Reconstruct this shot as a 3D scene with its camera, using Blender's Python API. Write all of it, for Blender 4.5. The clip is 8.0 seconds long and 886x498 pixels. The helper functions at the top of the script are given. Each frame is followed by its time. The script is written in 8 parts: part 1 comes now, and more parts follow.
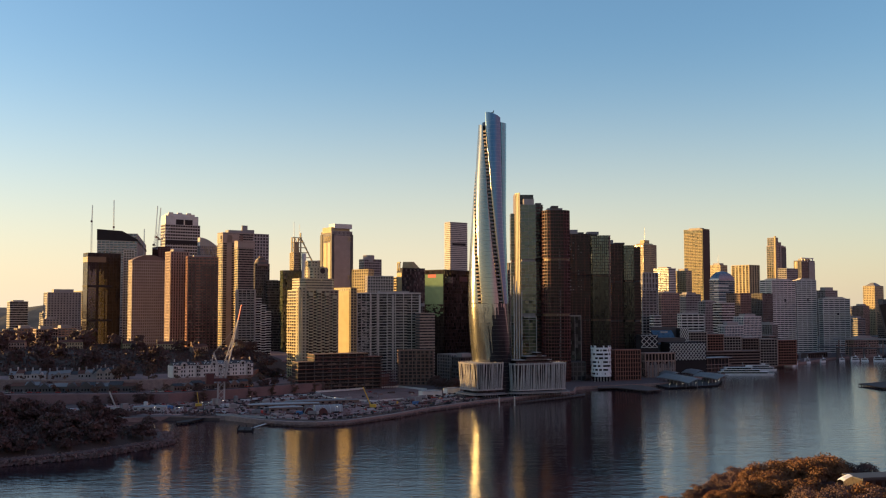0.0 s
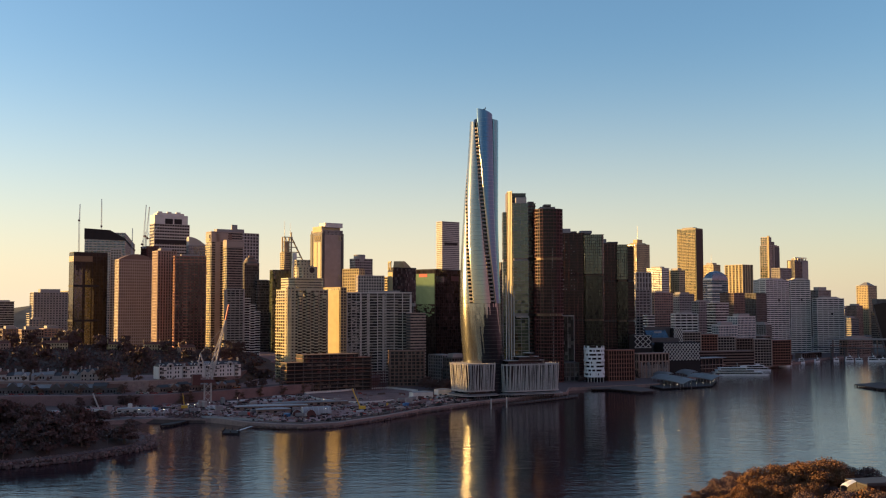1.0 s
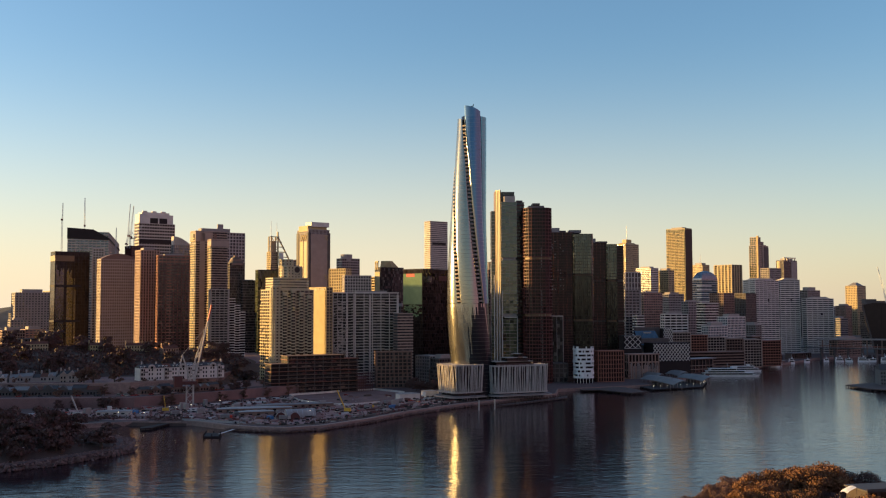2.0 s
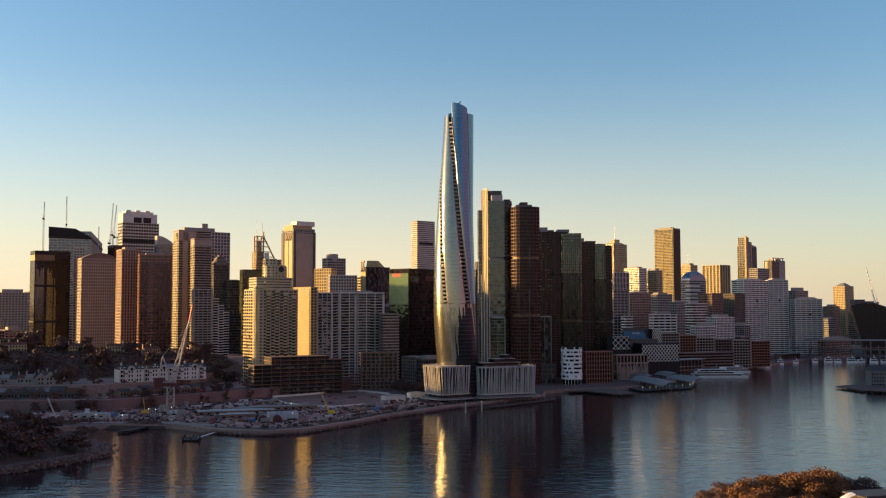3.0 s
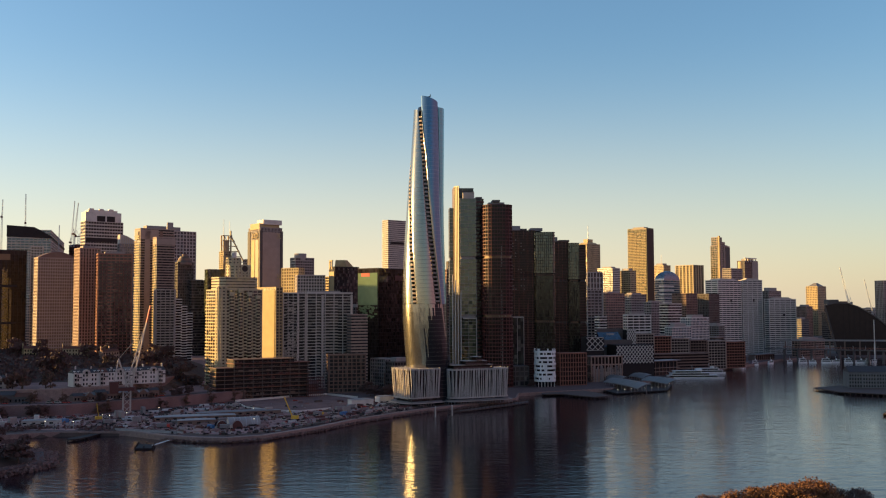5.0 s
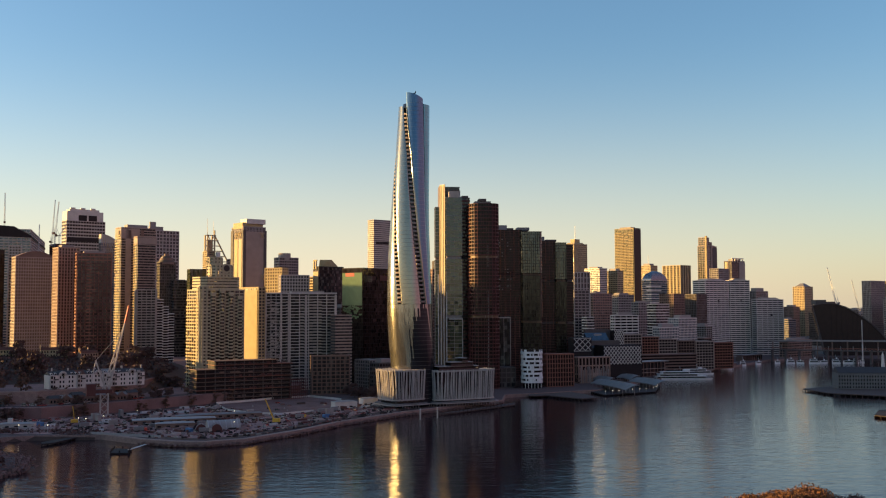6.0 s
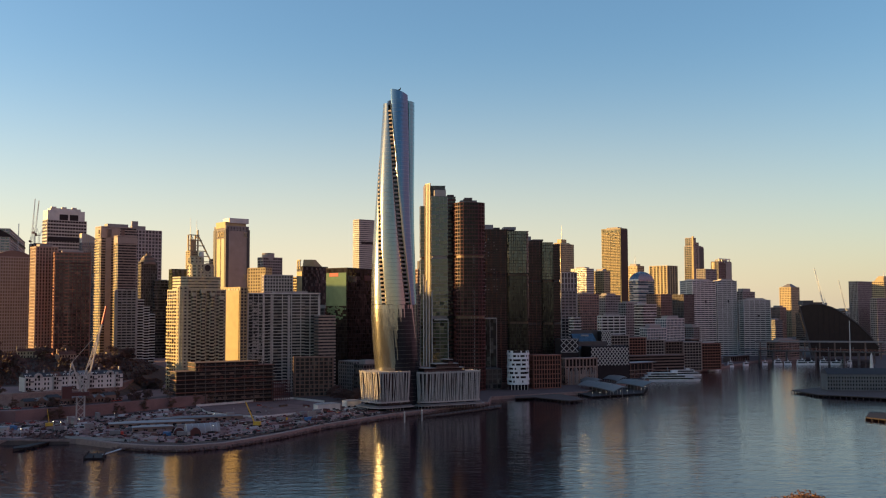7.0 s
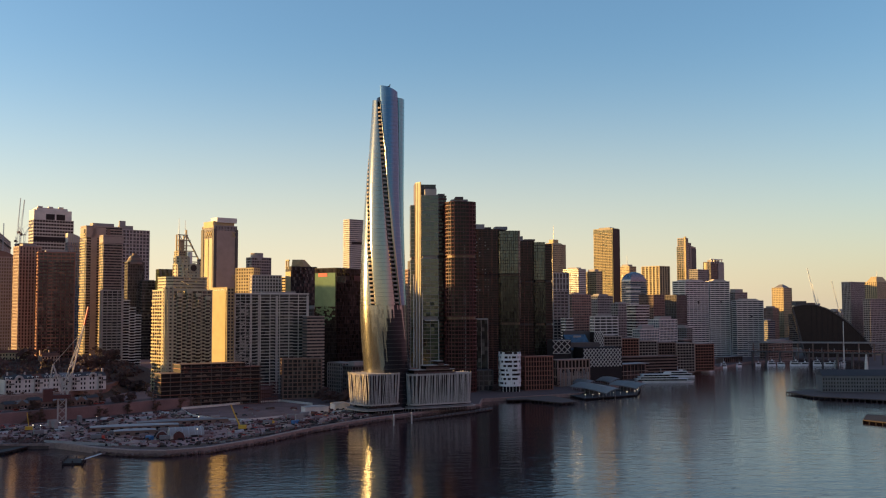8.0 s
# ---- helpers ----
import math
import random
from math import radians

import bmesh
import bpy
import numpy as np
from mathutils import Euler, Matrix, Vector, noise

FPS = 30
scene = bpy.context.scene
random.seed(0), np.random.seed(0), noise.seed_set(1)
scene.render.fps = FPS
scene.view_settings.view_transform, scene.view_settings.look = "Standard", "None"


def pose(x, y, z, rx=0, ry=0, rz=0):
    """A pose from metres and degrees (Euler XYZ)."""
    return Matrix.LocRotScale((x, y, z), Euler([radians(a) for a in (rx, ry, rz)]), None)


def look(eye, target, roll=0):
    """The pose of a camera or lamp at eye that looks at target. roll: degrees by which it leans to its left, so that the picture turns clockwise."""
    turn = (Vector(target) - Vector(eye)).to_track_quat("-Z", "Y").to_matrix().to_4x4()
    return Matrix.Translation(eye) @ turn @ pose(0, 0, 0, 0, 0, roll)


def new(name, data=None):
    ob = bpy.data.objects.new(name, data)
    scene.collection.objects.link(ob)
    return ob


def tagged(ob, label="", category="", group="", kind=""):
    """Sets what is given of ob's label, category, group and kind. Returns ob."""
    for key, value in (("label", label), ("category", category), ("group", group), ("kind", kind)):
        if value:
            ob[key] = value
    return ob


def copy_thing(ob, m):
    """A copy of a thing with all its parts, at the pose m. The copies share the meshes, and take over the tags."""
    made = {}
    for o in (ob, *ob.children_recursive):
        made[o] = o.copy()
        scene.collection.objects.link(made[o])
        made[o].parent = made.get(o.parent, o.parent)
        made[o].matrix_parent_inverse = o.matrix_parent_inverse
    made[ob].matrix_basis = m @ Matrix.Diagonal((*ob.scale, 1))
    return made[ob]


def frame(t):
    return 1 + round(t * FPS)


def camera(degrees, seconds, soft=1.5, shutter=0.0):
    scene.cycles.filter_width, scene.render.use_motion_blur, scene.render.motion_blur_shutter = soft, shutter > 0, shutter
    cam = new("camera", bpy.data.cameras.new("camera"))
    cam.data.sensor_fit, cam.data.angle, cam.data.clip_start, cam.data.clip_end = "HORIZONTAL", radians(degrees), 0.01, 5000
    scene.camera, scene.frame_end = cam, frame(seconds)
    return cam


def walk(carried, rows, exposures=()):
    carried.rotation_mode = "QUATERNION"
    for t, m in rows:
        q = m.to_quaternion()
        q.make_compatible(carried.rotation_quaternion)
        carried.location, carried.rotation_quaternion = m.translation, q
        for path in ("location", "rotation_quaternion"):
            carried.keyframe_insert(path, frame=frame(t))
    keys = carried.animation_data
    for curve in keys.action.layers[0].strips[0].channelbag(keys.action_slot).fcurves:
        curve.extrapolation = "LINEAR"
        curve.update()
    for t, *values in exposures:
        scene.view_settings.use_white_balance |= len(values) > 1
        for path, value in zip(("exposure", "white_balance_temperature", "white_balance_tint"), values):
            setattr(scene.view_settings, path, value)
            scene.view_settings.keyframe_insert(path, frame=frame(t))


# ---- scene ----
cam = camera(48.0, 8.0, 1.15)
PATH = [
    (0.0, 0.00, 0.00, 84.97, -0.000, 3.395, 0.107),
    (0.5, 0.71, 7.55, 84.84, -0.129, 3.395, 0.137),
    (1.0, 1.44, 15.09, 84.72, -0.429, 3.400, 0.129),
    (1.5, 2.22, 22.63, 84.61, -0.753, 3.410, 0.151),
    (3.0, 4.73, 45.20, 84.36, -1.776, 3.445, 0.141),
    (3.5, 5.64, 52.72, 84.29, -2.176, 3.452, 0.172),
    (4.0, 6.58, 60.23, 84.24, -2.578, 3.450, 0.177),
    (4.5, 7.55, 67.73, 84.20, -2.962, 3.469, 0.186),
    (6.0, 10.68, 90.21, 84.13, -4.109, 3.501, 0.211),
    (6.5, 11.78, 97.69, 84.13, -4.480, 3.520, 0.190),
    (7.0, 12.93, 105.17, 84.14, -4.889, 3.530, 0.203),
    (7.5, 14.10, 112.64, 84.16, -5.354, 3.543, 0.219),
    (8.0, 15.31, 120.11, 84.19, -5.373, 3.565, 0.206),
]
EXPOSURE, SKY, SUN = 0.0, 0.3, 10.0
walk(cam, [(t, pose(x, y, z, 90 + pitch, roll, yaw)) for t, x, y, z, yaw, pitch, roll in PATH], exposures=[(0, EXPOSURE), (8, EXPOSURE)])

# ---- daylight: low winter sun from the left, clear sky ----
SUN_LEFT, SUN_UP = 80.0, 6.0
HAZE = (3.85, 3.15, 2.32, 1.0)
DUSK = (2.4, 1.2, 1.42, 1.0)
world = bpy.data.worlds.new("sky")
scene.world = world
world.use_nodes = True
wn = world.node_tree.nodes
sky = wn.new("ShaderNodeTexSky")
sky.sky_type = "NISHITA"
sky.sun_disc = False
sky.sun_elevation = radians(SUN_UP)
sky.sun_rotation = radians(-SUN_LEFT)
sky.altitude = 50
sky.air_density = 1.0
sky.dust_density = 1.0
sky.ozone_density = 2.8
wn["Background"].inputs["Strength"].default_value = SKY
# warm dawn haze that thins out with height and away from the sun
wl = world.node_tree.links
coord, split, fall, haze = wn.new("ShaderNodeTexCoord"), wn.new("ShaderNodeSeparateXYZ"), wn.new("ShaderNodeMapRange"), wn.new("ShaderNodeMix")
wl.new(coord.outputs["Generated"], split.inputs[0])
wl.new(split.outputs["Z"], fall.inputs["Value"])
fall.interpolation_type = "SMOOTHERSTEP"
fall.inputs["From Min"].default_value, fall.inputs["From Max"].default_value = -0.16, 0.3
fall.inputs["To Min"].default_value, fall.inputs["To Max"].default_value = 1.0, 0.0
haze.data_type = "RGBA"
toward, glow, both = wn.new("ShaderNodeVectorMath"), wn.new("ShaderNodeMapRange"), wn.new("ShaderNodeMath")
toward.operation = "DOT_PRODUCT"
toward.inputs[1].default_value = (-math.sin(radians(SUN_LEFT)), math.cos(radians(SUN_LEFT)), 0)
wl.new(coord.outputs["Generated"], toward.inputs[0])
wl.new(toward.outputs["Value"], glow.inputs["Value"])
glow.interpolation_type = "SMOOTHSTEP"
glow.inputs["From Min"].default_value, glow.inputs["From Max"].default_value = -1.0, 0.25
glow.inputs["To Min"].default_value, glow.inputs["To Max"].default_value = 0.12, 1.0
both.operation = "MULTIPLY"
wl.new(fall.outputs[0], both.inputs[0])
wl.new(glow.outputs[0], both.inputs[1])
wl.new(both.outputs[0], haze.inputs["Factor"])
wl.new(sky.outputs[0], haze.inputs["A"])
haze.inputs["B"].default_value = HAZE
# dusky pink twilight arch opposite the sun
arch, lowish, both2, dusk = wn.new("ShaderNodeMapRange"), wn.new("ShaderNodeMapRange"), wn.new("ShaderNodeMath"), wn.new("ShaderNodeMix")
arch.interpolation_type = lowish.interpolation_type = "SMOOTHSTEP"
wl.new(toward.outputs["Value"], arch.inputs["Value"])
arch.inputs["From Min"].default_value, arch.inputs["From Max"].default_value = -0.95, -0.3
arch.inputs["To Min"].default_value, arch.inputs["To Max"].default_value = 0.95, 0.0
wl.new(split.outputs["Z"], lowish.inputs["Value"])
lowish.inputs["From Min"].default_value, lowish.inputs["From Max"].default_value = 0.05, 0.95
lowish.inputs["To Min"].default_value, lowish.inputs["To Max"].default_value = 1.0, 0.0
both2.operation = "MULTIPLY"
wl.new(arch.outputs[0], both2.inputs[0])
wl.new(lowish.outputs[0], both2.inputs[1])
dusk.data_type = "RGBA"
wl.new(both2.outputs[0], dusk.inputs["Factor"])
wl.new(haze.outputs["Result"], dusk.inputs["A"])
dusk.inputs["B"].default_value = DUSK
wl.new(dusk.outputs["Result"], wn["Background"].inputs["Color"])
sun = new("sun", bpy.data.lights.new("sun", "SUN"))
sun.data.energy = SUN
sun.data.angle = radians(0.6)
sun.data.color = (1.0, 0.62, 0.2)
a, e = radians(SUN_LEFT), radians(SUN_UP)
sun.matrix_world = look((-math.sin(a) * math.cos(e) * 3000, math.cos(a) * math.cos(e) * 3000, math.sin(e) * 3000), (0, 0, 0))


# ---- materials ----
def material(name, color, rough=0.7, ior=1.45, metal=0.0, vary=0.25, grain=0.15, size=8.0, bump=0.0, cell=None):
    """A procedural surface: large stains, fine grain, and if asked a value per window cell (metres)."""
    m = bpy.data.materials.new(name)
    m.use_nodes = True
    nodes, links = m.node_tree.nodes, m.node_tree.links
    bsdf = nodes["Principled BSDF"]
    bsdf.inputs["Roughness"].default_value = rough
    bsdf.inputs["IOR"].default_value = ior
    bsdf.inputs["Metallic"].default_value = metal
    geo = nodes.new("ShaderNodeNewGeometry")
    big, fine = nodes.new("ShaderNodeTexNoise"), nodes.new("ShaderNodeTexNoise")
    big.inputs["Scale"].default_value = 1.0 / size
    big.inputs["Detail"].default_value = 4
    fine.inputs["Scale"].default_value = 1.7
    fine.inputs["Detail"].default_value = 3
    for n in (big, fine):
        links.new(geo.outputs["Position"], n.inputs["Vector"])
    obj = nodes.new("ShaderNodeObjectInfo")

    def maths(op, one, two):
        n = nodes.new("ShaderNodeMath")
        n.operation = op
        for socket, v in zip(n.inputs, (one, two)):
            if isinstance(v, (int, float)):
                socket.default_value = v
            else:
                links.new(v, socket)
        return n.outputs[0]

    k = maths("ADD", maths("MULTIPLY", maths("SUBTRACT", big.outputs["Fac"], 0.5), 2 * vary), maths("MULTIPLY", maths("SUBTRACT", fine.outputs["Fac"], 0.5), 2 * grain))
    k = maths("ADD", k, maths("MULTIPLY", maths("SUBTRACT", obj.outputs["Random"], 0.5), 0.5 * vary))
    if cell:
        snap = nodes.new("ShaderNodeVectorMath")
        snap.operation = "SNAP"
        snap.inputs[1].default_value = cell
        links.new(geo.outputs["Position"], snap.inputs[0])
        white = nodes.new("ShaderNodeTexWhiteNoise")
        links.new(snap.outputs[0], white.inputs["Vector"])
        k = maths("ADD", k, maths("MULTIPLY", maths("SUBTRACT", white.outputs["Value"], 0.4), 0.7))
        r = maths("ADD", maths("MULTIPLY", white.outputs["Value"], 0.04), rough)
        links.new(r, bsdf.inputs["Roughness"])
    k = maths("ADD", k, 1.0)
    mix = nodes.new("ShaderNodeVectorMath")
    mix.operation = "SCALE"
    mix.inputs[0].default_value = color
    links.new(k, mix.inputs["Scale"])
    links.new(mix.outputs[0], bsdf.inputs["Base Color"])
    if bump:
        b = nodes.new("ShaderNodeBump")
        b.inputs["Strength"].default_value = bump
        b.inputs["Distance"].default_value = 0.3
        links.new(fine.outputs["Fac"], b.inputs["Height"])
        links.new(b.outputs[0], bsdf.inputs["Normal"])
    return m


M = {
    "white": material("white_concrete", (0.45, 0.375, 0.33)),
    "cream": material("cream_render", (0.46, 0.335, 0.175)),
    "sand": material("sandstone", (0.42, 0.315, 0.185)),
    "grey": material("grey_concrete", (0.3, 0.25, 0.23)),
    "khaki": material("khaki_stone", (0.3, 0.255, 0.14)),
    "sage": material("pale_sage_render", (0.46, 0.375, 0.245)),
    "umber": material("dark_umber_metal", (0.035, 0.019, 0.015), rough=0.6),
    "redbrown": material("red_brown_brick", (0.3, 0.115, 0.075)),
    "darkgrey": material("dark_grey_panel", (0.1, 0.08, 0.073)),
    "brown": material("brown_precast", (0.2, 0.118, 0.09)),
    "pink": material("pink_brown_precast", (0.33, 0.2, 0.152)),
    "rust": material("rust_red_louvre", (0.1, 0.026, 0.022), rough=0.55),
    "plum": material("plum_brown_louvre", (0.1, 0.026, 0.022), rough=0.55),
    "dark_mirror_glass": material("dark_reflection_glass", (0.02, 0.02, 0.024), rough=0.13, ior=1.28, vary=0.35, grain=0.3, size=14),
    "black": material("black_metal", (0.03, 0.02, 0.019), rough=0.75, ior=1.35),
    "bronze": material("bronze_panel", (0.17, 0.1, 0.05), rough=0.45),
    "glass": material("dark_window_glass", (0.01, 0.01, 0.011), rough=0.06, ior=1.45, cell=(3.1, 3.1, 3.4)),
    "glass_brown": material("bronze_window_glass", (0.02, 0.014, 0.01), rough=0.06, ior=1.5, cell=(3.1, 3.1, 3.4)),
    "glass_green": material("green_window_glass", (0.046, 0.051, 0.034), rough=0.09, ior=2.1, cell=(3.1, 3.1, 3.6)),
    "glass_olive": material("olive_window_glass", (0.046, 0.044, 0.033), rough=0.1, ior=1.8, cell=(3.1, 3.1, 3.6)),
    "glass_blue": material("blue_window_glass", (0.03, 0.055, 0.09), rough=0.05, ior=2.0, cell=(3.1, 3.1, 3.6)),
    "crown": material("silver_curtain_glass", (0.27, 0.262, 0.232), rough=0.14, ior=1.6, metal=0.85, vary=0.14, grain=0.08),
    "crown_satin": material("satin_reflection_glass", (0.29, 0.268, 0.232), rough=0.16, ior=1.6, metal=0.85, vary=0.2, grain=0.2, size=6),
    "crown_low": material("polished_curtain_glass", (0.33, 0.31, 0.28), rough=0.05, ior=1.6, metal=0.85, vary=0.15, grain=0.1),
    "crown_sky_blue": material("blue_sky_reflection_glass", (0.09, 0.165, 0.26), rough=0.1, ior=1.8, metal=0.6, vary=0.1, grain=0.05),
    "crown_sky_teal": material("teal_sky_reflection_glass", (0.11, 0.34, 0.38), rough=0.12, ior=1.8, metal=0.6, vary=0.1, grain=0.05),
    "steel": material("painted_steel", (0.5, 0.5, 0.5), rough=0.45),
    "red": material("red_paint", (0.5, 0.05, 0.03), rough=0.5),
    "yellow": material("yellow_paint", (0.65, 0.36, 0.04), rough=0.5),
    "blue": material("blue_sheet", (0.06, 0.16, 0.32), rough=0.5),
    "roof_white": material("pale_roof_sheet", (0.33, 0.3, 0.29), rough=0.55),
    "roof_grey": material("grey_roof_sheet", (0.21, 0.19, 0.185), rough=0.6),
    "roof_tile": material("terracotta_roof_tile", (0.13, 0.048, 0.03), rough=0.85, bump=0.4),
    "bark": material("bark", (0.1, 0.075, 0.055), rough=0.9, bump=0.5),
    "leaf": material("dark_foliage", (0.11, 0.056, 0.046), rough=0.75, vary=0.6, grain=0.5, size=5),
    "leaf_warm": material("olive_foliage", (0.15, 0.076, 0.05), rough=0.75, vary=0.6, grain=0.5, size=6),
    "earth": material("bare_earth", (0.215, 0.12, 0.108), rough=0.95, vary=0.5, grain=0.4, size=14, bump=0.5),
    "asphalt": material("asphalt", (0.098, 0.06, 0.056), rough=0.9, vary=0.3, grain=0.3, size=10),
    "paving": material("concrete_paving", (0.34, 0.24, 0.21), rough=0.85, vary=0.3, size=7),
    "grass": material("park_ground", (0.088, 0.052, 0.038), rough=0.95, vary=0.6, grain=0.4, size=12, bump=0.5),
    "stone": material("sandstone_block", (0.29, 0.185, 0.155), rough=0.9, vary=0.4, grain=0.4, size=3, bump=0.8),
    "timber": material("weathered_timber", (0.095, 0.062, 0.053), rough=0.85, vary=0.4, size=3),
    "leaf_fig": material("sun_coloured_fig_foliage", (0.175, 0.07, 0.024), rough=0.7, vary=0.6, grain=0.5, size=6),
    "site": material("site_mud", (0.3, 0.168, 0.152), rough=0.9, vary=0.7, grain=0.6, size=9, bump=0.4),
    "taupe": material("taupe_precast", (0.36, 0.262, 0.215)),
    "glass_black": material("black_curtain_glass", (0.03, 0.018, 0.016), rough=0.07, ior=1.45, vary=0.6, cell=(3.1, 3.1, 3.4)),
    "gold_glass": material("gold_reflection_glass", (0.075, 0.078, 0.045), rough=0.1, metal=0.75, ior=1.6, vary=0.95, grain=0.8, size=16),
    "sky_reflection_green": material("green_reflection_glass", (0.13, 0.19, 0.1), rough=0.2, metal=0.2, vary=0.3),
    "white_bright": material("bright_white_paint", (0.64, 0.565, 0.51), rough=0.5),
    "boat_white": material("white_boat_paint", (0.8, 0.77, 0.75), rough=0.35),
    "roof_slate": material("slate_blue_roof", (0.052, 0.043, 0.043), rough=0.6),
    "hall_glass": material("dark_hall_glass", (0.034, 0.023, 0.02), rough=0.25, ior=1.3),
    "timber_grey": material("grey_painted_timber", (0.16, 0.15, 0.145), rough=0.8),
    "rock": material("shore_rock", (0.175, 0.105, 0.09), rough=0.95, vary=0.6, grain=0.5, size=3, bump=0.8),
    "woods": material("dark_woods", (0.036, 0.027, 0.021), rough=0.95, vary=0.8, grain=0.5, size=40),
    "hill": material("far_suburb", (0.09, 0.085, 0.08), rough=0.95, vary=0.8, grain=0.3, size=60),
}


def water_material():
    m = bpy.data.materials.new("harbour_water")
    m.use_nodes = True
    nodes, links = m.node_tree.nodes, m.node_tree.links
    bsdf = nodes["Principled BSDF"]
    bsdf.inputs["Base Color"].default_value = (0.02, 0.009, 0.014, 1)
    bsdf.inputs["Roughness"].default_value = 0.1
    bsdf.inputs["IOR"].default_value = 1.333
    geo = nodes.new("ShaderNodeNewGeometry")
    normal = None
    for scale, stretch, turn, dist, strength in ((0.14, (0.35, 1.0, 1.0), 10, 1.0, 0.215), (0.45, (0.4, 1.0, 1.0), -14, 0.4, 0.37), (0.02, (1.0, 1.0, 1.0), 40, 4.0, 0.06)):
        mp = nodes.new("ShaderNodeMapping")
        mp.inputs["Rotation"].default_value = (0, 0, radians(turn))
        mp.inputs["Scale"].default_value = stretch
        links.new(geo.outputs["Position"], mp.inputs["Vector"])
        n = nodes.new("ShaderNodeTexNoise")
        n.inputs["Scale"].default_value = scale
        n.inputs["Detail"].default_value = 3
        n.inputs["Roughness"].default_value = 0.5
        links.new(mp.outputs[0], n.inputs["Vector"])
        b = nodes.new("ShaderNodeBump")
        b.inputs["Strength"].default_value = strength
        b.inputs["Distance"].default_value = dist
        links.new(n.outputs["Fac"], b.inputs["Height"])
        if normal:
            links.new(normal, b.inputs["Normal"])
        normal = b.outputs[0]
    links.new(normal, bsdf.inputs["Normal"])
    return m


M["water"] = water_material()


def pane_material(name, color, rough, ior, blind, share, metal=0.0):
    """Window panes that each differ: most are dark glass, a share have pale blinds drawn behind."""
    m = bpy.data.materials.new(name)
    m.use_nodes = True
    nodes, links = m.node_tree.nodes, m.node_tree.links
    bsdf = nodes["Principled BSDF"]
    bsdf.inputs["IOR"].default_value = ior
    bsdf.inputs["Metallic"].default_value = metal
    geo = nodes.new("ShaderNodeNewGeometry")
    ramp = nodes.new("ShaderNodeValToRGB")
    e = ramp.color_ramp.elements
    e[0].position, e[0].color = 0.0, (*[c * 0.45 for c in color], 1)
    e[1].position, e[1].color = 1.0, (*blind, 1)
    for at, c in ((1 - share, [v * 1.35 for v in color]), (1 - share + 0.02, [0.6 * a + 0.4 * b for a, b in zip(color, blind)])):
        ramp.color_ramp.elements.new(at).color = (*c, 1)
    links.new(geo.outputs["Random Per Island"], ramp.inputs[0])
    links.new(ramp.outputs[0], bsdf.inputs["Base Color"])
    gloss = nodes.new("ShaderNodeMapRange")
    gloss.inputs["To Min"].default_value, gloss.inputs["To Max"].default_value = rough, rough + 0.08
    links.new(geo.outputs["Random Per Island"], gloss.inputs["Value"])
    links.new(gloss.outputs[0], bsdf.inputs["Roughness"])
    return m


PANES = {
    "glass": pane_material("dark_window_pane", (0.03, 0.025, 0.025), 0.05, 1.45, (0.16, 0.14, 0.12), 0.22),
    "glass_brown": pane_material("bronze_window_pane", (0.044, 0.028, 0.021), 0.05, 1.5, (0.15, 0.11, 0.08), 0.2),
    "glass_green": pane_material("green_window_pane", (0.04, 0.05, 0.028), 0.06, 1.7, (0.085, 0.085, 0.045), 0.3),
    "glass_olive": pane_material("olive_window_pane", (0.026, 0.018, 0.011), 0.08, 1.4, (0.075, 0.07, 0.04), 0.3),
    "glass_blue": pane_material("blue_window_pane", (0.03, 0.05, 0.075), 0.05, 1.8, (0.16, 0.17, 0.18), 0.2),
    "glass_black": pane_material("black_window_pane", (0.021, 0.013, 0.011), 0.08, 1.28, (0.03, 0.02, 0.016), 0.12),
    # doors and curtains darkened for the shade inside open balconies
    "recess": pane_material("shaded_balcony_door", (0.03, 0.023, 0.02), 0.3, 1.35, (0.13, 0.105, 0.085), 0.25),
}
# flat wall behind the balconies, coloured as the shade of deep recesses
M["recess"] = material("balcony_recess_shade", (0.024, 0.018, 0.016), rough=0.8, ior=1.3)


# ---- building helpers ----
def mesh_of(name, bm, mat, parent=None, label="", smooth=False):
    me = bpy.data.meshes.new(name)
    bm.to_mesh(me)
    bm.free()
    me.materials.append(mat)
    if smooth:
        me.polygons.foreach_set("use_smooth", [True] * len(me.polygons))
    ob = new(name, me)
    if parent is not None:
        ob.parent = parent
    if label:
        ob["label"] = label
    return ob


def part(name, bm, mat, parent, label="", smooth=False):
    return mesh_of(name, bm, mat, parent, label, smooth)


def box(bm, x0, y0, z0, x1, y1, z1):
    v = [bm.verts.new(p) for p in ((x0, y0, z0), (x1, y0, z0), (x1, y1, z0), (x0, y1, z0), (x0, y0, z1), (x1, y0, z1), (x1, y1, z1), (x0, y1, z1))]
    for f in ((0, 3, 2, 1), (4, 5, 6, 7), (0, 1, 5, 4), (1, 2, 6, 5), (2, 3, 7, 6), (3, 0, 4, 7)):
        bm.faces.new([v[i] for i in f])


def beam(bm, a, b, t, t2=None):
    """A square bar from a to b of thickness t."""
    a, b = Vector(a), Vector(b)
    t2 = t2 or t
    q = (b - a).to_track_quat("Z", "Y").to_matrix()
    u, w = q.col[0] * t / 2, q.col[1] * t2 / 2
    v = [bm.verts.new(p) for p in (a - u - w, a + u - w, a + u + w, a - u + w, b - u - w, b + u - w, b + u + w, b - u + w)]
    for f in ((0, 3, 2, 1), (4, 5, 6, 7), (0, 1, 5, 4), (1, 2, 6, 5), (2, 3, 7, 6), (3, 0, 4, 7)):
        bm.faces.new([v[i] for i in f])


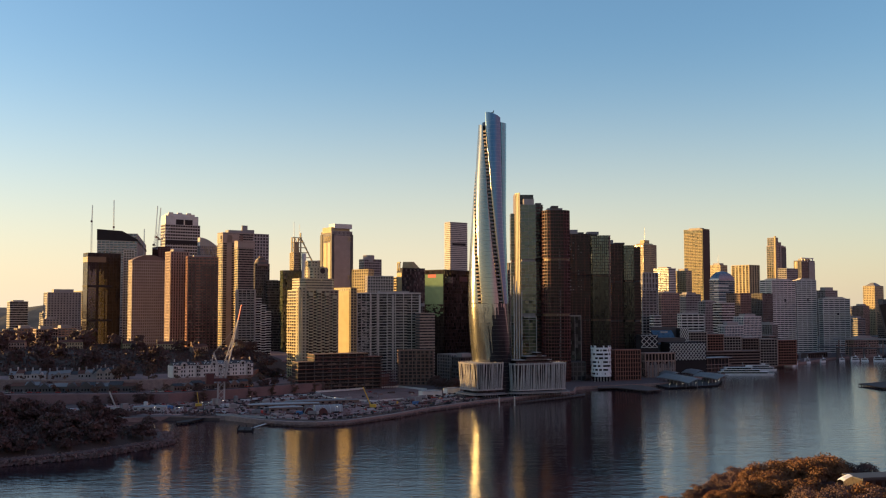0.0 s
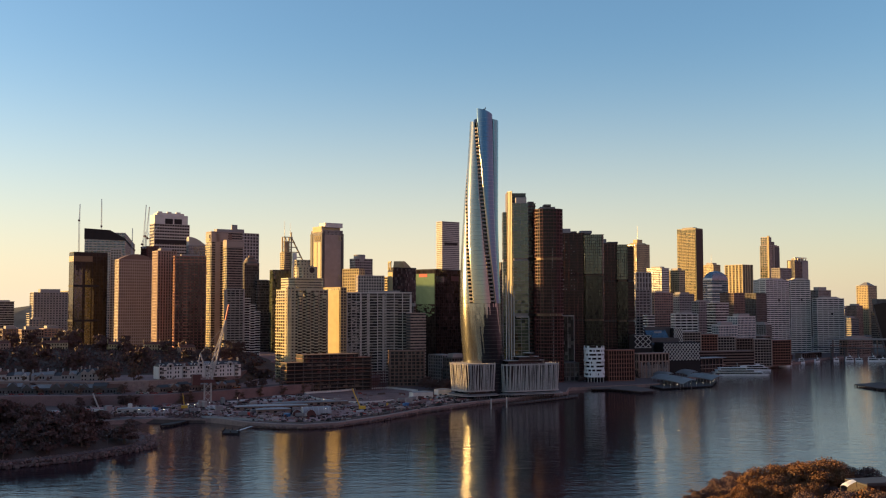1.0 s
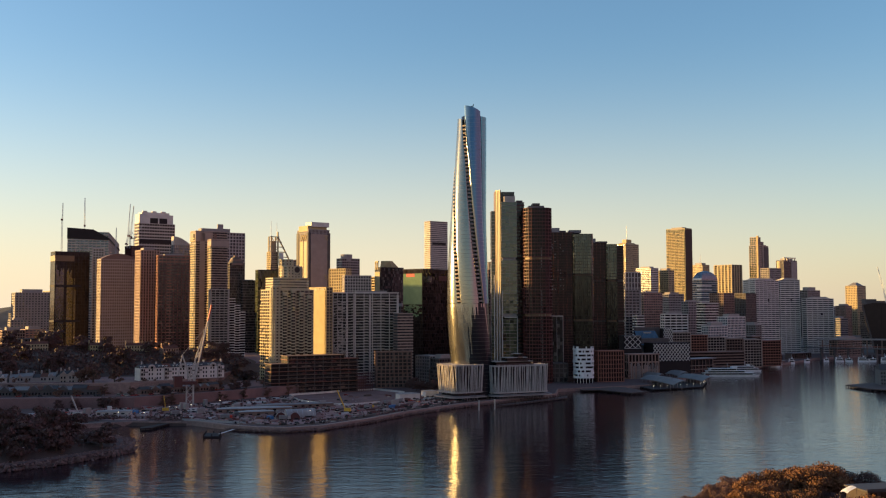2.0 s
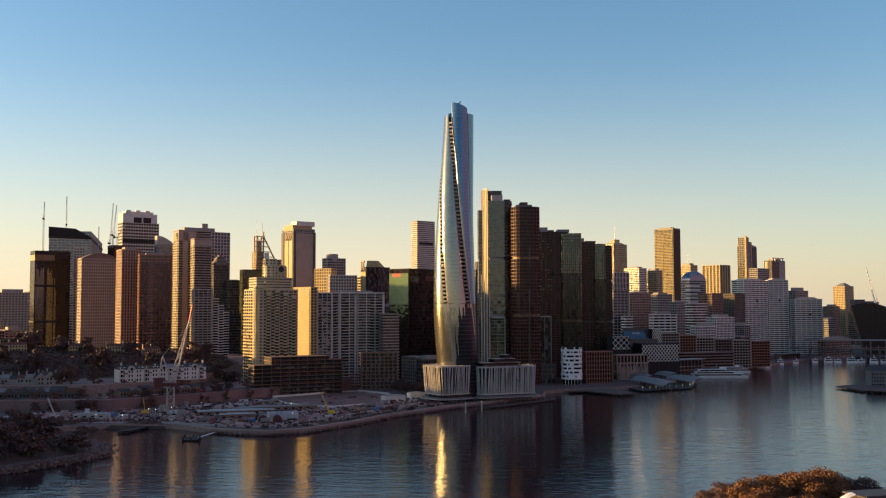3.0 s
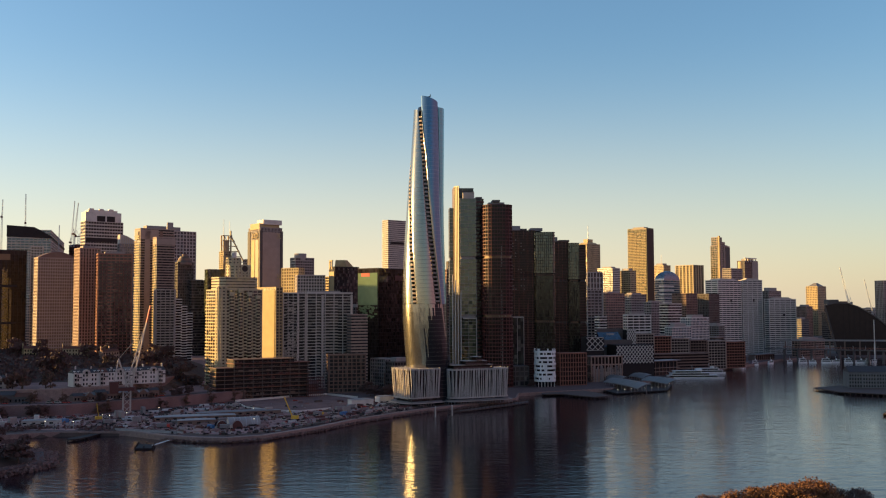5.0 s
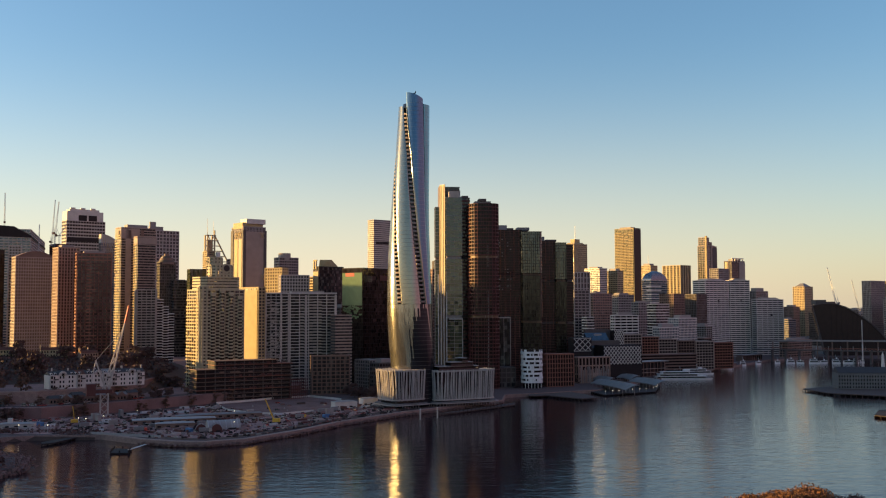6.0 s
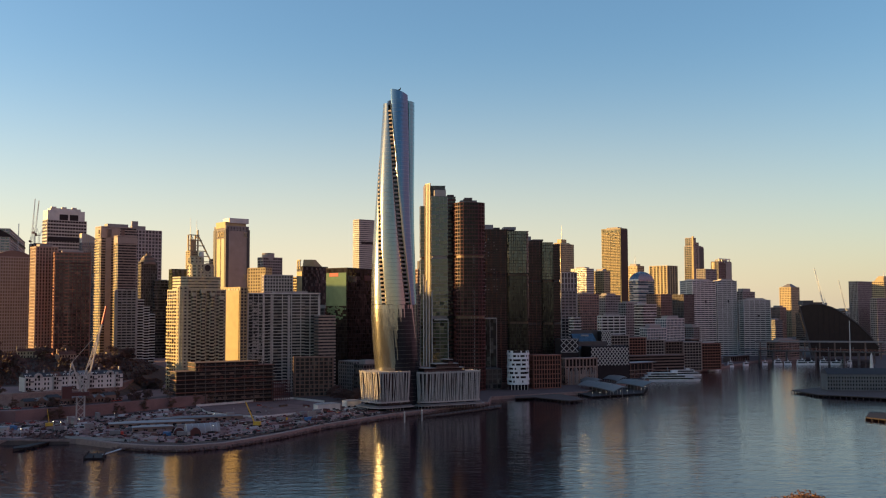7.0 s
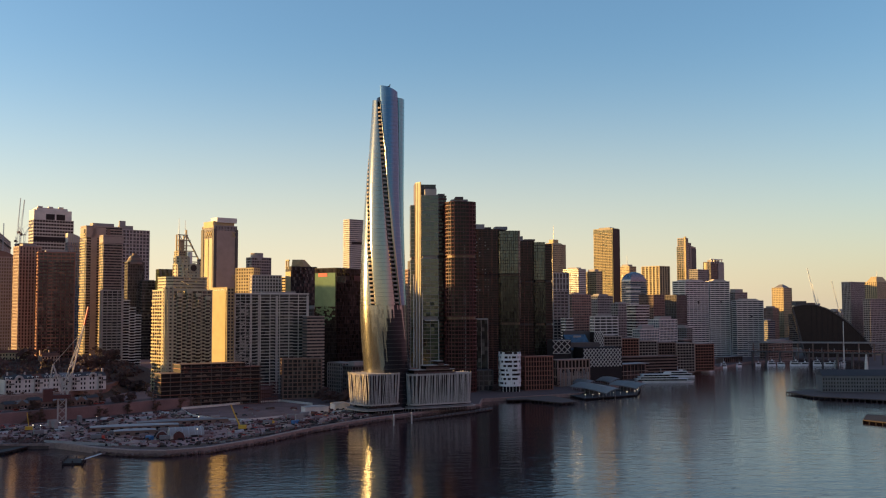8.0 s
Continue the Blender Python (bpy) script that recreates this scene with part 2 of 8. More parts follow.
def prism(bm, pts, z0, z1, top=None):
    lo = [bm.verts.new((x, y, z0)) for x, y in pts]
    hi = [bm.verts.new((x, y, z1)) for x, y in (top or pts)]
    n = len(pts)
    bm.faces.new(lo[::-1])
    bm.faces.new(hi)
    for i in range(n):
        bm.faces.new((lo[i], lo[(i + 1) % n], hi[(i + 1) % n], hi[i]))


def rect(x0, y0, w, d, r=0.0, n=5):
    """Plan of a rectangle with rounded corners, as a function of how far it is grown."""
    def plan(o):
        a0, b0, a1, b1, q = x0 - o, y0 - o, x0 + w + o, y0 + d + o, r + o if r else 0
        if not r:
            return [(a0, b0), (a1, b0), (a1, b1), (a0, b1)]
        out = []
        for cx, cy, s in ((a0 + q, b0 + q, 180), (a1 - q, b0 + q, 270), (a1 - q, b1 - q, 0), (a0 + q, b1 - q, 90)):
            out += [(cx + q * math.cos(radians(s + 90 * k / n)), cy + q * math.sin(radians(s + 90 * k / n))) for k in range(n + 1)]
        return out
    return plan


GLAZE = np.random.default_rng(42)


def window_panes(body, pts, z0, z1, n, band, bay, glass):
    """Single panes set a hand's width before the body, each a little out of true; too many to count."""
    verts = []
    step = (z1 - z0) / n
    for (ax, ay), (bx, by) in zip(pts, pts[1:] + pts[:1]):
        length = math.hypot(bx - ax, by - ay)
        if length < 0.8:
            continue
        ux, uy = (bx - ax) / length, (by - ay) / length
        m = max(1, round(length / bay)) * (2 if bay > 2.6 else 1)
        a = np.arange(m) * length / m
        z = z0 + np.arange(n) * step
        a, z = [v.ravel() for v in np.meshgrid(a, z)]
        c = np.stack([np.stack((a + da, z + dz), 1) for da, dz in ((0.08, band * 0.9), (length / m - 0.08, band * 0.9), (length / m - 0.08, step - 0.02), (0.08, step - 0.02))], 1)
        out = 0.07 + GLAZE.uniform(-0.035, 0.035, (len(a), 1)) * np.array((1, -1, -1, 1)) + GLAZE.uniform(-0.025, 0.025, (len(a), 1)) * np.array((1, 1, -1, -1))
        verts.append(np.stack((ax + ux * c[..., 0] + uy * out, ay + uy * c[..., 0] - ux * out, c[..., 1]), 2).reshape(-1, 3))
    if not verts:
        return
    v = np.concatenate(verts)
    me = bpy.data.meshes.new("window_pane")
    me.from_pydata(v.tolist(), [], np.arange(len(v)).reshape(-1, 4).tolist())
    me.materials.append(PANES[glass])
    ob = new("window_pane", me)
    ob.parent = body
    tagged(ob, kind="stuff")


def balconies(root, a, b, z0, z1, floor, bay, out, mat, keep=0.8, seed=1, fill=0.86, rail=1.05):
    """Stacked balcony trays with solid fronts along one wall; a share of them left out."""
    r = random.Random(seed)
    bm = bmesh.new()
    length = math.hypot(b[0] - a[0], b[1] - a[1])
    ux, uy = (b[0] - a[0]) / length, (b[1] - a[1]) / length
    m = max(1, round(length / bay))
    cols = [r.random() < keep for _ in range(m)]
    for k in range(int((z1 - z0) / floor)):
        z = z0 + k * floor
        for i in range(m):
            if not cols[i] or r.random() < 0.06:
                continue
            s0, s1 = length * i / m, length * (i + fill) / m
            o = out * r.choice((1.0, 1.0, 0.8))
            for p0, p1, q0, q1, lo, hi in ((s0, s1, 0, o, z, z + 0.3), (s0, s1, o - 0.15, o, z + 0.3, z + 0.3 + rail), (s0, s0 + 0.2, 0, o - 0.15, z + 0.3, z + 0.3 + rail)):
                prism(bm, [(a[0] + ux * p + uy * q, a[1] + uy * p - ux * q) for p, q in ((p0, q1), (p1, q1), (p1, q0), (p0, q0))], lo, hi)
    tagged(part("balcony", bm, M[mat], root, "stacked balconies with solid fronts"), kind="stuff")


def shaft(root, plan, z0, z1, wall, glass, floor=3.5, band=1.1, bay=4.0, pier=0.9, proud=0.4, cap=1.2, slab="", name="wall"):
    """One shaft of a building: a glazed body with spandrel bands on every floor, piers between the windows, and a parapet."""
    bm = bmesh.new()
    prism(bm, plan(0.0), z0, z1)
    body = part(name, bm, M[glass], root, "dark reflective window glazing")
    n = max(1, round((z1 - z0) / floor))
    step = (z1 - z0) / n
    if band:
        bm = bmesh.new()
        pts = plan(proud)
        for k in range(n):
            prism(bm, pts, z0 + k * step, z0 + k * step + band)
        tagged(part("floor_band", bm, M[slab or wall], root), kind="stuff")
    if bay:
        bm = bmesh.new()
        pts = plan(0.0)
        for (ax, ay), (bx, by) in zip(pts, pts[1:] + pts[:1]):
            length = math.hypot(bx - ax, by - ay)
            if length < 0.01:
                continue
            ux, uy = (bx - ax) / length, (by - ay) / length
            m = max(1, round(length / bay))
            for k in range(m + (length > bay)):
                s = length * k / m
                cx, cy = ax + ux * s, ay + uy * s
                ox, oy = uy * (proud - 0.06), -ux * (proud - 0.06)
                hx, hy = ux * pier / 2, uy * pier / 2
                prism(bm, [(cx - hx + ox, cy - hy + oy), (cx + hx + ox, cy + hy + oy), (cx + hx - ox, cy + hy - oy), (cx - hx - ox, cy - hy - oy)], z0, z1)
        tagged(part("pier", bm, M[wall], root), kind="stuff")
    if glass in PANES:
        window_panes(body, plan(0.0), z0, z1, n, band, bay or 3.0, glass)
    bm = bmesh.new()
    prism(bm, plan(proud + 0.05), z1, z1 + cap)
    part("roof", bm, M[slab or wall], root)
    return body


def block(root, name, x0, y0, z0, x1, y1, z1, mat, label=""):
    bm = bmesh.new()
    box(bm, x0, y0, z0, x1, y1, z1)
    bmesh.ops.bevel(bm, geom=bm.edges[:], offset=0.12, segments=1, affect="EDGES")
    return part(name, bm, M[mat], root, label)


UNIT = {}


def pane(root, name, mat, x0, y0, z0, x1, y1, z1):
    """A small box shaped part; all panes of one material share a mesh."""
    if mat not in UNIT:
        bm = bmesh.new()
        box(bm, 0, 0, 0, 1, 1, 1)
        UNIT[mat] = bpy.data.meshes.new("pane")
        bm.to_mesh(UNIT[mat])
        bm.free()
        UNIT[mat].materials.append(M[mat])
    ob = new(name, UNIT[mat])
    ob.parent = root
    ob.location, ob.scale = (x0, y0, z0), (x1 - x0, y1 - y0, z1 - z0)
    return ob


def site(name, label, category, x, y, yaw, z=0.0, group=""):
    root = new(name)
    root.matrix_world = pose(x, y, z, 0, 0, yaw)
    return tagged(root, label, category, group)


def tower(name, label, category, x, y, w, d, h, yaw, wall, glass, z0=3.0, r=0.0, plant=0.0, lit=None, **kw):
    """A tower whose near corner stands at x, y: w along its front, d along its sunny side, which takes a share lit of its width."""
    if lit is not None:
        sn, cs = math.sin(radians(yaw)), math.cos(radians(yaw))
        span = w * cs + d * sn
        x, d, w = x - d * sn + lit * span, lit * span / sn, (1 - lit) * span / cs
    root = site(name, label, category, x, y, yaw, z0)
    shaft(root, rect(0, 0, w, d, r), 0, h, wall, glass, **kw)
    if plant:
        block(root, "plant_room", w * 0.2, d * 0.2, h + 1.0, w * 0.8, d * 0.8, h + plant, "grey" if wall != "black" else "darkgrey", "plain plant room on the roof")
    return root


# ---- water and land ----
bm = bmesh.new()
bmesh.ops.create_grid(bm, x_segments=8, y_segments=8, size=9000)
tagged(mesh_of("water", bm, M["water"]), "dark blue harbour water with small ripples", "water", kind="structure")


def land(name, label, pts, top, mat):
    """Land with a vertical sea wall."""
    bm = bmesh.new()
    prism(bm, pts, -4, top)
    bmesh.ops.recalc_face_normals(bm, faces=bm.faces[:])
    return tagged(mesh_of(name, bm, M[mat]), label, "ground", kind="structure")


CITY = [(-9000, 6500), (-9000, 300), (-420, 380), (-330, 470), (-240, 545), (-207, 571), (-185, 604), (-174, 628), (-188, 668), (-230, 700), (-262, 740), (-209, 765), (-166, 764),
        (-134, 736), (-112, 724), (-91, 720), (-68, 732), (-37, 775), (-11, 824), (38, 890), (88, 940), (128, 985), (138, 1040), (180, 1060), (240, 1090), (300, 1185), (350, 1245),
        (400, 1335), (470, 1420), (537, 1500), (640, 1640), (760, 1730), (830, 1640), (720, 1420), (610, 1330), (560, 1200), (600, 1000), (700, 800), (950, 700), (9000, 700), (9000, 6500)]
land("ground", "flat city ground behind a stone sea wall", CITY, 3.0, "asphalt")
NEAR = [(74, 398), (96, 434), (124, 458), (160, 468), (215, 486), (270, 500), (360, 470), (460, 400), (640, 200), (1200, 0), (9000, -200), (9000, -9000), (-9000, -9000), (-9000, -300), (-700, -250), (-60, -120), (60, 100), (110, 300)]
land("near_point", "wooded point of land on the near shore", NEAR, 2.4, "grass")


def mound(name, label, cx, cy, rx, ry, h, mat, turn=0, rough=0.15, n=40, base=2.0):
    """A low hill with an uneven top."""
    bm = bmesh.new()
    bmesh.ops.create_grid(bm, x_segments=n, y_segments=n, size=1)
    for v in bm.verts:
        r = math.hypot(v.co.x, v.co.y)
        k = max(0.0, 1 - r ** 2.4)
        nz = noise.noise(Vector((v.co.x * 3 + cx, v.co.y * 3 + cy, 0)))
        v.co = Vector((v.co.x * rx, v.co.y * ry, base + h * k * (1 + rough * nz) - (0.8 if k == 0 else 0)))
    ob = mesh_of(name, bm, M[mat], smooth=True)
    ob.matrix_world = pose(cx, cy, 0, 0, 0, turn)
    return tagged(ob, label, "hill", kind="structure")


def shore_distance(pts, x, y):
    best = 1e9
    for (ax, ay), (bx, by) in zip(pts, pts[1:]):
        dx, dy = bx - ax, by - ay
        f = max(0, min(1, ((x - ax) * dx + (y - ay) * dy) / (dx * dx + dy * dy)))
        best = min(best, math.hypot(x - ax - f * dx, y - ay - f * dy))
    return best


def inside(pts, x, y):
    hit = False
    for (ax, ay), (bx, by) in zip(pts, pts[1:] + pts[:1]):
        if (ay > y) != (by > y) and x < (bx - ax) * (y - ay) / (by - ay) + ax:
            hit = not hit
    return hit


SHORE = CITY[2:12]


def headland_top(x, y):
    """Height of the wooded headland: it climbs in a slope from its shore."""
    if not inside(CITY, x, y):
        return -2.0
    k = shore_distance(SHORE, x, y)
    fade = max(0.0, min(1.0, (775 + 0.18 * (-262 - x) - y) / 25))
    return 2.7 + fade * (13 * (1 - math.exp(-max(0, k - 7) / 40)) + 0.8 * noise.noise(Vector((x / 15, y / 15, 0))) * min(1, k / 20))


def hill_top(x, y):
    """Height of the park hill above the upper street."""
    r = math.hypot((x + 520) / 430, (y - 1150) / 190)
    east = max(0.0, min(1.0, (-165 - x) / 45))
    return 1.5 + east * (18.7 + 24 * max(0.0, 1 - r ** 2.2))


def relief(name, label, x0, x1, y0, y1, step, height, mat):
    bm = bmesh.new()
    nx, ny = int((x1 - x0) / step), int((y1 - y0) / step)
    g = [[bm.verts.new((x0 + i * step, y0 + j * step, height(x0 + i * step, y0 + j * step))) for i in range(nx + 1)] for j in range(ny + 1)]
    for j in range(ny):
        for i in range(nx):
            q = (g[j][i], g[j][i + 1], g[j + 1][i + 1], g[j + 1][i])
            if max(v.co.z for v in q) > 2.5:
                bm.faces.new(q)
    return tagged(mesh_of(name, bm, M[mat], smooth=True), label, "hill", kind="structure")


relief("headland", "dark wooded headland rising from the shore", -480, -168, 420, 800, 5, headland_top, "grass")
relief("park_hill", "wooded park hill under the tall towers", -960, -90, 950, 1345, 12, hill_top, "grass")
# hill out of view on the left, added to keep sun off the site
mound("north_hill", "unseen hill of the old quarter, raised for shade", -650, 930, 160, 190, 58, "grass", 0, 0.15)
mound("hill", "rising city ground", 600, 2600, 1500, 800, 22, "hill", 0)
mound("hill", "rising city ground", -500, 2300, 900, 700, 25, "hill", 0)


def ridge(name, label, x0, x1, y, h, seed):
    """A long far ridge of suburbs closing the horizon."""
    bm = bmesh.new()
    rows = []
    for j in range(6):
        k = (0, 0.45, 0.8, 1.0, 0.7, 0)[j]
        row = []
        for i in range(121):
            x = x0 + (x1 - x0) * i / 120
            nz = noise.noise(Vector((x / 700, seed, 0))) * 0.35 + noise.noise(Vector((x / 90, seed, 3))) * 0.12
            row.append(bm.verts.new((x, y + j * 120, 1 + h * k * (1 + nz))))
        rows.append(row)
    for r0, r1 in zip(rows, rows[1:]):
        for i in range(120):
            bm.faces.new((r0[i], r0[i + 1], r1[i + 1], r1[i]))
    return tagged(mesh_of(name, bm, M["hill"]), label, "hills", kind="structure")


ridge("backdrop", "far low hills and suburbs on the horizon", -5000, 5000, 3400, 95, 1.7)
ridge("backdrop_behind", "low wooded hills across the near shore", -5000, 5000, -1900, 70, 7.3)


# unseen high western ridge across the bay, added to shade the site and shore
def ridge_z(x, y):
    along = min(1.0, max(0.0, (1092 - y) / 24)) * min(1.0, max(0.0, (y - 520) / 140))
    across = math.exp(-((x + 690) / 62) ** 2)
    return -2 + (93 + 3 * noise.noise(Vector((x * 0.02, y * 0.02, 0)))) * along * across


bm = bmesh.new()
cells = [[bm.verts.new((-860 + 12 * i, 500 + 8 * j, ridge_z(-860 + 12 * i, 500 + 8 * j))) for i in range(22)] for j in range(76)]
for r0, r1 in zip(cells, cells[1:]):
    for k in range(21):
        bm.faces.new((r0[k], r0[k + 1], r1[k + 1], r1[k]))
tagged(mesh_of("ridge", bm, M["woods"]), "unseen dark ridge west of the bay, added for shade", "hill", kind="structure")


# unseen dark hill behind the near point, added for the glass barrel to mirror
def back_z(x, y):
    f = math.exp(-((y + 640) / 190) ** 2)
    return -3 + f * (88 + 12 * noise.noise(Vector((x * 0.006, y * 0.006, 2))) + 5 * noise.noise(Vector((x * 0.04, y * 0.04, 4))))


bm = bmesh.new()
cells = [[bm.verts.new((-1000 + 25 * i, -1100 + 25 * j, back_z(-1000 + 25 * i, -1100 + 25 * j))) for i in range(89)] for j in range(38)]
for r0, r1 in zip(cells, cells[1:]):
    for k in range(88):
        bm.faces.new((r0[k], r0[k + 1], r1[k + 1], r1[k]))
tagged(mesh_of("hill", bm, M["woods"]), "unseen dark hill behind the near point, added for reflections", "hill", kind="structure")


# unseen hill on the eastern shore, added to darken the barrel's reflections
def east_z(x, y):
    f = math.exp(-((x - 1180) / 150) ** 2) * min(1.0, max(0.0, (980 - y) / 200))
    return -3 + f * (84 + 14 * noise.noise(Vector((x * 0.006, y * 0.006, 7))) + 6 * noise.noise(Vector((x * 0.04, y * 0.04, 9))))


bm = bmesh.new()
cells = [[bm.verts.new((820 + 24 * i, -1000 + 25 * j, east_z(820 + 24 * i, -1000 + 25 * j))) for i in range(31)] for j in range(80)]
for r0, r1 in zip(cells, cells[1:]):
    for k in range(30):
        bm.faces.new((r0[k], r0[k + 1], r1[k + 1], r1[k]))
tagged(mesh_of("hill", bm, M["woods"]), "unseen dark hill on the eastern shore, added for reflections", "hill", kind="structure")
# ---- towers and blocks of the city ----
B = {}
B["pale_left"] = tower("apartment_tower", "pale far apartment block with banded floors", "tower", -651.8, 1500.0, 25.7, 19.7, 92.1, 35, "white", "recess", bay=0, plant=3)
B["b70"] = tower("office_tower", "grey tower with a sunlit yellow side", "tower", -587.0, 1480.0, 47.6, 22.7, 105.2, 35, "grey", "glass", floor=3.6, band=1.8, bay=4.4, pier=1.8, plant=6)
B["b131"] = tower("apartment_tower", "narrow tan tower between taller ones", "tower", -554.1, 1530.0, 8.0, 48.2, 108.5, 35, "sand", "glass", bay=0)
B["dark_glass"] = tower("office_tower", "dark glass tower with golden reflections in its pane colours", "tower", -446.5, 1250.0, 41.0, 20.4, 151.3, 35, "black", "glass_black", floor=4, band=0.25, bay=4.5, pier=0.5, proud=0.15)
B["b215"] = tower("apartment_tower", "narrow brown tower with a pale window grid", "tower", -420.7, 1310.0, 13.0, 12.0, 158.6, 14, "white", "glass_brown", floor=3.4, band=1.3, bay=3.2, pier=1.1)
B["b170"] = tower("office_tower", "pale grey tower under a dark louvred crown", "tower", -553.2, 1590.0, 60.7, 300.0, 201.8, 14, "white", "glass_blue", floor=4, band=1.6, bay=6, pier=0.7)
B["b228"] = tower("office_tower", "brown precast tower with a deep window grid", "tower", -377.7, 1210.0, 42.2, 15.3, 140.0, 35, "taupe", "bronze", floor=3.6, band=1.25, bay=2.7, pier=1.0, proud=0.35)
B["b295"] = tower("apartment_tower", "pink brown tower with vertical ribs", "tower", -321.5, 1175.0, 21.5, 17.4, 148.3, 35, "pink", "glass_brown", floor=3.4, band=0.9, bay=3.0, pier=1.4, proud=0.7, plant=4)
B["b330"] = tower("apartment_tower", "dark brown tower with rows of balconies", "tower", -294.9, 1150.0, 34.3, 14.4, 140.9, 22, "redbrown", "glass_brown", floor=3.4, band=1.2, bay=4.5, pier=0.5, proud=0.6, plant=3)
B["gov"] = tower("office_tower", "tall stone and glass office tower with a pale lit crown", "tower", -529.3, 1940.0, 54.1, 48.2, 245.7, 35, "white", "glass_black", floor=6, band=2.6, bay=5, pier=1.0, lit=0.2)
B["b352"] = tower("office_tower", "pale glass tower with a curved top", "tower", -403.7, 1650.0, 32.6, 13.1, 185.3, 30, "grey", "glass_blue", floor=4, band=0.6, bay=3, pier=0.4)
B["constr"] = tower("office_tower", "tower under construction with bare floors", "tower", -486.5, 1700.0, 18.8, 28.9, 186.6, 35, "rust", "brown", floor=4, band=0.9, bay=5, pier=0.7, proud=1.2)
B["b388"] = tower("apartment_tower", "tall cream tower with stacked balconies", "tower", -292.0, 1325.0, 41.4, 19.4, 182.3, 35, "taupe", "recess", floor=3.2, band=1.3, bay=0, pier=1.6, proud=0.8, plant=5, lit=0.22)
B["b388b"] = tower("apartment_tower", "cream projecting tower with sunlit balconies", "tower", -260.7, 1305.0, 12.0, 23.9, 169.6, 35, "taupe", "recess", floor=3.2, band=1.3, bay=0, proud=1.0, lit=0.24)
B["b430"] = tower("office_tower", "grey glass tower with a stepped masted crown", "tower", -362.2, 1860.0, 36.8, 31.1, 221.6, 35, "white", "glass", floor=6, band=1.7, bay=6, pier=1.5, lit=0.08)
B["b447"] = tower("office_tower", "dark tower with a stepped roof", "tower", -283.1, 1500.0, 22.2, 13.4, 148.4, 29, "darkgrey", "glass", floor=4, band=1.2, bay=3, pier=0.6, plant=8)
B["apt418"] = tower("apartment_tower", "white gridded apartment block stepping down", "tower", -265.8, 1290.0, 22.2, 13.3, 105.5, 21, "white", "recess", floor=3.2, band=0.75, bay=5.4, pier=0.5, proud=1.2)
B["b472"] = tower("office_tower", "plain dark grey tower", "tower", -264.1, 1500.0, 21.0, 13.0, 122.8, 25, "darkgrey", "glass", floor=4, band=1.5, bay=0, plant=2)
B["b497"] = tower("office_tower", "dark green glass tower", "tower", -236.4, 1470.0, 28.8, 13.5, 137.0, 27, "black", "glass_green", floor=4, band=0.4, bay=4, pier=0.3, proud=0.2)
B["lat513"] = tower("office_tower", "slim tower with steel framing and masts on top", "tower", -301.8, 2010.0, 16.5, 17.3, 193.7, 35, "cream", "glass_brown", floor=4, band=1.2, bay=3, pier=0.7)
B["b560"] = tower("office_tower", "small orange brown tower", "tower", -197.1, 1620.0, 10.4, 25.6, 159.1, 35, "pink", "glass_brown", floor=4, band=1.2, bay=4)
B["b570"] = tower("office_tower", "tall grey granite tower with a sunlit side", "tower", -159.6, 1430.0, 32.7, 32.7, 192.4, 35, "grey", "glass_brown", floor=4, band=0.5, bay=2.2, pier=1.1, proud=0.5)
B["apt513"] = tower("apartment_tower", "stepped cream apartment tower with bay balconies", "tower", -143.4, 1035.0, 38.7, 36.8, 100.1, 35, "sage", "glass_brown", floor=3.1, band=0.9, bay=4.7, pier=0.6, proud=0.5, lit=0.31)
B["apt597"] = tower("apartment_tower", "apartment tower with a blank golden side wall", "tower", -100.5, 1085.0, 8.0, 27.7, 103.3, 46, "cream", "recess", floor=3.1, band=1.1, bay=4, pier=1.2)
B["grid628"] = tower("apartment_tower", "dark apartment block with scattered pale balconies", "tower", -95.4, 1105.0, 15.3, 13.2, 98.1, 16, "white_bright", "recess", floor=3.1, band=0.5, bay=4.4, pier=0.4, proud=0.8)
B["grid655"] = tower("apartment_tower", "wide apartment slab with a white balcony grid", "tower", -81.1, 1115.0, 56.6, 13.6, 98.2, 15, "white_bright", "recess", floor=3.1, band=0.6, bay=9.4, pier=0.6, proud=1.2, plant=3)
B["gold625"] = tower("office_tower", "sunlit stone tower with deep windows", "tower", -102.8, 1370.0, 11.1, 28.4, 134.6, 55, "cream", "glass_brown", floor=4, band=1.8, bay=4, pier=1.6)
B["cyl637"] = tower("office_tower", "grey tower with a round plant room", "tower", -123.3, 1560.0, 31.1, 15.8, 157.9, 35, "grey", "glass", floor=4, band=1.5, bay=4)
B["white645"] = tower("office_tower", "white square gridded office block", "tower", -100.9, 1335.0, 35.1, 13.9, 124.1, 17, "white", "glass", floor=4, band=1.5, bay=3.6, pier=1.2)
B["g750"] = tower("apartment_tower", "small grey apartment block", "tower", -25.9, 1110.0, 17.5, 13.2, 75.4, 21, "taupe", "recess", floor=3.1, band=1.5, bay=0, pier=0.7)
B["b705"] = tower("office_tower", "black office tower with a golden crown", "tower", -54.9, 1340.0, 36.3, 13.2, 134.9, 34, "black", "glass", floor=4, band=0.7, bay=3.5, pier=0.3, proud=0.2)
B["gold692"] = tower("office_tower", "narrow golden stone tower", "tower", -69.7, 1495.0, 8.1, 17.6, 127.4, 35, "cream", "glass_brown", floor=4, band=1.8, bay=0)
B["green752"] = tower("office_tower", "green and black curtain glass tower", "tower", 1.3, 1200.0, 55.1, 29.8, 127.2, 52, "black", "glass_black", floor=4, band=0.2, bay=4, pier=0.2, proud=0.1)
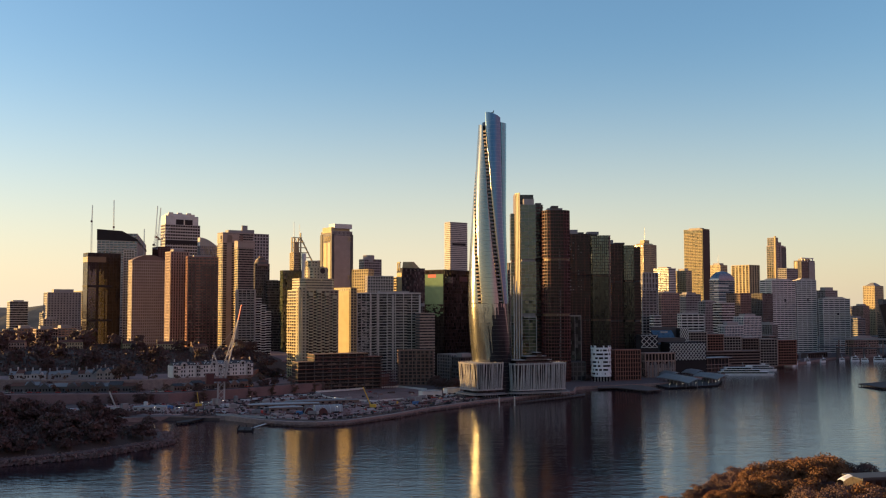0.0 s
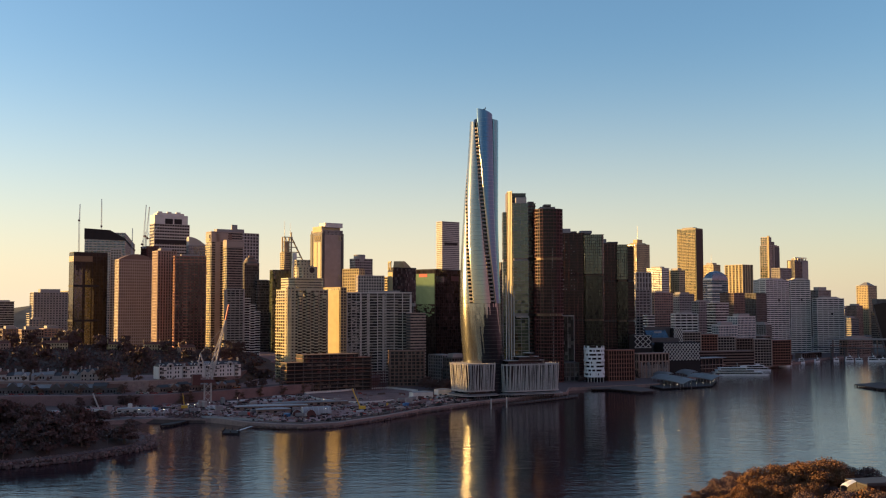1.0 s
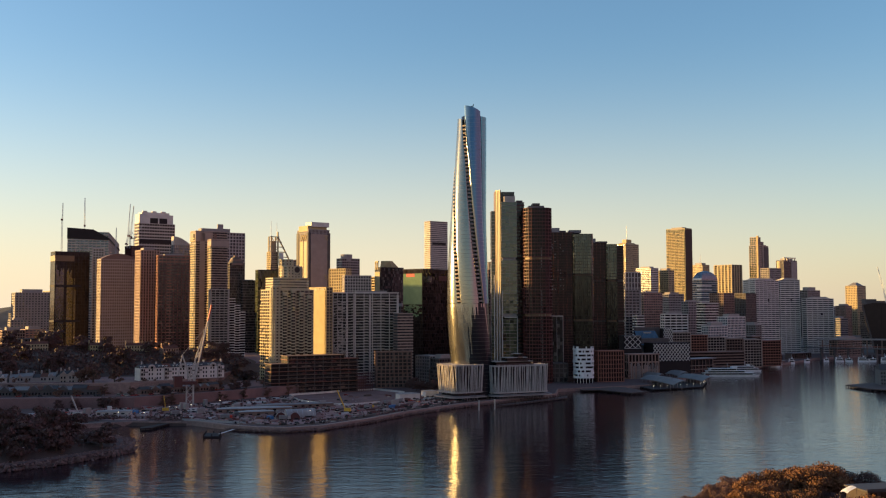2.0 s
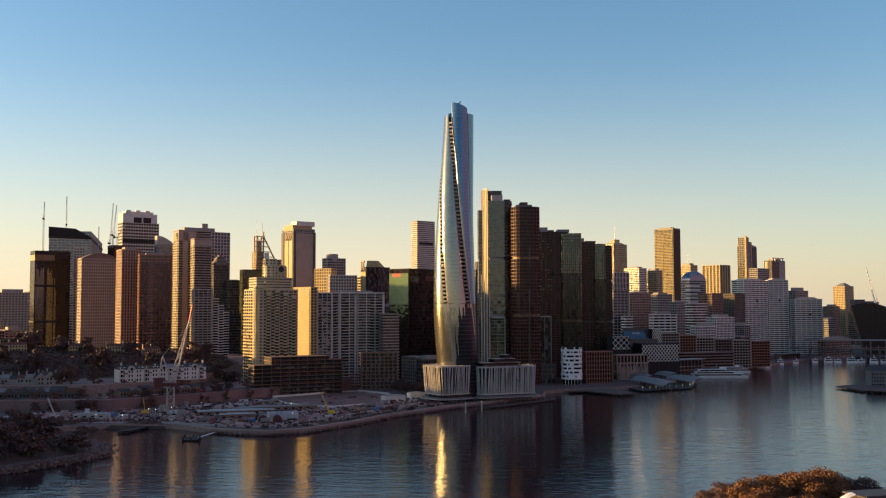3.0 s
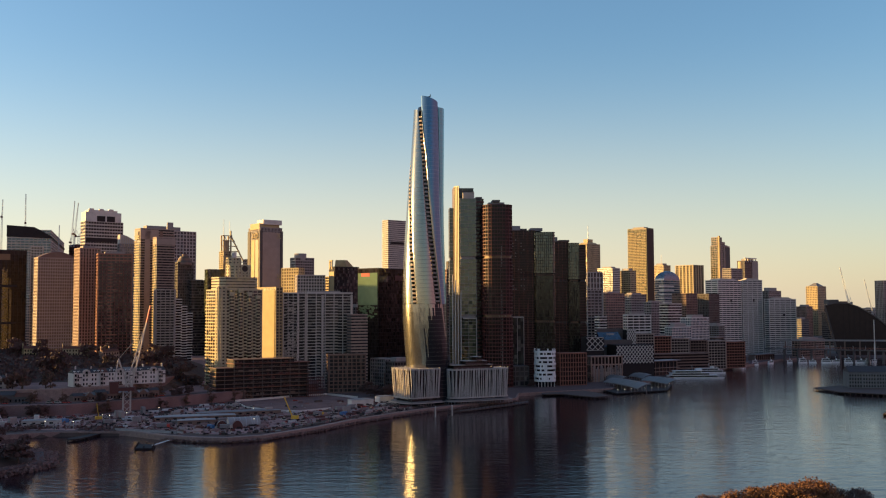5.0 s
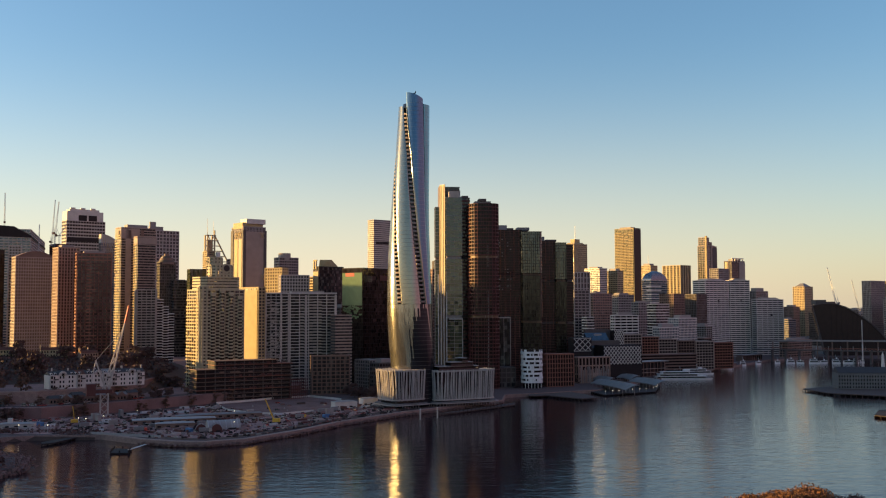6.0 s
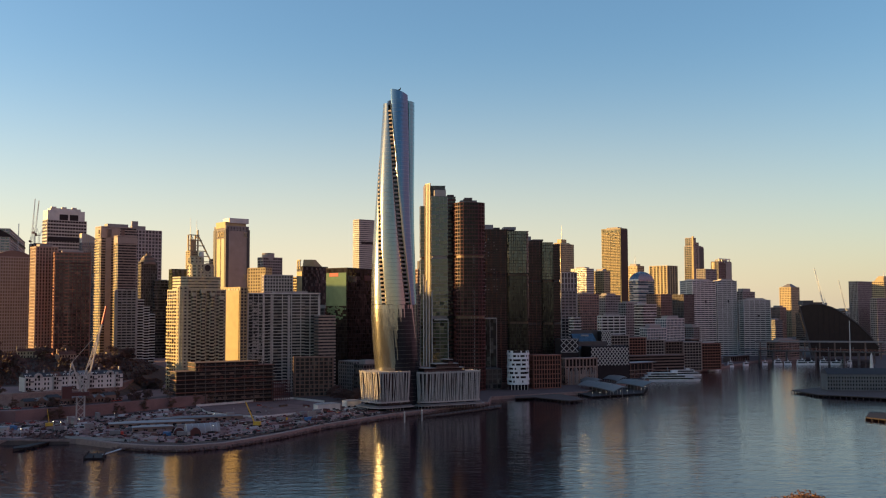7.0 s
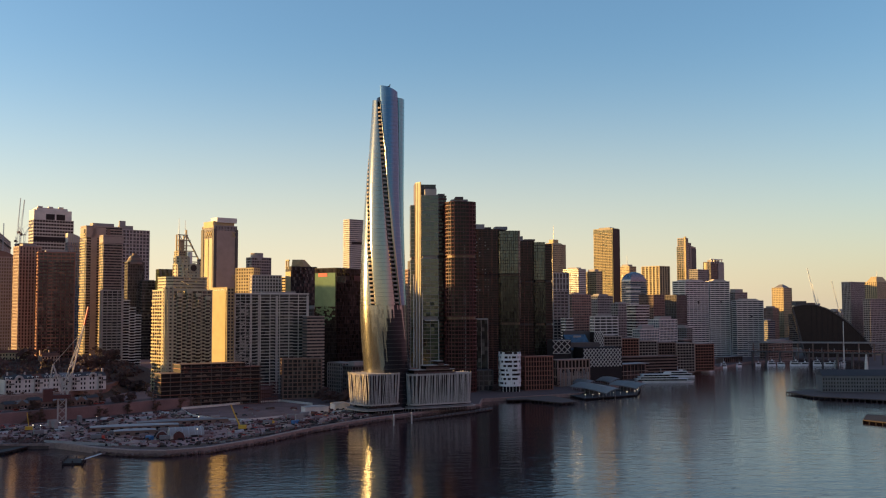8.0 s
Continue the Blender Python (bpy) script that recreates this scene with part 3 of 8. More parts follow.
B["b787"] = tower("office_tower", "tall white round cornered tower with a dark belt floor", "tower", 15.4, 2060.0, 43.7, 20.4, 259.4, 35, "white", "glass", floor=4, band=2.7, bay=0, proud=0.3)
B["gap895"] = tower("office_tower", "narrow brown tower behind the glass spire", "tower", 88.1, 1350.0, 9.0, 13.1, 131.9, 17, "pink", "glass_brown", floor=4, band=1.4, bay=3)
B["b1133"] = tower("office_tower", "stone tower with a stepped golden crown and spire", "tower", 418.8, 2050.0, 31.8, 36.8, 211.0, 35, "sand", "glass_brown", floor=4, band=1.3, bay=3.4, pier=1.4, lit=0.35)
B["b1135"] = tower("office_tower", "pale office block with tall window bays", "tower", 313.6, 1560.0, 25.1, 12.0, 135.8, 14, "white", "glass", floor=8, band=1.0, bay=5, pier=1.6)
B["b1157"] = tower("apartment_tower", "white sunlit banded hotel tower", "tower", 439.8, 1940.0, 20.9, 38.4, 157.6, 35, "white_bright", "glass", floor=3.4, band=1.6, bay=0, plant=4)
B["b1195"] = tower("office_tower", "tan tower with a stepped roof", "tower", 478.7, 1960.0, 16.5, 29.2, 153.8, 35, "sand", "glass_brown", floor=4, band=1.6, bay=4, plant=5)
B["b1214"] = tower("apartment_tower", "slim tall tower with a sunlit gridded side", "tower", 564.6, 2150.0, 22.1, 50.7, 251.4, 41, "khaki", "glass", floor=3.3, band=0.8, bay=3.4, pier=0.8, proud=0.6, plant=4, lit=0.62)
B["blue1257"] = tower("office_tower", "white striped tower with a blue glass pyramid roof", "tower", 495.9, 1790.0, 43.7, 20.5, 130.2, 35, "white", "glass_blue", floor=4, band=1.4, bay=0)
B["gold1256"] = tower("office_tower", "far golden tower with a spire", "tower", 703.1, 2520.0, 26.2, 34.3, 188.6, 35, "cream", "glass_brown", floor=4, band=1.6, bay=4, plant=6)
B["b1296"] = tower("office_tower", "brown ribbed office tower", "tower", 677.6, 2200.0, 33.3, 46.2, 174.9, 35, "sand", "glass_black", floor=4, band=0.7, bay=9, pier=3.4, proud=1.2)
B["b1357"] = tower("office_tower", "tall tower with a round stepped top", "tower", 763.0, 2250.0, 30.9, 36.6, 220.4, 41, "taupe", "glass_green", floor=4, band=0.8, bay=5, pier=0.7, lit=0.3)
B["b1380"] = tower("office_tower", "pale tower with louvred top", "tower", 708.1, 2050.0, 37.9, 20.6, 161.4, 35, "grey", "glass", floor=4, band=1.4, bay=4)
B["b1402"] = tower("office_tower", "dark glass tower with a lit cylindrical corner", "tower", 863.5, 2370.0, 40.1, 36.0, 192.6, 35, "darkgrey", "glass_brown", floor=4, band=1.0, bay=5, plant=6, lit=0.22)
B["hotelA"] = tower("hotel", "wide white gridded hotel with a curved roofline", "building", 581.5, 1760.0, 66.4, 25.2, 129.2, 35, "white_bright", "glass_black", floor=3.5, band=1.8, bay=11, pier=0.6, proud=0.6)
B["hotelB"] = tower("hotel", "white gridded hotel wing with a curved roofline", "building", 639.7, 1800.0, 39.5, 12.0, 130.2, 14, "white_bright", "glass_black", floor=3.5, band=1.8, bay=11, pier=0.6, proud=0.6)
B["hotel2"] = tower("hotel", "lower white gridded hotel with stepped roof", "building", 685.0, 1795.0, 55.6, 13.1, 96.4, 15, "white_bright", "glass_black", floor=3.5, band=1.8, bay=11, pier=0.6, proud=0.6)
B["b1465"] = tower("office_tower", "grey block behind the white hotel", "tower", 843.7, 2200.0, 46.4, 22.7, 118.4, 35, "grey", "glass", floor=4, plant=8)
B["b1530"] = tower("office_tower", "golden stone tower with a hipped roof", "tower", 997.2, 2300.0, 34.6, 28.4, 130.2, 35, "sand", "glass_brown", floor=4, band=1.8, bay=4, pier=1.6)
B["dark1330"] = tower("office_tower", "dark bronze office block", "tower", 525.6, 1640.0, 26.6, 21.4, 103.7, 35, "darkgrey", "glass_brown", floor=4, band=0.8, bay=3)
B["m1135"] = tower("office_tower", "grey narrow mid rise block", "tower", 284.3, 1420.0, 21.9, 12.0, 105.9, 14, "grey", "glass", floor=4, band=1.4, bay=5)
B["m1160"] = tower("office_tower", "pinkish mid rise block with window rows", "tower", 350.3, 1600.0, 42.5, 14.6, 104.4, 35, "pink", "glass", floor=4, band=1.6, bay=5, plant=4)
B["m1200"] = tower("office_tower", "grey mid rise block with louvres", "tower", 402.4, 1650.0, 36.3, 19.6, 103.1, 35, "grey", "glass", floor=4, band=1.8, bay=4, plant=4)
B["m1218"] = tower("office_tower", "white banded mid rise block", "tower", 344.2, 1440.0, 36.0, 12.0, 71.9, 14, "white_bright", "glass_black", floor=4, band=1.7, bay=8, plant=4)
B["m1240"] = tower("office_tower", "grey square mid rise block", "tower", 410.3, 1560.0, 26.7, 13.6, 90.4, 35, "grey", "glass", floor=4, band=1.5, bay=4, plant=3)
B["m1265"] = tower("office_tower", "white striped block with a dark side", "tower", 419.2, 1500.0, 30.0, 16.0, 87.5, 35, "white_bright", "glass", floor=4, band=1.2, bay=0)
B["m1272"] = tower("office_tower", "pale blue white gridded low block", "tower", 401.0, 1420.0, 37.1, 13.1, 55.1, 30, "white_bright", "glass_blue", floor=3.6, band=0.9, bay=3, pier=0.6, plant=6)
B["m1300"] = tower("office_tower", "pale blue white gridded block", "tower", 433.8, 1440.0, 39.8, 18.1, 67.7, 35, "white_bright", "glass_blue", floor=3.6, band=0.9, bay=3, pier=0.6, plant=5)
B["m1288"] = tower("office_tower", "dark brown mid rise tower", "tower", 507.2, 1700.0, 33.1, 28.7, 105.5, 35, "brown", "glass_brown", floor=4, band=1.6, bay=4)
B["m1140"] = tower("office_tower", "pale striped slim block", "tower", 296.5, 1400.0, 10.6, 13.4, 69.9, 16, "white_bright", "glass", floor=3.6, band=1.4, bay=0)
B["low1085"] = tower("warehouse", "brown brick wharf building", "building", 194.7, 1130.0, 30.5, 12.0, 33.4, 14, "redbrown", "glass_black", floor=4.6, band=0.7, bay=3.2, pier=0.7, proud=0.6)
B["low1130"] = tower("warehouse", "low brown stone wharf building with tall window bays", "building", 237.6, 1175.0, 39.3, 13.4, 27.5, 18, "pink", "glass_black", floor=9, band=1.5, bay=4.6, pier=1.3, proud=0.8)
B["lowarc"] = tower("office_block", "long low brown waterfront block with terraces", "building", 344.1, 1330.0, 88.7, 13.0, 22.4, 16, "brown", "glass_black", floor=4, band=1.7, bay=0, proud=0.9)
B["t8_1490"] = tower("office_tower", "plain grey ribbed tower", "tower", 947.0, 1900.0, 54.1, 16.6, 131.9, 35, "grey", "glass", floor=3.6, band=0.8, bay=3, pier=1.0)
B["t8_1530"] = tower("office_tower", "stone tower with a golden domed crown", "tower", 1054.2, 2000.0, 54.5, 25.4, 134.7, 35, "sand", "glass_brown", floor=4, band=1.6, bay=4, pier=1.4)
B["t8_1350"] = tower("office_tower", "low dark block beside the bridge", "tower", 699.1, 1700.0, 72.7, 15.6, 28.2, 35, "pink", "glass", floor=4, band=1.4, bay=5, plant=4)
B["t8_1530b"] = tower("office_tower", "grey banded mid rise block", "tower", 957.4, 1850.0, 78.8, 13.1, 99.6, 32, "grey", "glass", floor=4, band=1.6, bay=5)
B["blk705"] = tower("apartment_tower", "bare concrete block on the building site", "tower", -46.0, 1062.0, 36.0, 13.4, 36.2, 10, "brown", "recess", floor=3.6, band=0.9, bay=4.4, pier=0.9, proud=0.7)

tower("office_block", "low banded office block behind the lattice", "building", 336.0, 1372.0, 28.5, 16.0, 47.0, 12, "taupe", "glass_black", floor=3.7, band=1.1, bay=4.2, pier=0.5, proud=0.8, plant=2)
tower("office_block", "low red brown block with window bands", "building", 365.1, 1380.0, 24.2, 16.0, 43.7, 12, "redbrown", "glass_black", floor=3.7, band=1.1, bay=4.2, pier=0.5, proud=0.8, plant=2)
tower("office_block", "low stone terrace block with deep floors", "building", 389.2, 1385.0, 25.9, 16.0, 40.5, 12, "taupe", "glass_black", floor=3.7, band=1.1, bay=4.2, pier=0.5, proud=0.8, plant=2)
tower("office_block", "low brown terrace block with deep floors", "building", 416.6, 1390.0, 24.5, 16.0, 37.9, 12, "brown", "glass_black", floor=3.7, band=1.1, bay=4.2, pier=0.5, proud=0.8, plant=2)
tower("office_block", "low stone terrace block with deep floors", "building", 443.1, 1396.0, 26.2, 16.0, 36.8, 12, "taupe", "glass_black", floor=3.7, band=1.1, bay=4.2, pier=0.5, proud=0.8, plant=2)
tower("office_block", "low brick terrace block above the promenade", "building", 476.1, 1420.0, 28.4, 16.0, 34.3, 12, "redbrown", "glass_black", floor=3.7, band=1.1, bay=4.2, pier=0.5, proud=0.8, plant=2)

# ---- the twisting glass skyscraper and its podium ----
CX, CY = 43.0, 946.0


def raw_profile(z):
    if z < 88:
        r = 17.1 + 0.0448 * z - 0.00035 * z * z
    else:
        r = np.interp(z, (88, 130, 160, 200, 230, 262), (18.33, 17.0, 15.6, 14.4, 13.2, 12.0))
    dx = np.interp(z, (0, 30, 60, 88, 130, 160, 200, 230, 262), (5.2, 3.8, 1.4, 0.0, 0.0, 0.4, 2.0, 3.4, 4.8))
    return float(r), float(dx)


def profile(z):
    """Radius and sideways drift of the tower at height z, its bends eased."""
    near = [raw_profile(min(262, max(0, z + s))) for s in (-20, -15, -10, -5, 0, 5, 10, 15, 20)]
    return sum(r for r, _ in near) / 9, sum(dx for _, dx in near) / 9


def seams(z):
    """Angles of the three seams between the petals, 0 towards the harbour, positive to the right."""
    one = float(np.interp(z, (40, 100, 160, 213, 262), (52, 33, 11, -13, -45)))
    two = float(np.interp(z, (40, 96, 160, 208, 262), (-20, -31, -54, -84, -120)))
    three = float(np.interp(z, (0, 160, 262), (86, 58, 38)))
    return one, two, three


def petal(z, first, last, grow, n):
    r, dx = profile(z)
    out = []
    for k in range(n + 1):
        f = radians(first + (last - first) * k / n)
        swell = grow * math.sin(math.pi * k / n) ** 0.5
        out.append((dx + (r + swell) * math.sin(f), -(r + swell) * math.cos(f), z))
    return out


def petal_mesh(name, mat, edges, z0, z1, grow, label, n=30, step=3.5, lean=None):
    bm = bmesh.new()
    rows = []
    m = round((z1 - z0) / step)
    for j in range(m + 1):
        z = z0 + (z1 - z0) * j / m
        a, b = edges(z)
        row = petal(z, a, b, grow, n)
        if lean and j == m:
            row = [(x, y, z + lean * (1 - (k / n) ** 1.6)) for k, (x, y, _) in enumerate(row)]
        rows.append([bm.verts.new(p) for p in row])
    for r0, r1 in zip(rows, rows[1:]):
        for k in range(n):
            q = [v.co for v in (r0[k], r0[k + 1], r1[k + 1], r1[k])]
            a, b = FACET.uniform(-0.007, 0.007), FACET.uniform(-0.012, 0.012)
            out = Vector((q[0].x, q[0].y, 0)).normalized()
            bm.faces.new([bm.verts.new(c + out * (a * sa + b * sb)) for c, sa, sb in zip(q, (1, -1, -1, 1), (1, 1, -1, -1))])
    if z1 > FOLD:
        rim = [bm.verts.new(v.co) for v in rows[-1]]
        inner = [bm.verts.new((v.co.x * 0.8, v.co.y * 0.8, v.co.z)) for v in rim]
        for k in range(n):
            bm.faces.new((rim[k], rim[k + 1], inner[k + 1], inner[k]))
    bmesh.ops.delete(bm, geom=[v for v in bm.verts if not v.link_faces], context="VERTS")
    ob = part(name, bm, M[mat], spire, label)
    lines = bmesh.new()
    for j in range(1, m):
        z = z0 + (z1 - z0) * j / m
        a, b = edges(z)
        lo, hi = petal(z - 0.07, a, b, grow + 0.05, n), petal(z + 0.07, a, b, grow + 0.06, n)
        lo, hi = [lines.verts.new(p) for p in lo], [lines.verts.new(p) for p in hi]
        for k in range(n):
            lines.faces.new((lo[k], lo[k + 1], hi[k + 1], hi[k]))
    tagged(part("mullion", lines, M["mullion"], ob, "thin grey floor lines"), kind="stuff")
    return ob


M["mullion"] = material("grey_mullion", (0.16, 0.155, 0.15), rough=0.55, metal=0.3)
spire = site("glass_skyscraper", "very tall twisting skyscraper of silver and sky coloured glass", "tower", CX, CY, 0, 3.0)
SLOT = 11.0
FOLD = 86.0
FACET = random.Random(7)


def side_slot(z):
    return SLOT * 0.5 * max(0.0, min(1.0, (224 - z) / 14))


bm = bmesh.new()
rows = []
for j in range(62):
    z = 259 * j / 61
    r, dx = profile(z)
    rows.append([bm.verts.new((dx + (r - 2.6) * math.cos(2 * math.pi * k / 64), (r - 2.6) * math.sin(2 * math.pi * k / 64), z)) for k in range(64)])
for r0, r1 in zip(rows, rows[1:]):
    for k in range(64):
        bm.faces.new((r0[k], r0[(k + 1) % 64], r1[(k + 1) % 64], r1[k]))
bm.faces.new(rows[-1])
part("core", bm, M["glass"], spire, "dark recessed glass between the petals", smooth=True)
# barrel glass is coloured dark for the shore it would mirror
petal_mesh("base_shell", "dark_mirror_glass", lambda z: (-180, 180), 0, FOLD + 0.3, 0.85, "smooth glass barrel coloured as if mirroring the dark shore", n=72)
petal_mesh("petal", "crown", lambda z: (seams(z)[1] + side_slot(z), seams(z)[0] - SLOT * 0.7), FOLD, 256, 0.9, "silver petal catching the low sun", lean=1.5)
# the mirrored blue and teal sky is put into these petals' glass colour
petal_mesh("petal", "crown_sky_blue", lambda z: (seams(z)[0] + SLOT * 0.7, seams(z)[2] - 1.5), FOLD, 262, 1.6, "glass petal coloured as a blue sky reflection, with a raised top", lean=6.0)
petal_mesh("petal", "crown_sky_teal", lambda z: (seams(z)[2] + 1.5, seams(z)[2] + 95), FOLD, 258, 1.2, "glass petal coloured as a teal sky reflection")
petal_mesh("petal", "crown", lambda z: (seams(z)[2] + 97, seams(z)[1] - side_slot(z) + 360), FOLD, 256, 0.9, "silver petal turned to the city")


# silver panes shape the bright reflection unevenly down the barrel; polished ones make the glint
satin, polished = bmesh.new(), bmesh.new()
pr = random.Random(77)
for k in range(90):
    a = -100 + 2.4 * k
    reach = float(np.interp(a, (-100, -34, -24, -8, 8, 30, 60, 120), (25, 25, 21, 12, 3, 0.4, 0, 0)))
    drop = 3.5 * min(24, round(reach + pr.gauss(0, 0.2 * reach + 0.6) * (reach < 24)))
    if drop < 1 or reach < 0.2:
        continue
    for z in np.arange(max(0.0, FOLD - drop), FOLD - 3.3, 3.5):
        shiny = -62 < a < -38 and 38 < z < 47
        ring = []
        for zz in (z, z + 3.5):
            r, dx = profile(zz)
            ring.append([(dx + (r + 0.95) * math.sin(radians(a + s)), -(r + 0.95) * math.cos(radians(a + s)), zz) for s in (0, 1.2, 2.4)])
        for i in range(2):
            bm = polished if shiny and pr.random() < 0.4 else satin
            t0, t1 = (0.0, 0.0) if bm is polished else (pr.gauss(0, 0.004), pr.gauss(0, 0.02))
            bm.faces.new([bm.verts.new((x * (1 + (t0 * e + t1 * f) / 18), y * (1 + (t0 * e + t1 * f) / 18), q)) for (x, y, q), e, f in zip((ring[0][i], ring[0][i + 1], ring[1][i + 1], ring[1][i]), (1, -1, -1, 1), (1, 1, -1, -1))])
for bm, mat, label in ((satin, "crown_satin", "satin silver panes laid out as a bright reflection down the barrel"), (polished, "crown_low", "polished silver panes placed for a sun glint")):
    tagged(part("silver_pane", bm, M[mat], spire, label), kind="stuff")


def slot_floors(which, z0, z1, half):
    """Balcony slabs and shadow gaps in a seam between two petals."""
    slabs = bmesh.new()
    rail = bmesh.new()
    z = z0
    while z < z1:
        a = seams(z)[which]
        r, dx = profile(z)
        for bmx, out, lo, hi in ((slabs, 0.3, z, z + 1.25), (rail, 0.36, z + 1.25, z + 1.37)):
            pts = [(dx + (r + o) * math.sin(radians(a + s * half)), -(r + o) * math.cos(radians(a + s * half))) for s, o in ((-1, -2.5), (1, -2.5), (1, out), (0, out), (-1, out))]
            prism(bmx, pts, lo, hi)
        z += 3.5
    bmesh.ops.recalc_face_normals(slabs, faces=slabs.faces[:])
    p = tagged(part("balcony", slabs, M["taupe"], spire, "pale stacked balcony fronts in the seam"), kind="stuff")
    tagged(part("rail", rail, M["steel"], p, "thin metal rails"), kind="stuff")


slot_floors(0, 87.5, 252, SLOT * 0.62)
slot_floors(1, 87.5, 212, SLOT * 0.5)
# the lip along the seam that catches the sun
bm = bmesh.new()
rows = []
for j in range(70):
    z = 58 + 197 * j / 69
    a = seams(z)[0] + SLOT * 0.72
    r, dx = profile(z)
    w = 1.0 + 3.2 * math.exp(-((z - 120) / 60) ** 2)
    rows.append([bm.verts.new((dx + (r + o) * math.sin(radians(a + s)), -(r + o) * math.cos(radians(a + s)), z)) for s, o in ((-0.5, -1.5), (-1.5, 0.6), (w * 0.4, 1.1), (w * 1.6, 0.95))])
for r0, r1 in zip(rows, rows[1:]):
    for k in range(3):
        bm.faces.new((r0[k], r0[k + 1], r1[k + 1], r1[k]))
part("seam_edge", bm, M["crown"], spire, "bright folded petal edge", smooth=True)
bm = bmesh.new()
beam(bm, (4, -6, 262), (4, -6, 267.6), 1.4)
beam(bm, (2.2, -6.5, 267.4), (5.6, -6, 268.4), 0.8)
beam(bm, (5.5, -6, 268.0), (5.7, -6, 270), 0.7)
part("roof_crane", bm, M["black"], spire, "small dark cleaning crane on the roof")


def podium(name, label, x, y, yaw, w, d, z0, h, r, flare, count, roof_steps):
    root = site(name, label, "building", x, y, yaw, 3.0)
    plan = rect(0, 0, w, d, r, 6)
    bm = bmesh.new()
    prism(bm, plan(-2.2), 0, z0)
    part("colonnade", bm, M["glass"], root, "dark glazed ground floor")
    bm = bmesh.new()
    prism(bm, plan(-0.4), z0, z0 + h - 1.2, top=plan(flare - 0.6))
    part("wall", bm, M["glass_black"], root, "dark glass behind the fins")
    for name_, lo, hi, o in (("base_slab", z0 - 1.0, z0, 1.2), ("roof", z0 + h - 1.2, z0 + h, flare - 0.2), ("awning", 3.4, 4.0, 3.0)):
        bm = bmesh.new()
        prism(bm, plan(o), lo, hi)
        part(name_, bm, M["white" if name_ != "awning" else "roof_grey"], root)
    for k in range(roof_steps):
        x0, x1, z = w * (0.05 + 0.2 * k), w * (0.74 - 0.1 * k), z0 + h + 3.4 * k
        block(root, "roof_terrace", x0 + 1.5, d * 0.25, z, x1 - 1.5, d * 0.8, z + 2.9, "glass_black", "set back dark glazed terrace floor")
        block(root, "terrace_roof", x0, d * 0.15, z + 2.9, x1, d * 0.85, z + 3.4, "white")
        block(root, "planter", x0, d * 0.1, z, x1, d * 0.14, z + 1.3, "leaf", "dark clipped planting")
    # low skirt of posts and a pale slab over the waterfront terraces
    skirt = plan(4.6)
    bm = bmesh.new()
    prism(bm, plan(5.0), 2.6, 3.0)
    part("terrace_slab", bm, M["white"], root, "thin pale terrace roof")
    for (ax, ay), (bx, by) in zip(skirt, skirt[1:] + skirt[:1]):
        run = math.hypot(bx - ax, by - ay)
        for k in range(int(run / 2.6)):
            px, py = ax + (bx - ax) * k * 2.6 / run, ay + (by - ay) * k * 2.6 / run
            pane(root, "terrace_post", "grey", px - 0.15, py - 0.15, 0, px + 0.15, py + 0.15, 2.6)
    # slender leaning fins, each of its own
    bm = bmesh.new()
    beam(bm, (0, 0, 0), (0, 0, 1), 0.42, 0.42)
    me = bpy.data.meshes.new("fin")
    bm.to_mesh(me)
    bm.free()
    me.materials.append(M["fin"])
    pts, tops = plan(0.1), plan(flare + 0.3)
    runs = []
    for k in range(len(pts)):
        (ax, ay), (bx, by) = pts[k], pts[(k + 1) % len(pts)]
        runs.append(math.hypot(bx - ax, by - ay))
    total = sum(runs)

    def along(line, s):
        s = (s % 1.0) * total
        for k in range(len(line)):
            if s <= runs[k]:
                (ax, ay), (bx, by) = line[k], line[(k + 1) % len(line)]
                f = s / max(runs[k], 1e-6)
                return Vector((ax + (bx - ax) * f, ay + (by - ay) * f, 0))
            s -= runs[k]
        return Vector((*line[0], 0))

    for k in range(count):
        s = (k + random.uniform(-0.2, 0.2)) / count
        lean = random.choice((-1, 1)) * random.uniform(0.1, 1.3) / count
        a, b = along(pts, s), along(tops, s + lean)
        a.z, b.z = z0 - random.uniform(0, 1.6), z0 + h + random.uniform(-0.4, 0.8)
        ob = new("fin", me)
        ob.parent = root
        q = (b - a).to_track_quat("Z", "Y").to_matrix().to_4x4()
        ob.matrix_basis = Matrix.Translation(a) @ q @ Matrix.Diagonal((1, 1, (b - a).length, 1))
    return root


M["fin"] = material("pale_stone_fin", (0.52, 0.46, 0.42), rough=0.6)
podium("podium", "podium with slender pale leaning stone fins", 29.7, 912.0, 30, 30.8, 30.1, 7.5, 24, 5.0, 1.8, 104, 0)
podium("podium", "long podium with leaning stone fins and roof terraces", 66.0, 927.5, 24, 56.5, 18.0, 6.0, 24, 6.0, 1.2, 146, 3)

# small white pergola beside the long podium
pg = site("pergola", "open white framed pergola beside the podium", "pergola", 141.5, 1146.4, 20, 3.0)
for k in range(5):
    for y in (0, 6):
        pane(pg, "post", "white", 3.0 * k, y, 0, 3.0 * k + 0.4, y + 0.4, 14)
    for z in (5, 9.5, 14):
        pane(pg, "beam", "white", 3.0 * k, 0, z, 3.0 * k + 0.35, 6.4, z + 0.4)
for z in (5, 9.5, 14):
    for y in (0, 6):
        pane(pg, "beam", "white", 0, y, z + 0.4, 12.4, y + 0.4, z + 0.8)

# ---- three linked office towers with sun louvres ----


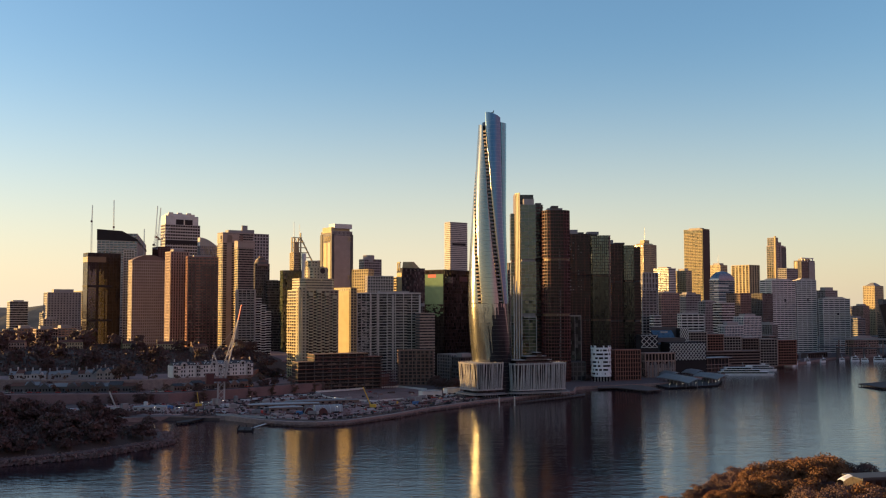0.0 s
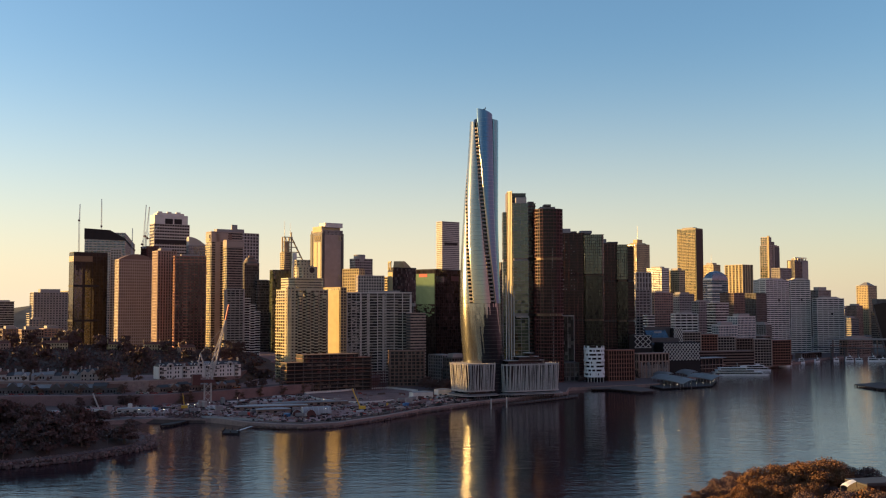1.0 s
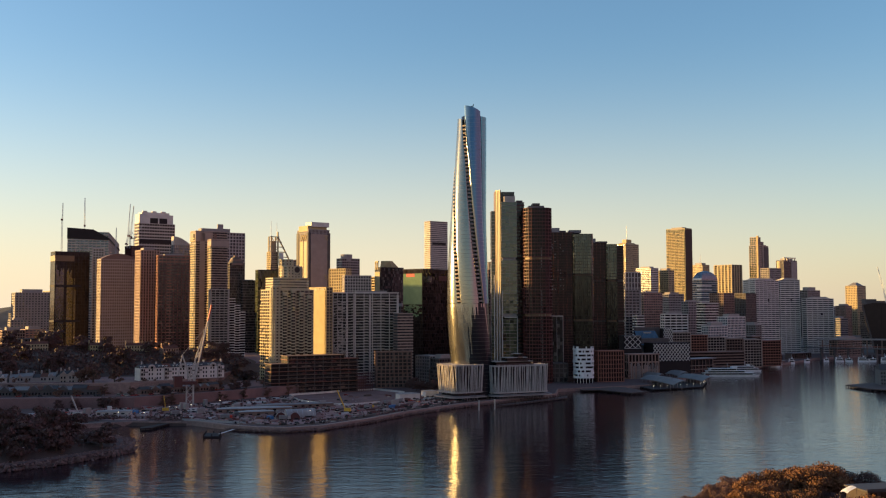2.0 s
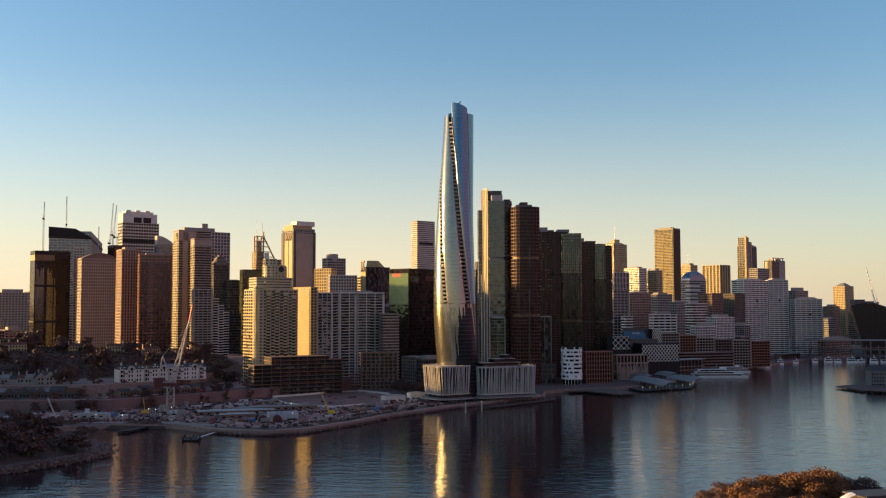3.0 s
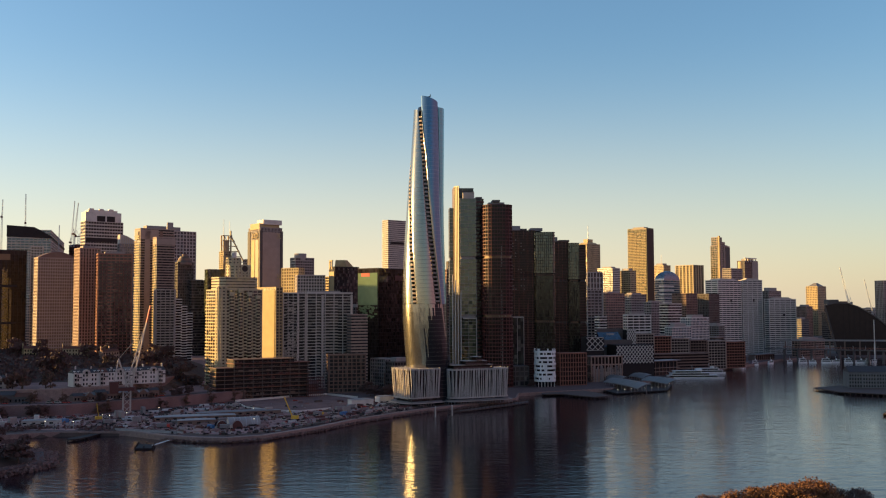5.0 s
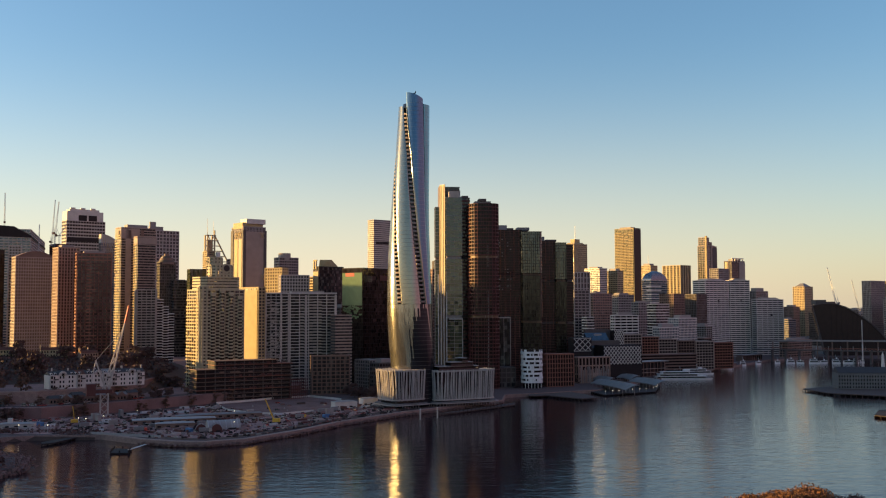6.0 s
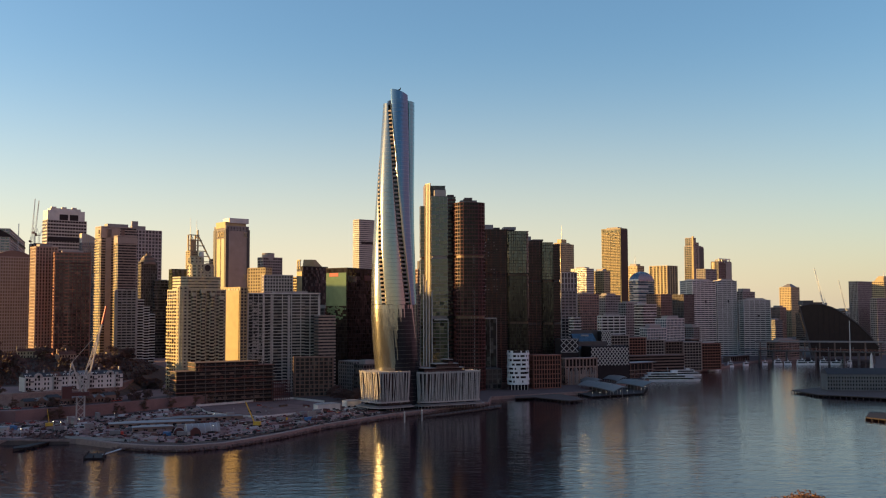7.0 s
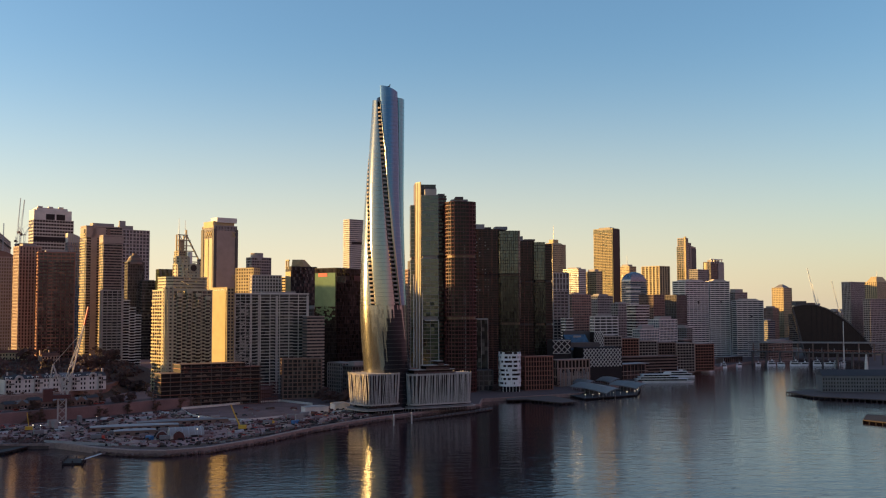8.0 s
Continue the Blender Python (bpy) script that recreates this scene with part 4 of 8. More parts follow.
def stacked(root, x0, y0, w, d, z1, breaks, wall, glass, r=0.0, belt="bronze", top_glass="", **kw):
    """A shaft broken into stacks by recessed service floors."""
    z = 0.0
    for b in (*breaks, z1):
        shaft(root, rect(x0, y0, w, d, r), z, b - 1.6 if b != z1 else b, wall, top_glass if b == z1 and top_glass else glass, cap=0.5, **kw)
        if b != z1:
            bm = bmesh.new()
            prism(bm, rect(x0, y0, w, d, r)(-0.8), b - 1.6, b + 1.4)
            part("service_floor", bm, M[belt], root, "recessed service floor")
        z = b + 1.4


def louvre_lines(root, spots, z0, z1, mat="taupe"):
    """Thin bright upright lines in front of the louvres, broken at random floors."""
    bm = bmesh.new()
    lr = random.Random(len(spots))
    for x, y in spots:
        z = z0
        while z < z1:
            run = lr.choice((3.8, 7.6, 15.2, 22.8))
            if lr.random() < 0.75:
                box(bm, x - 0.14, y - 0.35, z, x + 0.14, y, min(z1, z + run - 0.5))
            z += run
    tagged(part("louvre_line", bm, M[mat], root, "thin pale upright louvre lines"), kind="stuff")


t1 = site("office_tower", "tall office tower of bronze blades, green glass and rust red louvres", "tower", 79, 1130, 0, 3.0)
stacked(t1, 0, 22, 6.5, 16, 191, (136,), "grey", "glass_green", belt="darkgrey", floor=3.8, band=0.3, bay=6, pier=0.2, proud=0.2)
bm = bmesh.new()
prism(bm, [(4.2, 13), (8.9, 6.5), (9.7, 7), (9.7, 40), (4.2, 40)], 0, 214)
blade = part("blade", bm, M["bronze"], t1, "tall bronze blade catching the sun")
for k in range(3):
    bm = bmesh.new()
    beam(bm, (4.6 + 1.5 * k, 12.2 - 2.1 * k, 0), (4.6 + 1.5 * k, 12.2 - 2.1 * k, 213), 0.45)
    part("rib", bm, M["darkgrey"], blade)
stacked(t1, 9.8, 24, 16.5, 20, 213, (74, 136), "darkgrey", "glass_brown", belt="darkgrey", floor=3.8, band=1.2, bay=0)
stacked(t1, 9.8, -2, 16.8, 26, 199, (74, 136), "grey", "glass_green", belt="grey", floor=3.8, band=0.35, bay=8.4, pier=0.25, proud=0.25)
stacked(t1, 26.6, 12, 9.4, 30, 200, (74, 136), "plum", "glass", belt="darkgrey", floor=3.8, band=1.9, bay=0, proud=0.6)
stacked(t1, 34.0, -18, 30.0, 44, 191, (74, 136), "rust", "glass_black", r=11.0, belt="bronze", floor=3.8, band=1.0, bay=2.3, pier=0.3, proud=0.8)
louvre_lines(t1, [(36, 1.5), (38.2, -4), (41, -9.5), (46, -16.4), (49, -17.6), (50.4, -18.3), (51.8, -18.3), (56, -16.8), (60.5, -12.6), (63.6, -8)], 0, 190, "white")
block(t1, "plant_room", 13, -1, 199, 25, 12, 206, "white", "white boxed sign panel")
block(t1, "plant_room", 28, 16, 200, 35, 30, 203, "darkgrey")
block(t1, "plant_room", 40, -4, 191, 57, 18, 195, "roof_grey")
block(t1, "plant_room", 44, -6, 195, 52, 10, 197.5, "darkgrey")
for k in range(4):
    block(t1, "blade", 1.0 + 2.9 * k, -3.6, 0, 1.8 + 2.9 * k, -2.4, 118 - 6 * k, "white_bright", "slim white vertical blade")
block(t1, "blade_frame", 12.4, -3.4, 71, 27, -2.5, 72.2, "white", "white frame over the lobby front")
block(t1, "blade", 26.2, -3.4, 0, 27, -2.5, 71, "white", "slim white vertical blade")
t2 = site("office_tower", "dark office tower with green glass end and louvred floors", "tower", 154, 1213, 0, 3.0)
stacked(t2, 0, 6, 28, 30, 172, (67, 121), "plum", "glass_black", belt="umber", floor=1.9, band=0.7, bay=0, proud=0.7)
louvre_lines(t2, [(4, 5.2), (8.5, 5.2), (9.7, 5.2), (15, 5.2), (19, 5.2), (20.2, 5.2), (25, 5.2)], 0, 172, "redbrown")
# top stack gets greener glass in place of its brighter reflections
stacked(t2, 27.0, 3, 24.5, 33, 170, (67, 121), "umber", "glass_olive", r=3.0, belt="bronze", top_glass="glass_green", floor=3.8, band=0.5, bay=0, proud=0.5)
louvre_lines(t2, [(29.5 + 2.4 * k, 2.3) for k in range(9)], 0, 170, "umber")
block(t2, "plant_room", 2, 9, 172, 12, 26, 178, "roof_white")
block(t2, "plant_room", 13, 12, 172, 20, 26, 175, "darkgrey")
block(t2, "plant_room", 24, 9, 172, 38, 26, 175.5, "roof_grey")
# scattered pale boxes stand in for glints on the dark louvred front
bm = bmesh.new()
rr = random.Random(8)
for k in range(26):
    x, z = 2 + 3.2 * rr.randrange(5), 100 + 3.8 * rr.randrange(17)
    box(bm, x, 5.0, z, x + 1.2, 5.6, z + 1.0)
tagged(part("sunshade", bm, M["white"], t2, "small pale boxes standing in for glints on the louvres"), kind="stuff")
t3 = site("office_tower", "dark rust louvred office tower with a green glass end", "tower", 214.5, 1282, 0, 3.0)
stacked(t3, 0, 6, 20, 30, 164, (65, 116), "plum", "glass_black", belt="darkgrey", floor=1.9, band=0.7, bay=0, proud=0.7)
louvre_lines(t3, [(3, 5.2), (7.5, 5.2), (12, 5.2), (16.5, 5.2)], 0, 164, "redbrown")
# greener top stack again imitates reflections through glass colour
stacked(t3, 19.5, 3, 13.0, 33, 162, (65, 116), "umber", "glass_olive", belt="bronze", top_glass="glass_green", floor=3.8, band=0.5, bay=0, proud=0.5)
stacked(t3, 32.5, 4, 8.5, 32, 160, (65, 116), "plum", "glass_black", belt="darkgrey", floor=1.9, band=0.7, bay=0, proud=0.5)
louvre_lines(t3, [(21 + 2.6 * k, 2.3) for k in range(5)], 0, 162, "umber")
block(t3, "plant_room", 2, 9, 164, 7, 28, 170, "roof_grey")
block(t3, "plant_room", 9, 10, 164, 22, 28, 166.5, "darkgrey")
link = tower("office_block", "dark low link building at the towers' feet", "building", 112, 1118, 50, 20, 20, 12, "darkgrey", "glass", floor=4.5, band=1.0, bay=5)
slim = tower("office_tower", "slim white edged dark block between the towers", "tower", 145, 1150, 14, 14, 72, 0, "white", "glass", floor=4, band=0.0, bay=7, pier=0.4)

# ---- balconies of the apartment towers ----
for key, face, floor, bay, out, mat, keep in (("b388", "side", 3.2, 5.0, 1.6, "cream", 1.0), ("b388b", "side", 3.2, 4.5, 1.5, "cream", 1.0), ("b388b", "front", 3.2, 5.0, 1.3, "taupe", 0.8),
                                              ("apt418", "front", 3.2, 5.4, 1.7, "white", 0.8), ("apt513", "front", 3.1, 4.7, 1.6, "sage", 1.0), ("apt513", "side", 3.1, 4.9, 1.5, "cream", 1.0),
                                              ("grid655", "front", 3.1, 4.7, 1.4, "white", 0.3), ("grid628", "front", 3.1, 3.9, 1.3, "white", 0.5), ("b330", "front", 3.4, 5.0, 1.5, "rust", 0.7),
                                              ("b295", "front", 3.4, 4.5, 1.2, "pink", 0.45), ("pale_left", "front", 3.5, 5.0, 1.4, "white", 0.8), ("b1214", "side", 3.3, 6.0, 1.3, "cream", 0.7), ("b1157", "side", 3.4, 5.0, 1.2, "white_bright", 0.7)):
    v = next(c for c in B[key].children if c.name.split(".")[0] == "wall").data.vertices
    w, d, h = max(p.co.x for p in v), max(p.co.y for p in v), max(p.co.z for p in v)
    edge = ((0.3, -0.35), (w - 0.3, -0.35)) if face == "front" else ((-0.35, d - 0.3), (-0.35, 0.3))
    balconies(B[key], *edge, 0.0, h - 4, h / round(h / floor), bay, out, mat, keep, len(key) + int(w))

# ---- crowns, roofs and masts of the towers ----


def crown_box(key, name, x0, y0, z0, x1, y1, z1, mat, label=""):
    return block(B[key], name, x0, y0, z0, x1, y1, z1, mat, label)


def mast(root, x, y, z0, z1, t=0.6, mat="steel", name="mast"):
    bm = bmesh.new()
    beam(bm, (x, y, z0), (x, y, z0 + (z1 - z0) * 0.5), t)
    beam(bm, (x, y, z0 + (z1 - z0) * 0.5), (x, y, z1), t * 0.6)
    return part(name, bm, M[mat], root)


def hip(root, name, x0, y0, x1, y1, z0, z1, mat, k=0.5, label=""):
    """A hipped or pyramid roof."""
    mx, my, hx, hy = (x0 + x1) / 2, (y0 + y1) / 2, (x1 - x0) / 2 * (1 - k), (y1 - y0) / 2 * (1 - k)
    bm = bmesh.new()
    prism(bm, [(x0, y0), (x1, y0), (x1, y1), (x0, y1)], z0, z1, top=[(mx - hx, my - hy), (mx + hx, my - hy), (mx + hx, my + hy), (mx - hx, my + hy)])
    return part(name, bm, M[mat], root, label)


def dims(key):
    """Outer width and depth of a tower, and the top of its uppermost floor band."""
    v = next(c for c in B[key].children if c.name.split(".")[0] == "floor_band").data.vertices
    return max(p.co.x for p in v), max(p.co.y for p in v), max(p.co.z for p in v)


# dark sloping louvred crown on the pale tower
w, d, h = dims("b170")
bm = bmesh.new()
prof = [(-0.9, h - 7), (w + 0.9, h - 9), (w + 0.9, h - 6), (w * 0.62, h + 7.5), (-0.9, h + 10)]
lo, hi = [bm.verts.new((x, -0.9, z)) for x, z in prof], [bm.verts.new((x, d + 0.9, z)) for x, z in prof]
bm.faces.new(lo)
bm.faces.new(hi[::-1])
for k in range(5):
    bm.faces.new((lo[k], hi[k], hi[(k + 1) % 5], lo[(k + 1) % 5]))
bmesh.ops.recalc_face_normals(bm, faces=bm.faces[:])
part("louvred_crown", bm, M["black"], B["b170"], "dark sloping louvred crown")
w, d, h = dims("dark_glass")
for z in (66.0, 109.0):
    crown_box("dark_glass", "belt", -0.5, -0.5, z, w * 0.75, d + 0.5, z + 2.6, "black", "black belt floor")
crown_box("dark_glass", "crown", -0.4, -0.4, h - 7, w * 0.55, d + 0.4, h, "bronze", "bronze panelled top")
# gold and olive panes stand in for the reflected golden sky
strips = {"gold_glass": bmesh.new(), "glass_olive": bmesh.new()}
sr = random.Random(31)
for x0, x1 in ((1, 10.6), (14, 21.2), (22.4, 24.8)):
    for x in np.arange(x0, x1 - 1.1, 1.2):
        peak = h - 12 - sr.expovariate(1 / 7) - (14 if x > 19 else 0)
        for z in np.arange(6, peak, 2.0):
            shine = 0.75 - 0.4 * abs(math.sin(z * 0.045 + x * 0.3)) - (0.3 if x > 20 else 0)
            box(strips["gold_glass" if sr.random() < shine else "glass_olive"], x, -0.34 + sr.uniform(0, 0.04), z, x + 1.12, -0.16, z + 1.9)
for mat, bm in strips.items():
    tagged(part("glass_strip", bm, M[mat], B["dark_glass"], "tall strips of small panes coloured as a golden sky reflection"), kind="stuff")
# curved roof of the brown tower
w, d, h = dims("b228")
bm = bmesh.new()
arc = [(w * k / 12, h + 1.2 + 9.0 * math.sin(math.pi * (0.08 + 0.84 * k / 12))) for k in range(13)]
lo = [bm.verts.new((x, 0, z)) for x, z in arc]
hi = [bm.verts.new((x, d, z)) for x, z in arc]
for k in range(12):
    bm.faces.new((lo[k], lo[k + 1], hi[k + 1], hi[k]))
bm.faces.new(lo[::-1])
bm.faces.new(hi)
part("curved_roof", bm, M["brown"], B["b228"], "shallow curved roof")
w, d, h = dims("gov")
crown_box("gov", "crown", 0.5, 0.5, h + 1.2, w * 0.95, d - 0.5, h + 22, "white_bright", "pale sunlit stone crown")
crown_box("gov", "crown", w * 0.08, 2, h + 22, w * 0.85, d - 4, h + 26, "white_bright")
for k in range(3):
    crown_box("gov", "crown_post", w * (0.1 + 0.26 * k), 0.8, h + 26, w * (0.22 + 0.26 * k), 5, h + 28.5, "white_bright")
# black panels on the crown give the shade of window recesses
crown_box("gov", "dark_window", w * 0.3, 0.2, h + 4, w * 0.52, 0.45, h + 15, "black", "black panel for a shaded window recess")
crown_box("gov", "dark_window", w * 0.56, 0.2, h + 4, w * 0.78, 0.45, h + 15, "black", "black panel for a shaded window recess")
crown_box("gov", "dark_belt", 0.4, -0.6, h - 34, w - 0.4, -0.2, h - 26, "black", "dark louvred belt floor")
mast(B["gov"], w * 0.5, d * 0.5, h + 10, h + 26, 0.7)
w, d, h = dims("b352")
bm = bmesh.new()
arc = [(w * k / 10, h + 1 + 17 * math.cos(math.pi / 2 * k / 10)) for k in range(11)]
lo = [bm.verts.new((x, 0, z)) for x, z in arc] + [bm.verts.new((0, 0, h))]
hi = [bm.verts.new((x, d, z)) for x, z in arc] + [bm.verts.new((0, d, h))]
for k in range(12):
    bm.faces.new((lo[k], lo[(k + 1) % 12], hi[(k + 1) % 12], hi[k]))
bm.faces.new(lo[::-1])
bm.faces.new(hi)
bmesh.ops.recalc_face_normals(bm, faces=bm.faces[:])
sail = part("curved_roof", bm, M["white"], B["b352"], "pale curved sail shaped top")
for k in range(1, 10):
    x = w * k / 10
    pane(sail, "rib", "cream", x - 0.25, -0.4, h, x + 0.25, -0.02, h + 17 * math.cos(math.pi / 2 * k / 10))
w, d, h = dims("b388")
crown_box("b388", "crown", -1.0, -1.0, h - 11, w * 0.52, d, h + 1.5, "taupe", "plain plastered top storeys")
# flat black panel in place of the recess and its shade
crown_box("b388", "dark_window", -1.15, 1.0, h - 9, -0.9, 7, h - 1, "black", "black panel for a shaded recess in the top storeys")
w2, d2, h2 = dims("b388b")
crown_box("b388b", "crown", -1.1, -1.1, h2 - 6, w2 + 0.5, d2, h2 + 1.5, "taupe", "plain plastered top storeys")
crown_box("b388", "side_wall", 5, -1.0, 0, 12, -0.2, h, "taupe", "plain vertical wall strip")
crown_box("b388", "side_wall", 24, -1.0, 0, 28, -0.2, h, "brown", "plain vertical wall strip")
w, d, h = dims("b430")
crown_box("b430", "crown", 0, 0, h + 1, w * 0.45, d, h + 12, "grey", "stepped grey crown")
crown_box("b430", "crown", 0, 0, h + 12, w * 0.2, d * 0.4, h + 20, "grey")
w, d, h = dims("b447")
for k in range(5):
    f = math.cos(math.pi / 2 * k / 5)
    bm = bmesh.new()
    bmesh.ops.create_cone(bm, cap_ends=True, segments=24, radius1=11.5 * f, radius2=11.5 * f * 0.94, depth=3.0, matrix=Matrix.Translation((w * 0.5, d * 0.5, h + 2.0 + 3.0 * k)))
    part("dome_step", bm, M["darkgrey" if k % 2 else "brown"], B["b447"], "stepped round dome")
w, d, h = dims("lat513")
mast(B["lat513"], 1.5, 2, h + 34, h + 66, 0.9)
mast(B["lat513"], 14, 2, h + 34, h + 62, 0.8)
bm = bmesh.new()
for x in (0.5, 15.0):
    for y in (-1, 10):
        beam(bm, (x, y, h - 20), (x, y, h + 35), 2.4)
for k in range(6):
    z = h - 16 + 10 * k
    beam(bm, (-3, -1, z), (18 + 26 * max(0, 5 - k) / 5, -1, z), 1.7)
    beam(bm, (15 + 28 * (5 - k) / 5, -1, z), (15 + 28 * max(0, 4 - k) / 5, -1, z + 10), 2.2)
beam(bm, (7.5, -1, h + 22), (0.5, -1, h + 35), 1.2)
beam(bm, (7.5, -1, h + 22), (15, -1, h + 35), 1.2)
beam(bm, (0.5, -1, h - 4), (15, -1, h + 12), 0.9)
beam(bm, (15, -1, h - 4), (0.5, -1, h + 12), 0.9)
part("steel_frame", bm, M["sand"], B["lat513"], "raking exposed steel frame")
block(B["lat513"], "core", 3, 1, h, 12.5, 9, h + 26, "sand", "golden lift core within the frame")
bm = bmesh.new()
bmesh.ops.create_cone(bm, cap_ends=True, segments=20, radius1=4.5, radius2=4.5, depth=60, matrix=Matrix.Translation((w + 3, -6, h - 28)))
part("stair_tower", bm, M["white_bright"], B["lat513"], "white cylindrical stair tower", smooth=False)
w, d, h = dims("b570")
crown_box("b570", "crown", -0.6, 1.5, h + 2.0, w * 0.9, d * 0.85, h + 10, "cream", "pale overhanging plant crown")
crown_box("b570", "crown", w * 0.12, -1.0, h + 8.5, w * 0.98, d * 0.5, h + 15, "white_bright", "white box overhanging the roof")
crown_box("b570", "corner_pier", -1.2, -1.4, 0, 2.4, 2.0, h, "darkgrey", "dark corner pier")
crown_box("b570", "corner_pier", w - 3, -1.4, 0, w + 1, 2.0, h, "darkgrey", "dark corner pier")
crown_box("b570", "corner_pier", -1.2, d - 6, 0, 2, d + 1, h, "darkgrey", "dark corner pier")
crown_box("b570", "side_panel", 3.2, -0.9, 4, w - 3.4, -0.45, h - 2, "taupe", "smooth grey stone panel")
crown_box("b570", "side_panel", -1.0, 3, 60, -0.5, 12, h - 12, "bronze", "tall bronze window strip")
crown_box("b570", "side_panel", -1.0, 14, 60, -0.5, 24, h - 12, "cream", "tall stone strip")
braces = []
for k in range(3):
    braces += [((-0.9, 4 + 6 * k, h - 10), (-0.9, 9 + 6 * k, h - 3)), ((-0.9, 9 + 6 * k, h - 10), (-0.9, 4 + 6 * k, h - 3))]
for z in (h - 10, h - 66):
    braces += [((w - 8, -1.3, z), (w - 3, -1.3, z + 7)), ((w - 3, -1.3, z), (w - 8, -1.3, z + 7))]
for a, b in braces:
    bm = bmesh.new()
    beam(bm, a, b, 0.8)
    part("cross_brace", bm, M["cream"], B["b570"])
w, d, h = dims("apt513")
for x0, y0, w2, d2, z0, z1, r in ((-1.0, -1.0, 9.0, 9.0, 0, 103, 2.5), (2.0, 1.0, w - 5, d - 3, 101, 112, 4.5), (13.3, 3.0, 21.6, 16.0, 112, 124, 3.5), (12.3, 5.0, 13.0, 10.0, 125, 131, 3.0)):
    shaft(B["apt513"], rect(x0, y0, w2, d2, r, n=1), z0, z1, "sage", "glass_brown", floor=3.1, band=1.7, bay=0 if z0 == 101 else 3.6, pier=1.9, name="upper_stage" if z0 else "corner_bay")
for k, x in enumerate((11.5, 20.9, 30.3, 39.7)):
    shaft(B["apt513"], rect(x - 2.2, -2.4, 4.4, 2.3, 1.0, n=2), 0, h - (3, 0, 3, 6)[k], "sage", "glass_brown", floor=3.1, band=1.3, bay=0, proud=0.3, name="bay_window")
    block(B["apt513"], "gable", x - 2.6, -2.0, h - (3, 0, 3, 6)[k] + 1.3, x + 2.6, 1.0, h - (3, 0, 3, 6)[k] + 3.6, "sage", "stepped gable over a bay")
for radius, y, mat, name in ((4.6, 2.6, "sage", "arched_gable"), (3.0, 2.3, "umber", "round_window")):
    bm = bmesh.new()
    bmesh.ops.create_cone(bm, cap_ends=True, segments=28, radius1=radius, radius2=radius, depth=0.8, matrix=pose(27.0, y, 121.5, 90, 0, 0))
    part(name, bm, M[mat], B["apt513"], "arched gable with a round window" if radius > 4 else "dark round window in the gable")
w, d, h = dims("apt597")
crown_box("apt597", "end_wall", -1.0, 1.0, 0, -0.3, d - 5, h, "cream", "blank plastered end wall")
w, d, h = dims("grid628")
rnd = random.Random(4)
bm = bmesh.new()
for k in range(70):
    x, z = rnd.randrange(4) * 4.4 + 0.4, rnd.randrange(2, 30) * 3.1 + 0.6
    box(bm, x, -1.1, z, x + rnd.choice((2.0, 3.6)), -0.3, z + 1.4)
tagged(part("balcony", bm, M["white"], B["grid628"], "scattered pale balcony panels"), kind="stuff")
w, d, h = dims("grid655")
crown_box("grid655", "roof_frame", -1, -1, h + 1, w, d, h + 3.4, "darkgrey")
crown_box("grid655", "lift_tower", w * 0.12, -1.6, 0, w * 0.15, -0.4, h + 2, "white", "white vertical fin wall")
crown_box("grid655", "lift_tower", w * 0.42, -1.6, 0, w * 0.46, -0.4, h + 1, "white", "white vertical fin wall")
w, d, h = dims("cyl637")
bm = bmesh.new()
bmesh.ops.create_cone(bm, cap_ends=True, segments=24, radius1=9, radius2=9, depth=10, matrix=Matrix.Translation((w * 0.4, d * 0.5, h + 5)))
part("plant_room", bm, M["grey"], B["cyl637"], "round grey plant room")
w, d, h = dims("b705")
crown_box("b705", "side_wall", -0.6, 0.5, 0, -0.3, d - 0.5, h - 2, "cream", "golden stone side wall")
bm = bmesh.new()
for a, b in (((0.5, d - 1, h + 1), (0.5, d - 1, h + 12)), ((0.5, d * 0.55, h + 1), (0.5, d * 0.55, h + 12)), ((0.5, d - 1, h + 12), (0.5, d * 0.4, h + 12))):
    beam(bm, a, b, 1.6)
part("roof_frame", bm, M["cream"], B["b705"], "open golden stone frame on the roof")
bm = bmesh.new()
prism(bm, [(w * 0.1, d * 0.5), (w * 0.55, -0.2), (w * 0.9, 1.0), (w * 0.6, d * 0.8)], h + 1, h + 13, top=[(w * 0.15, d * 0.5), (w * 0.4, 0.6), (w * 0.55, 2), (w * 0.5, d * 0.7)])
bmesh.ops.recalc_face_normals(bm, faces=bm.faces[:])
part("crown", bm, M["cream"], B["b705"], "golden stone crown with sloped sides")
w, d, h = dims("green752")
crown_box("green752", "sign", -0.6, d * 0.4, h - 4.6, -0.3, d * 0.82, h - 0.6, "red", "red rectangular sign")
crown_box("green752", "sign", w * 0.55, -0.5, h - 9, w * 0.85, -0.2, h - 3, "rust", "dull red rectangular sign")
# green panel and jagged panes carry a painted reflection of sky and skyline
crown_box("green752", "mirror_face", -0.45, 1, h * 0.7, -0.25, d - 0.5, h - 0.5, "sky_reflection_green", "green panel coloured as a sky reflection")
jag = random.Random(3)
bm = bmesh.new()
for k in range(60):
    y, z = jag.uniform(1, d - 4), h * 0.7 - abs(jag.gauss(0, 7))
    box(bm, -0.42, y, z - 1.2, -0.25, y + jag.uniform(1, 4), z + 0.6)
tagged(part("mirror_pane", bm, M["sky_reflection_green"], B["green752"], "single green panes fraying the painted sky reflection"), kind="stuff")
crown_box("green752", "sign", w * 0.02, -0.55, h - 11, w * 0.3, -0.2, h - 4, "glass_green", "dull green rectangular sign")
w, d, h = dims("b787")
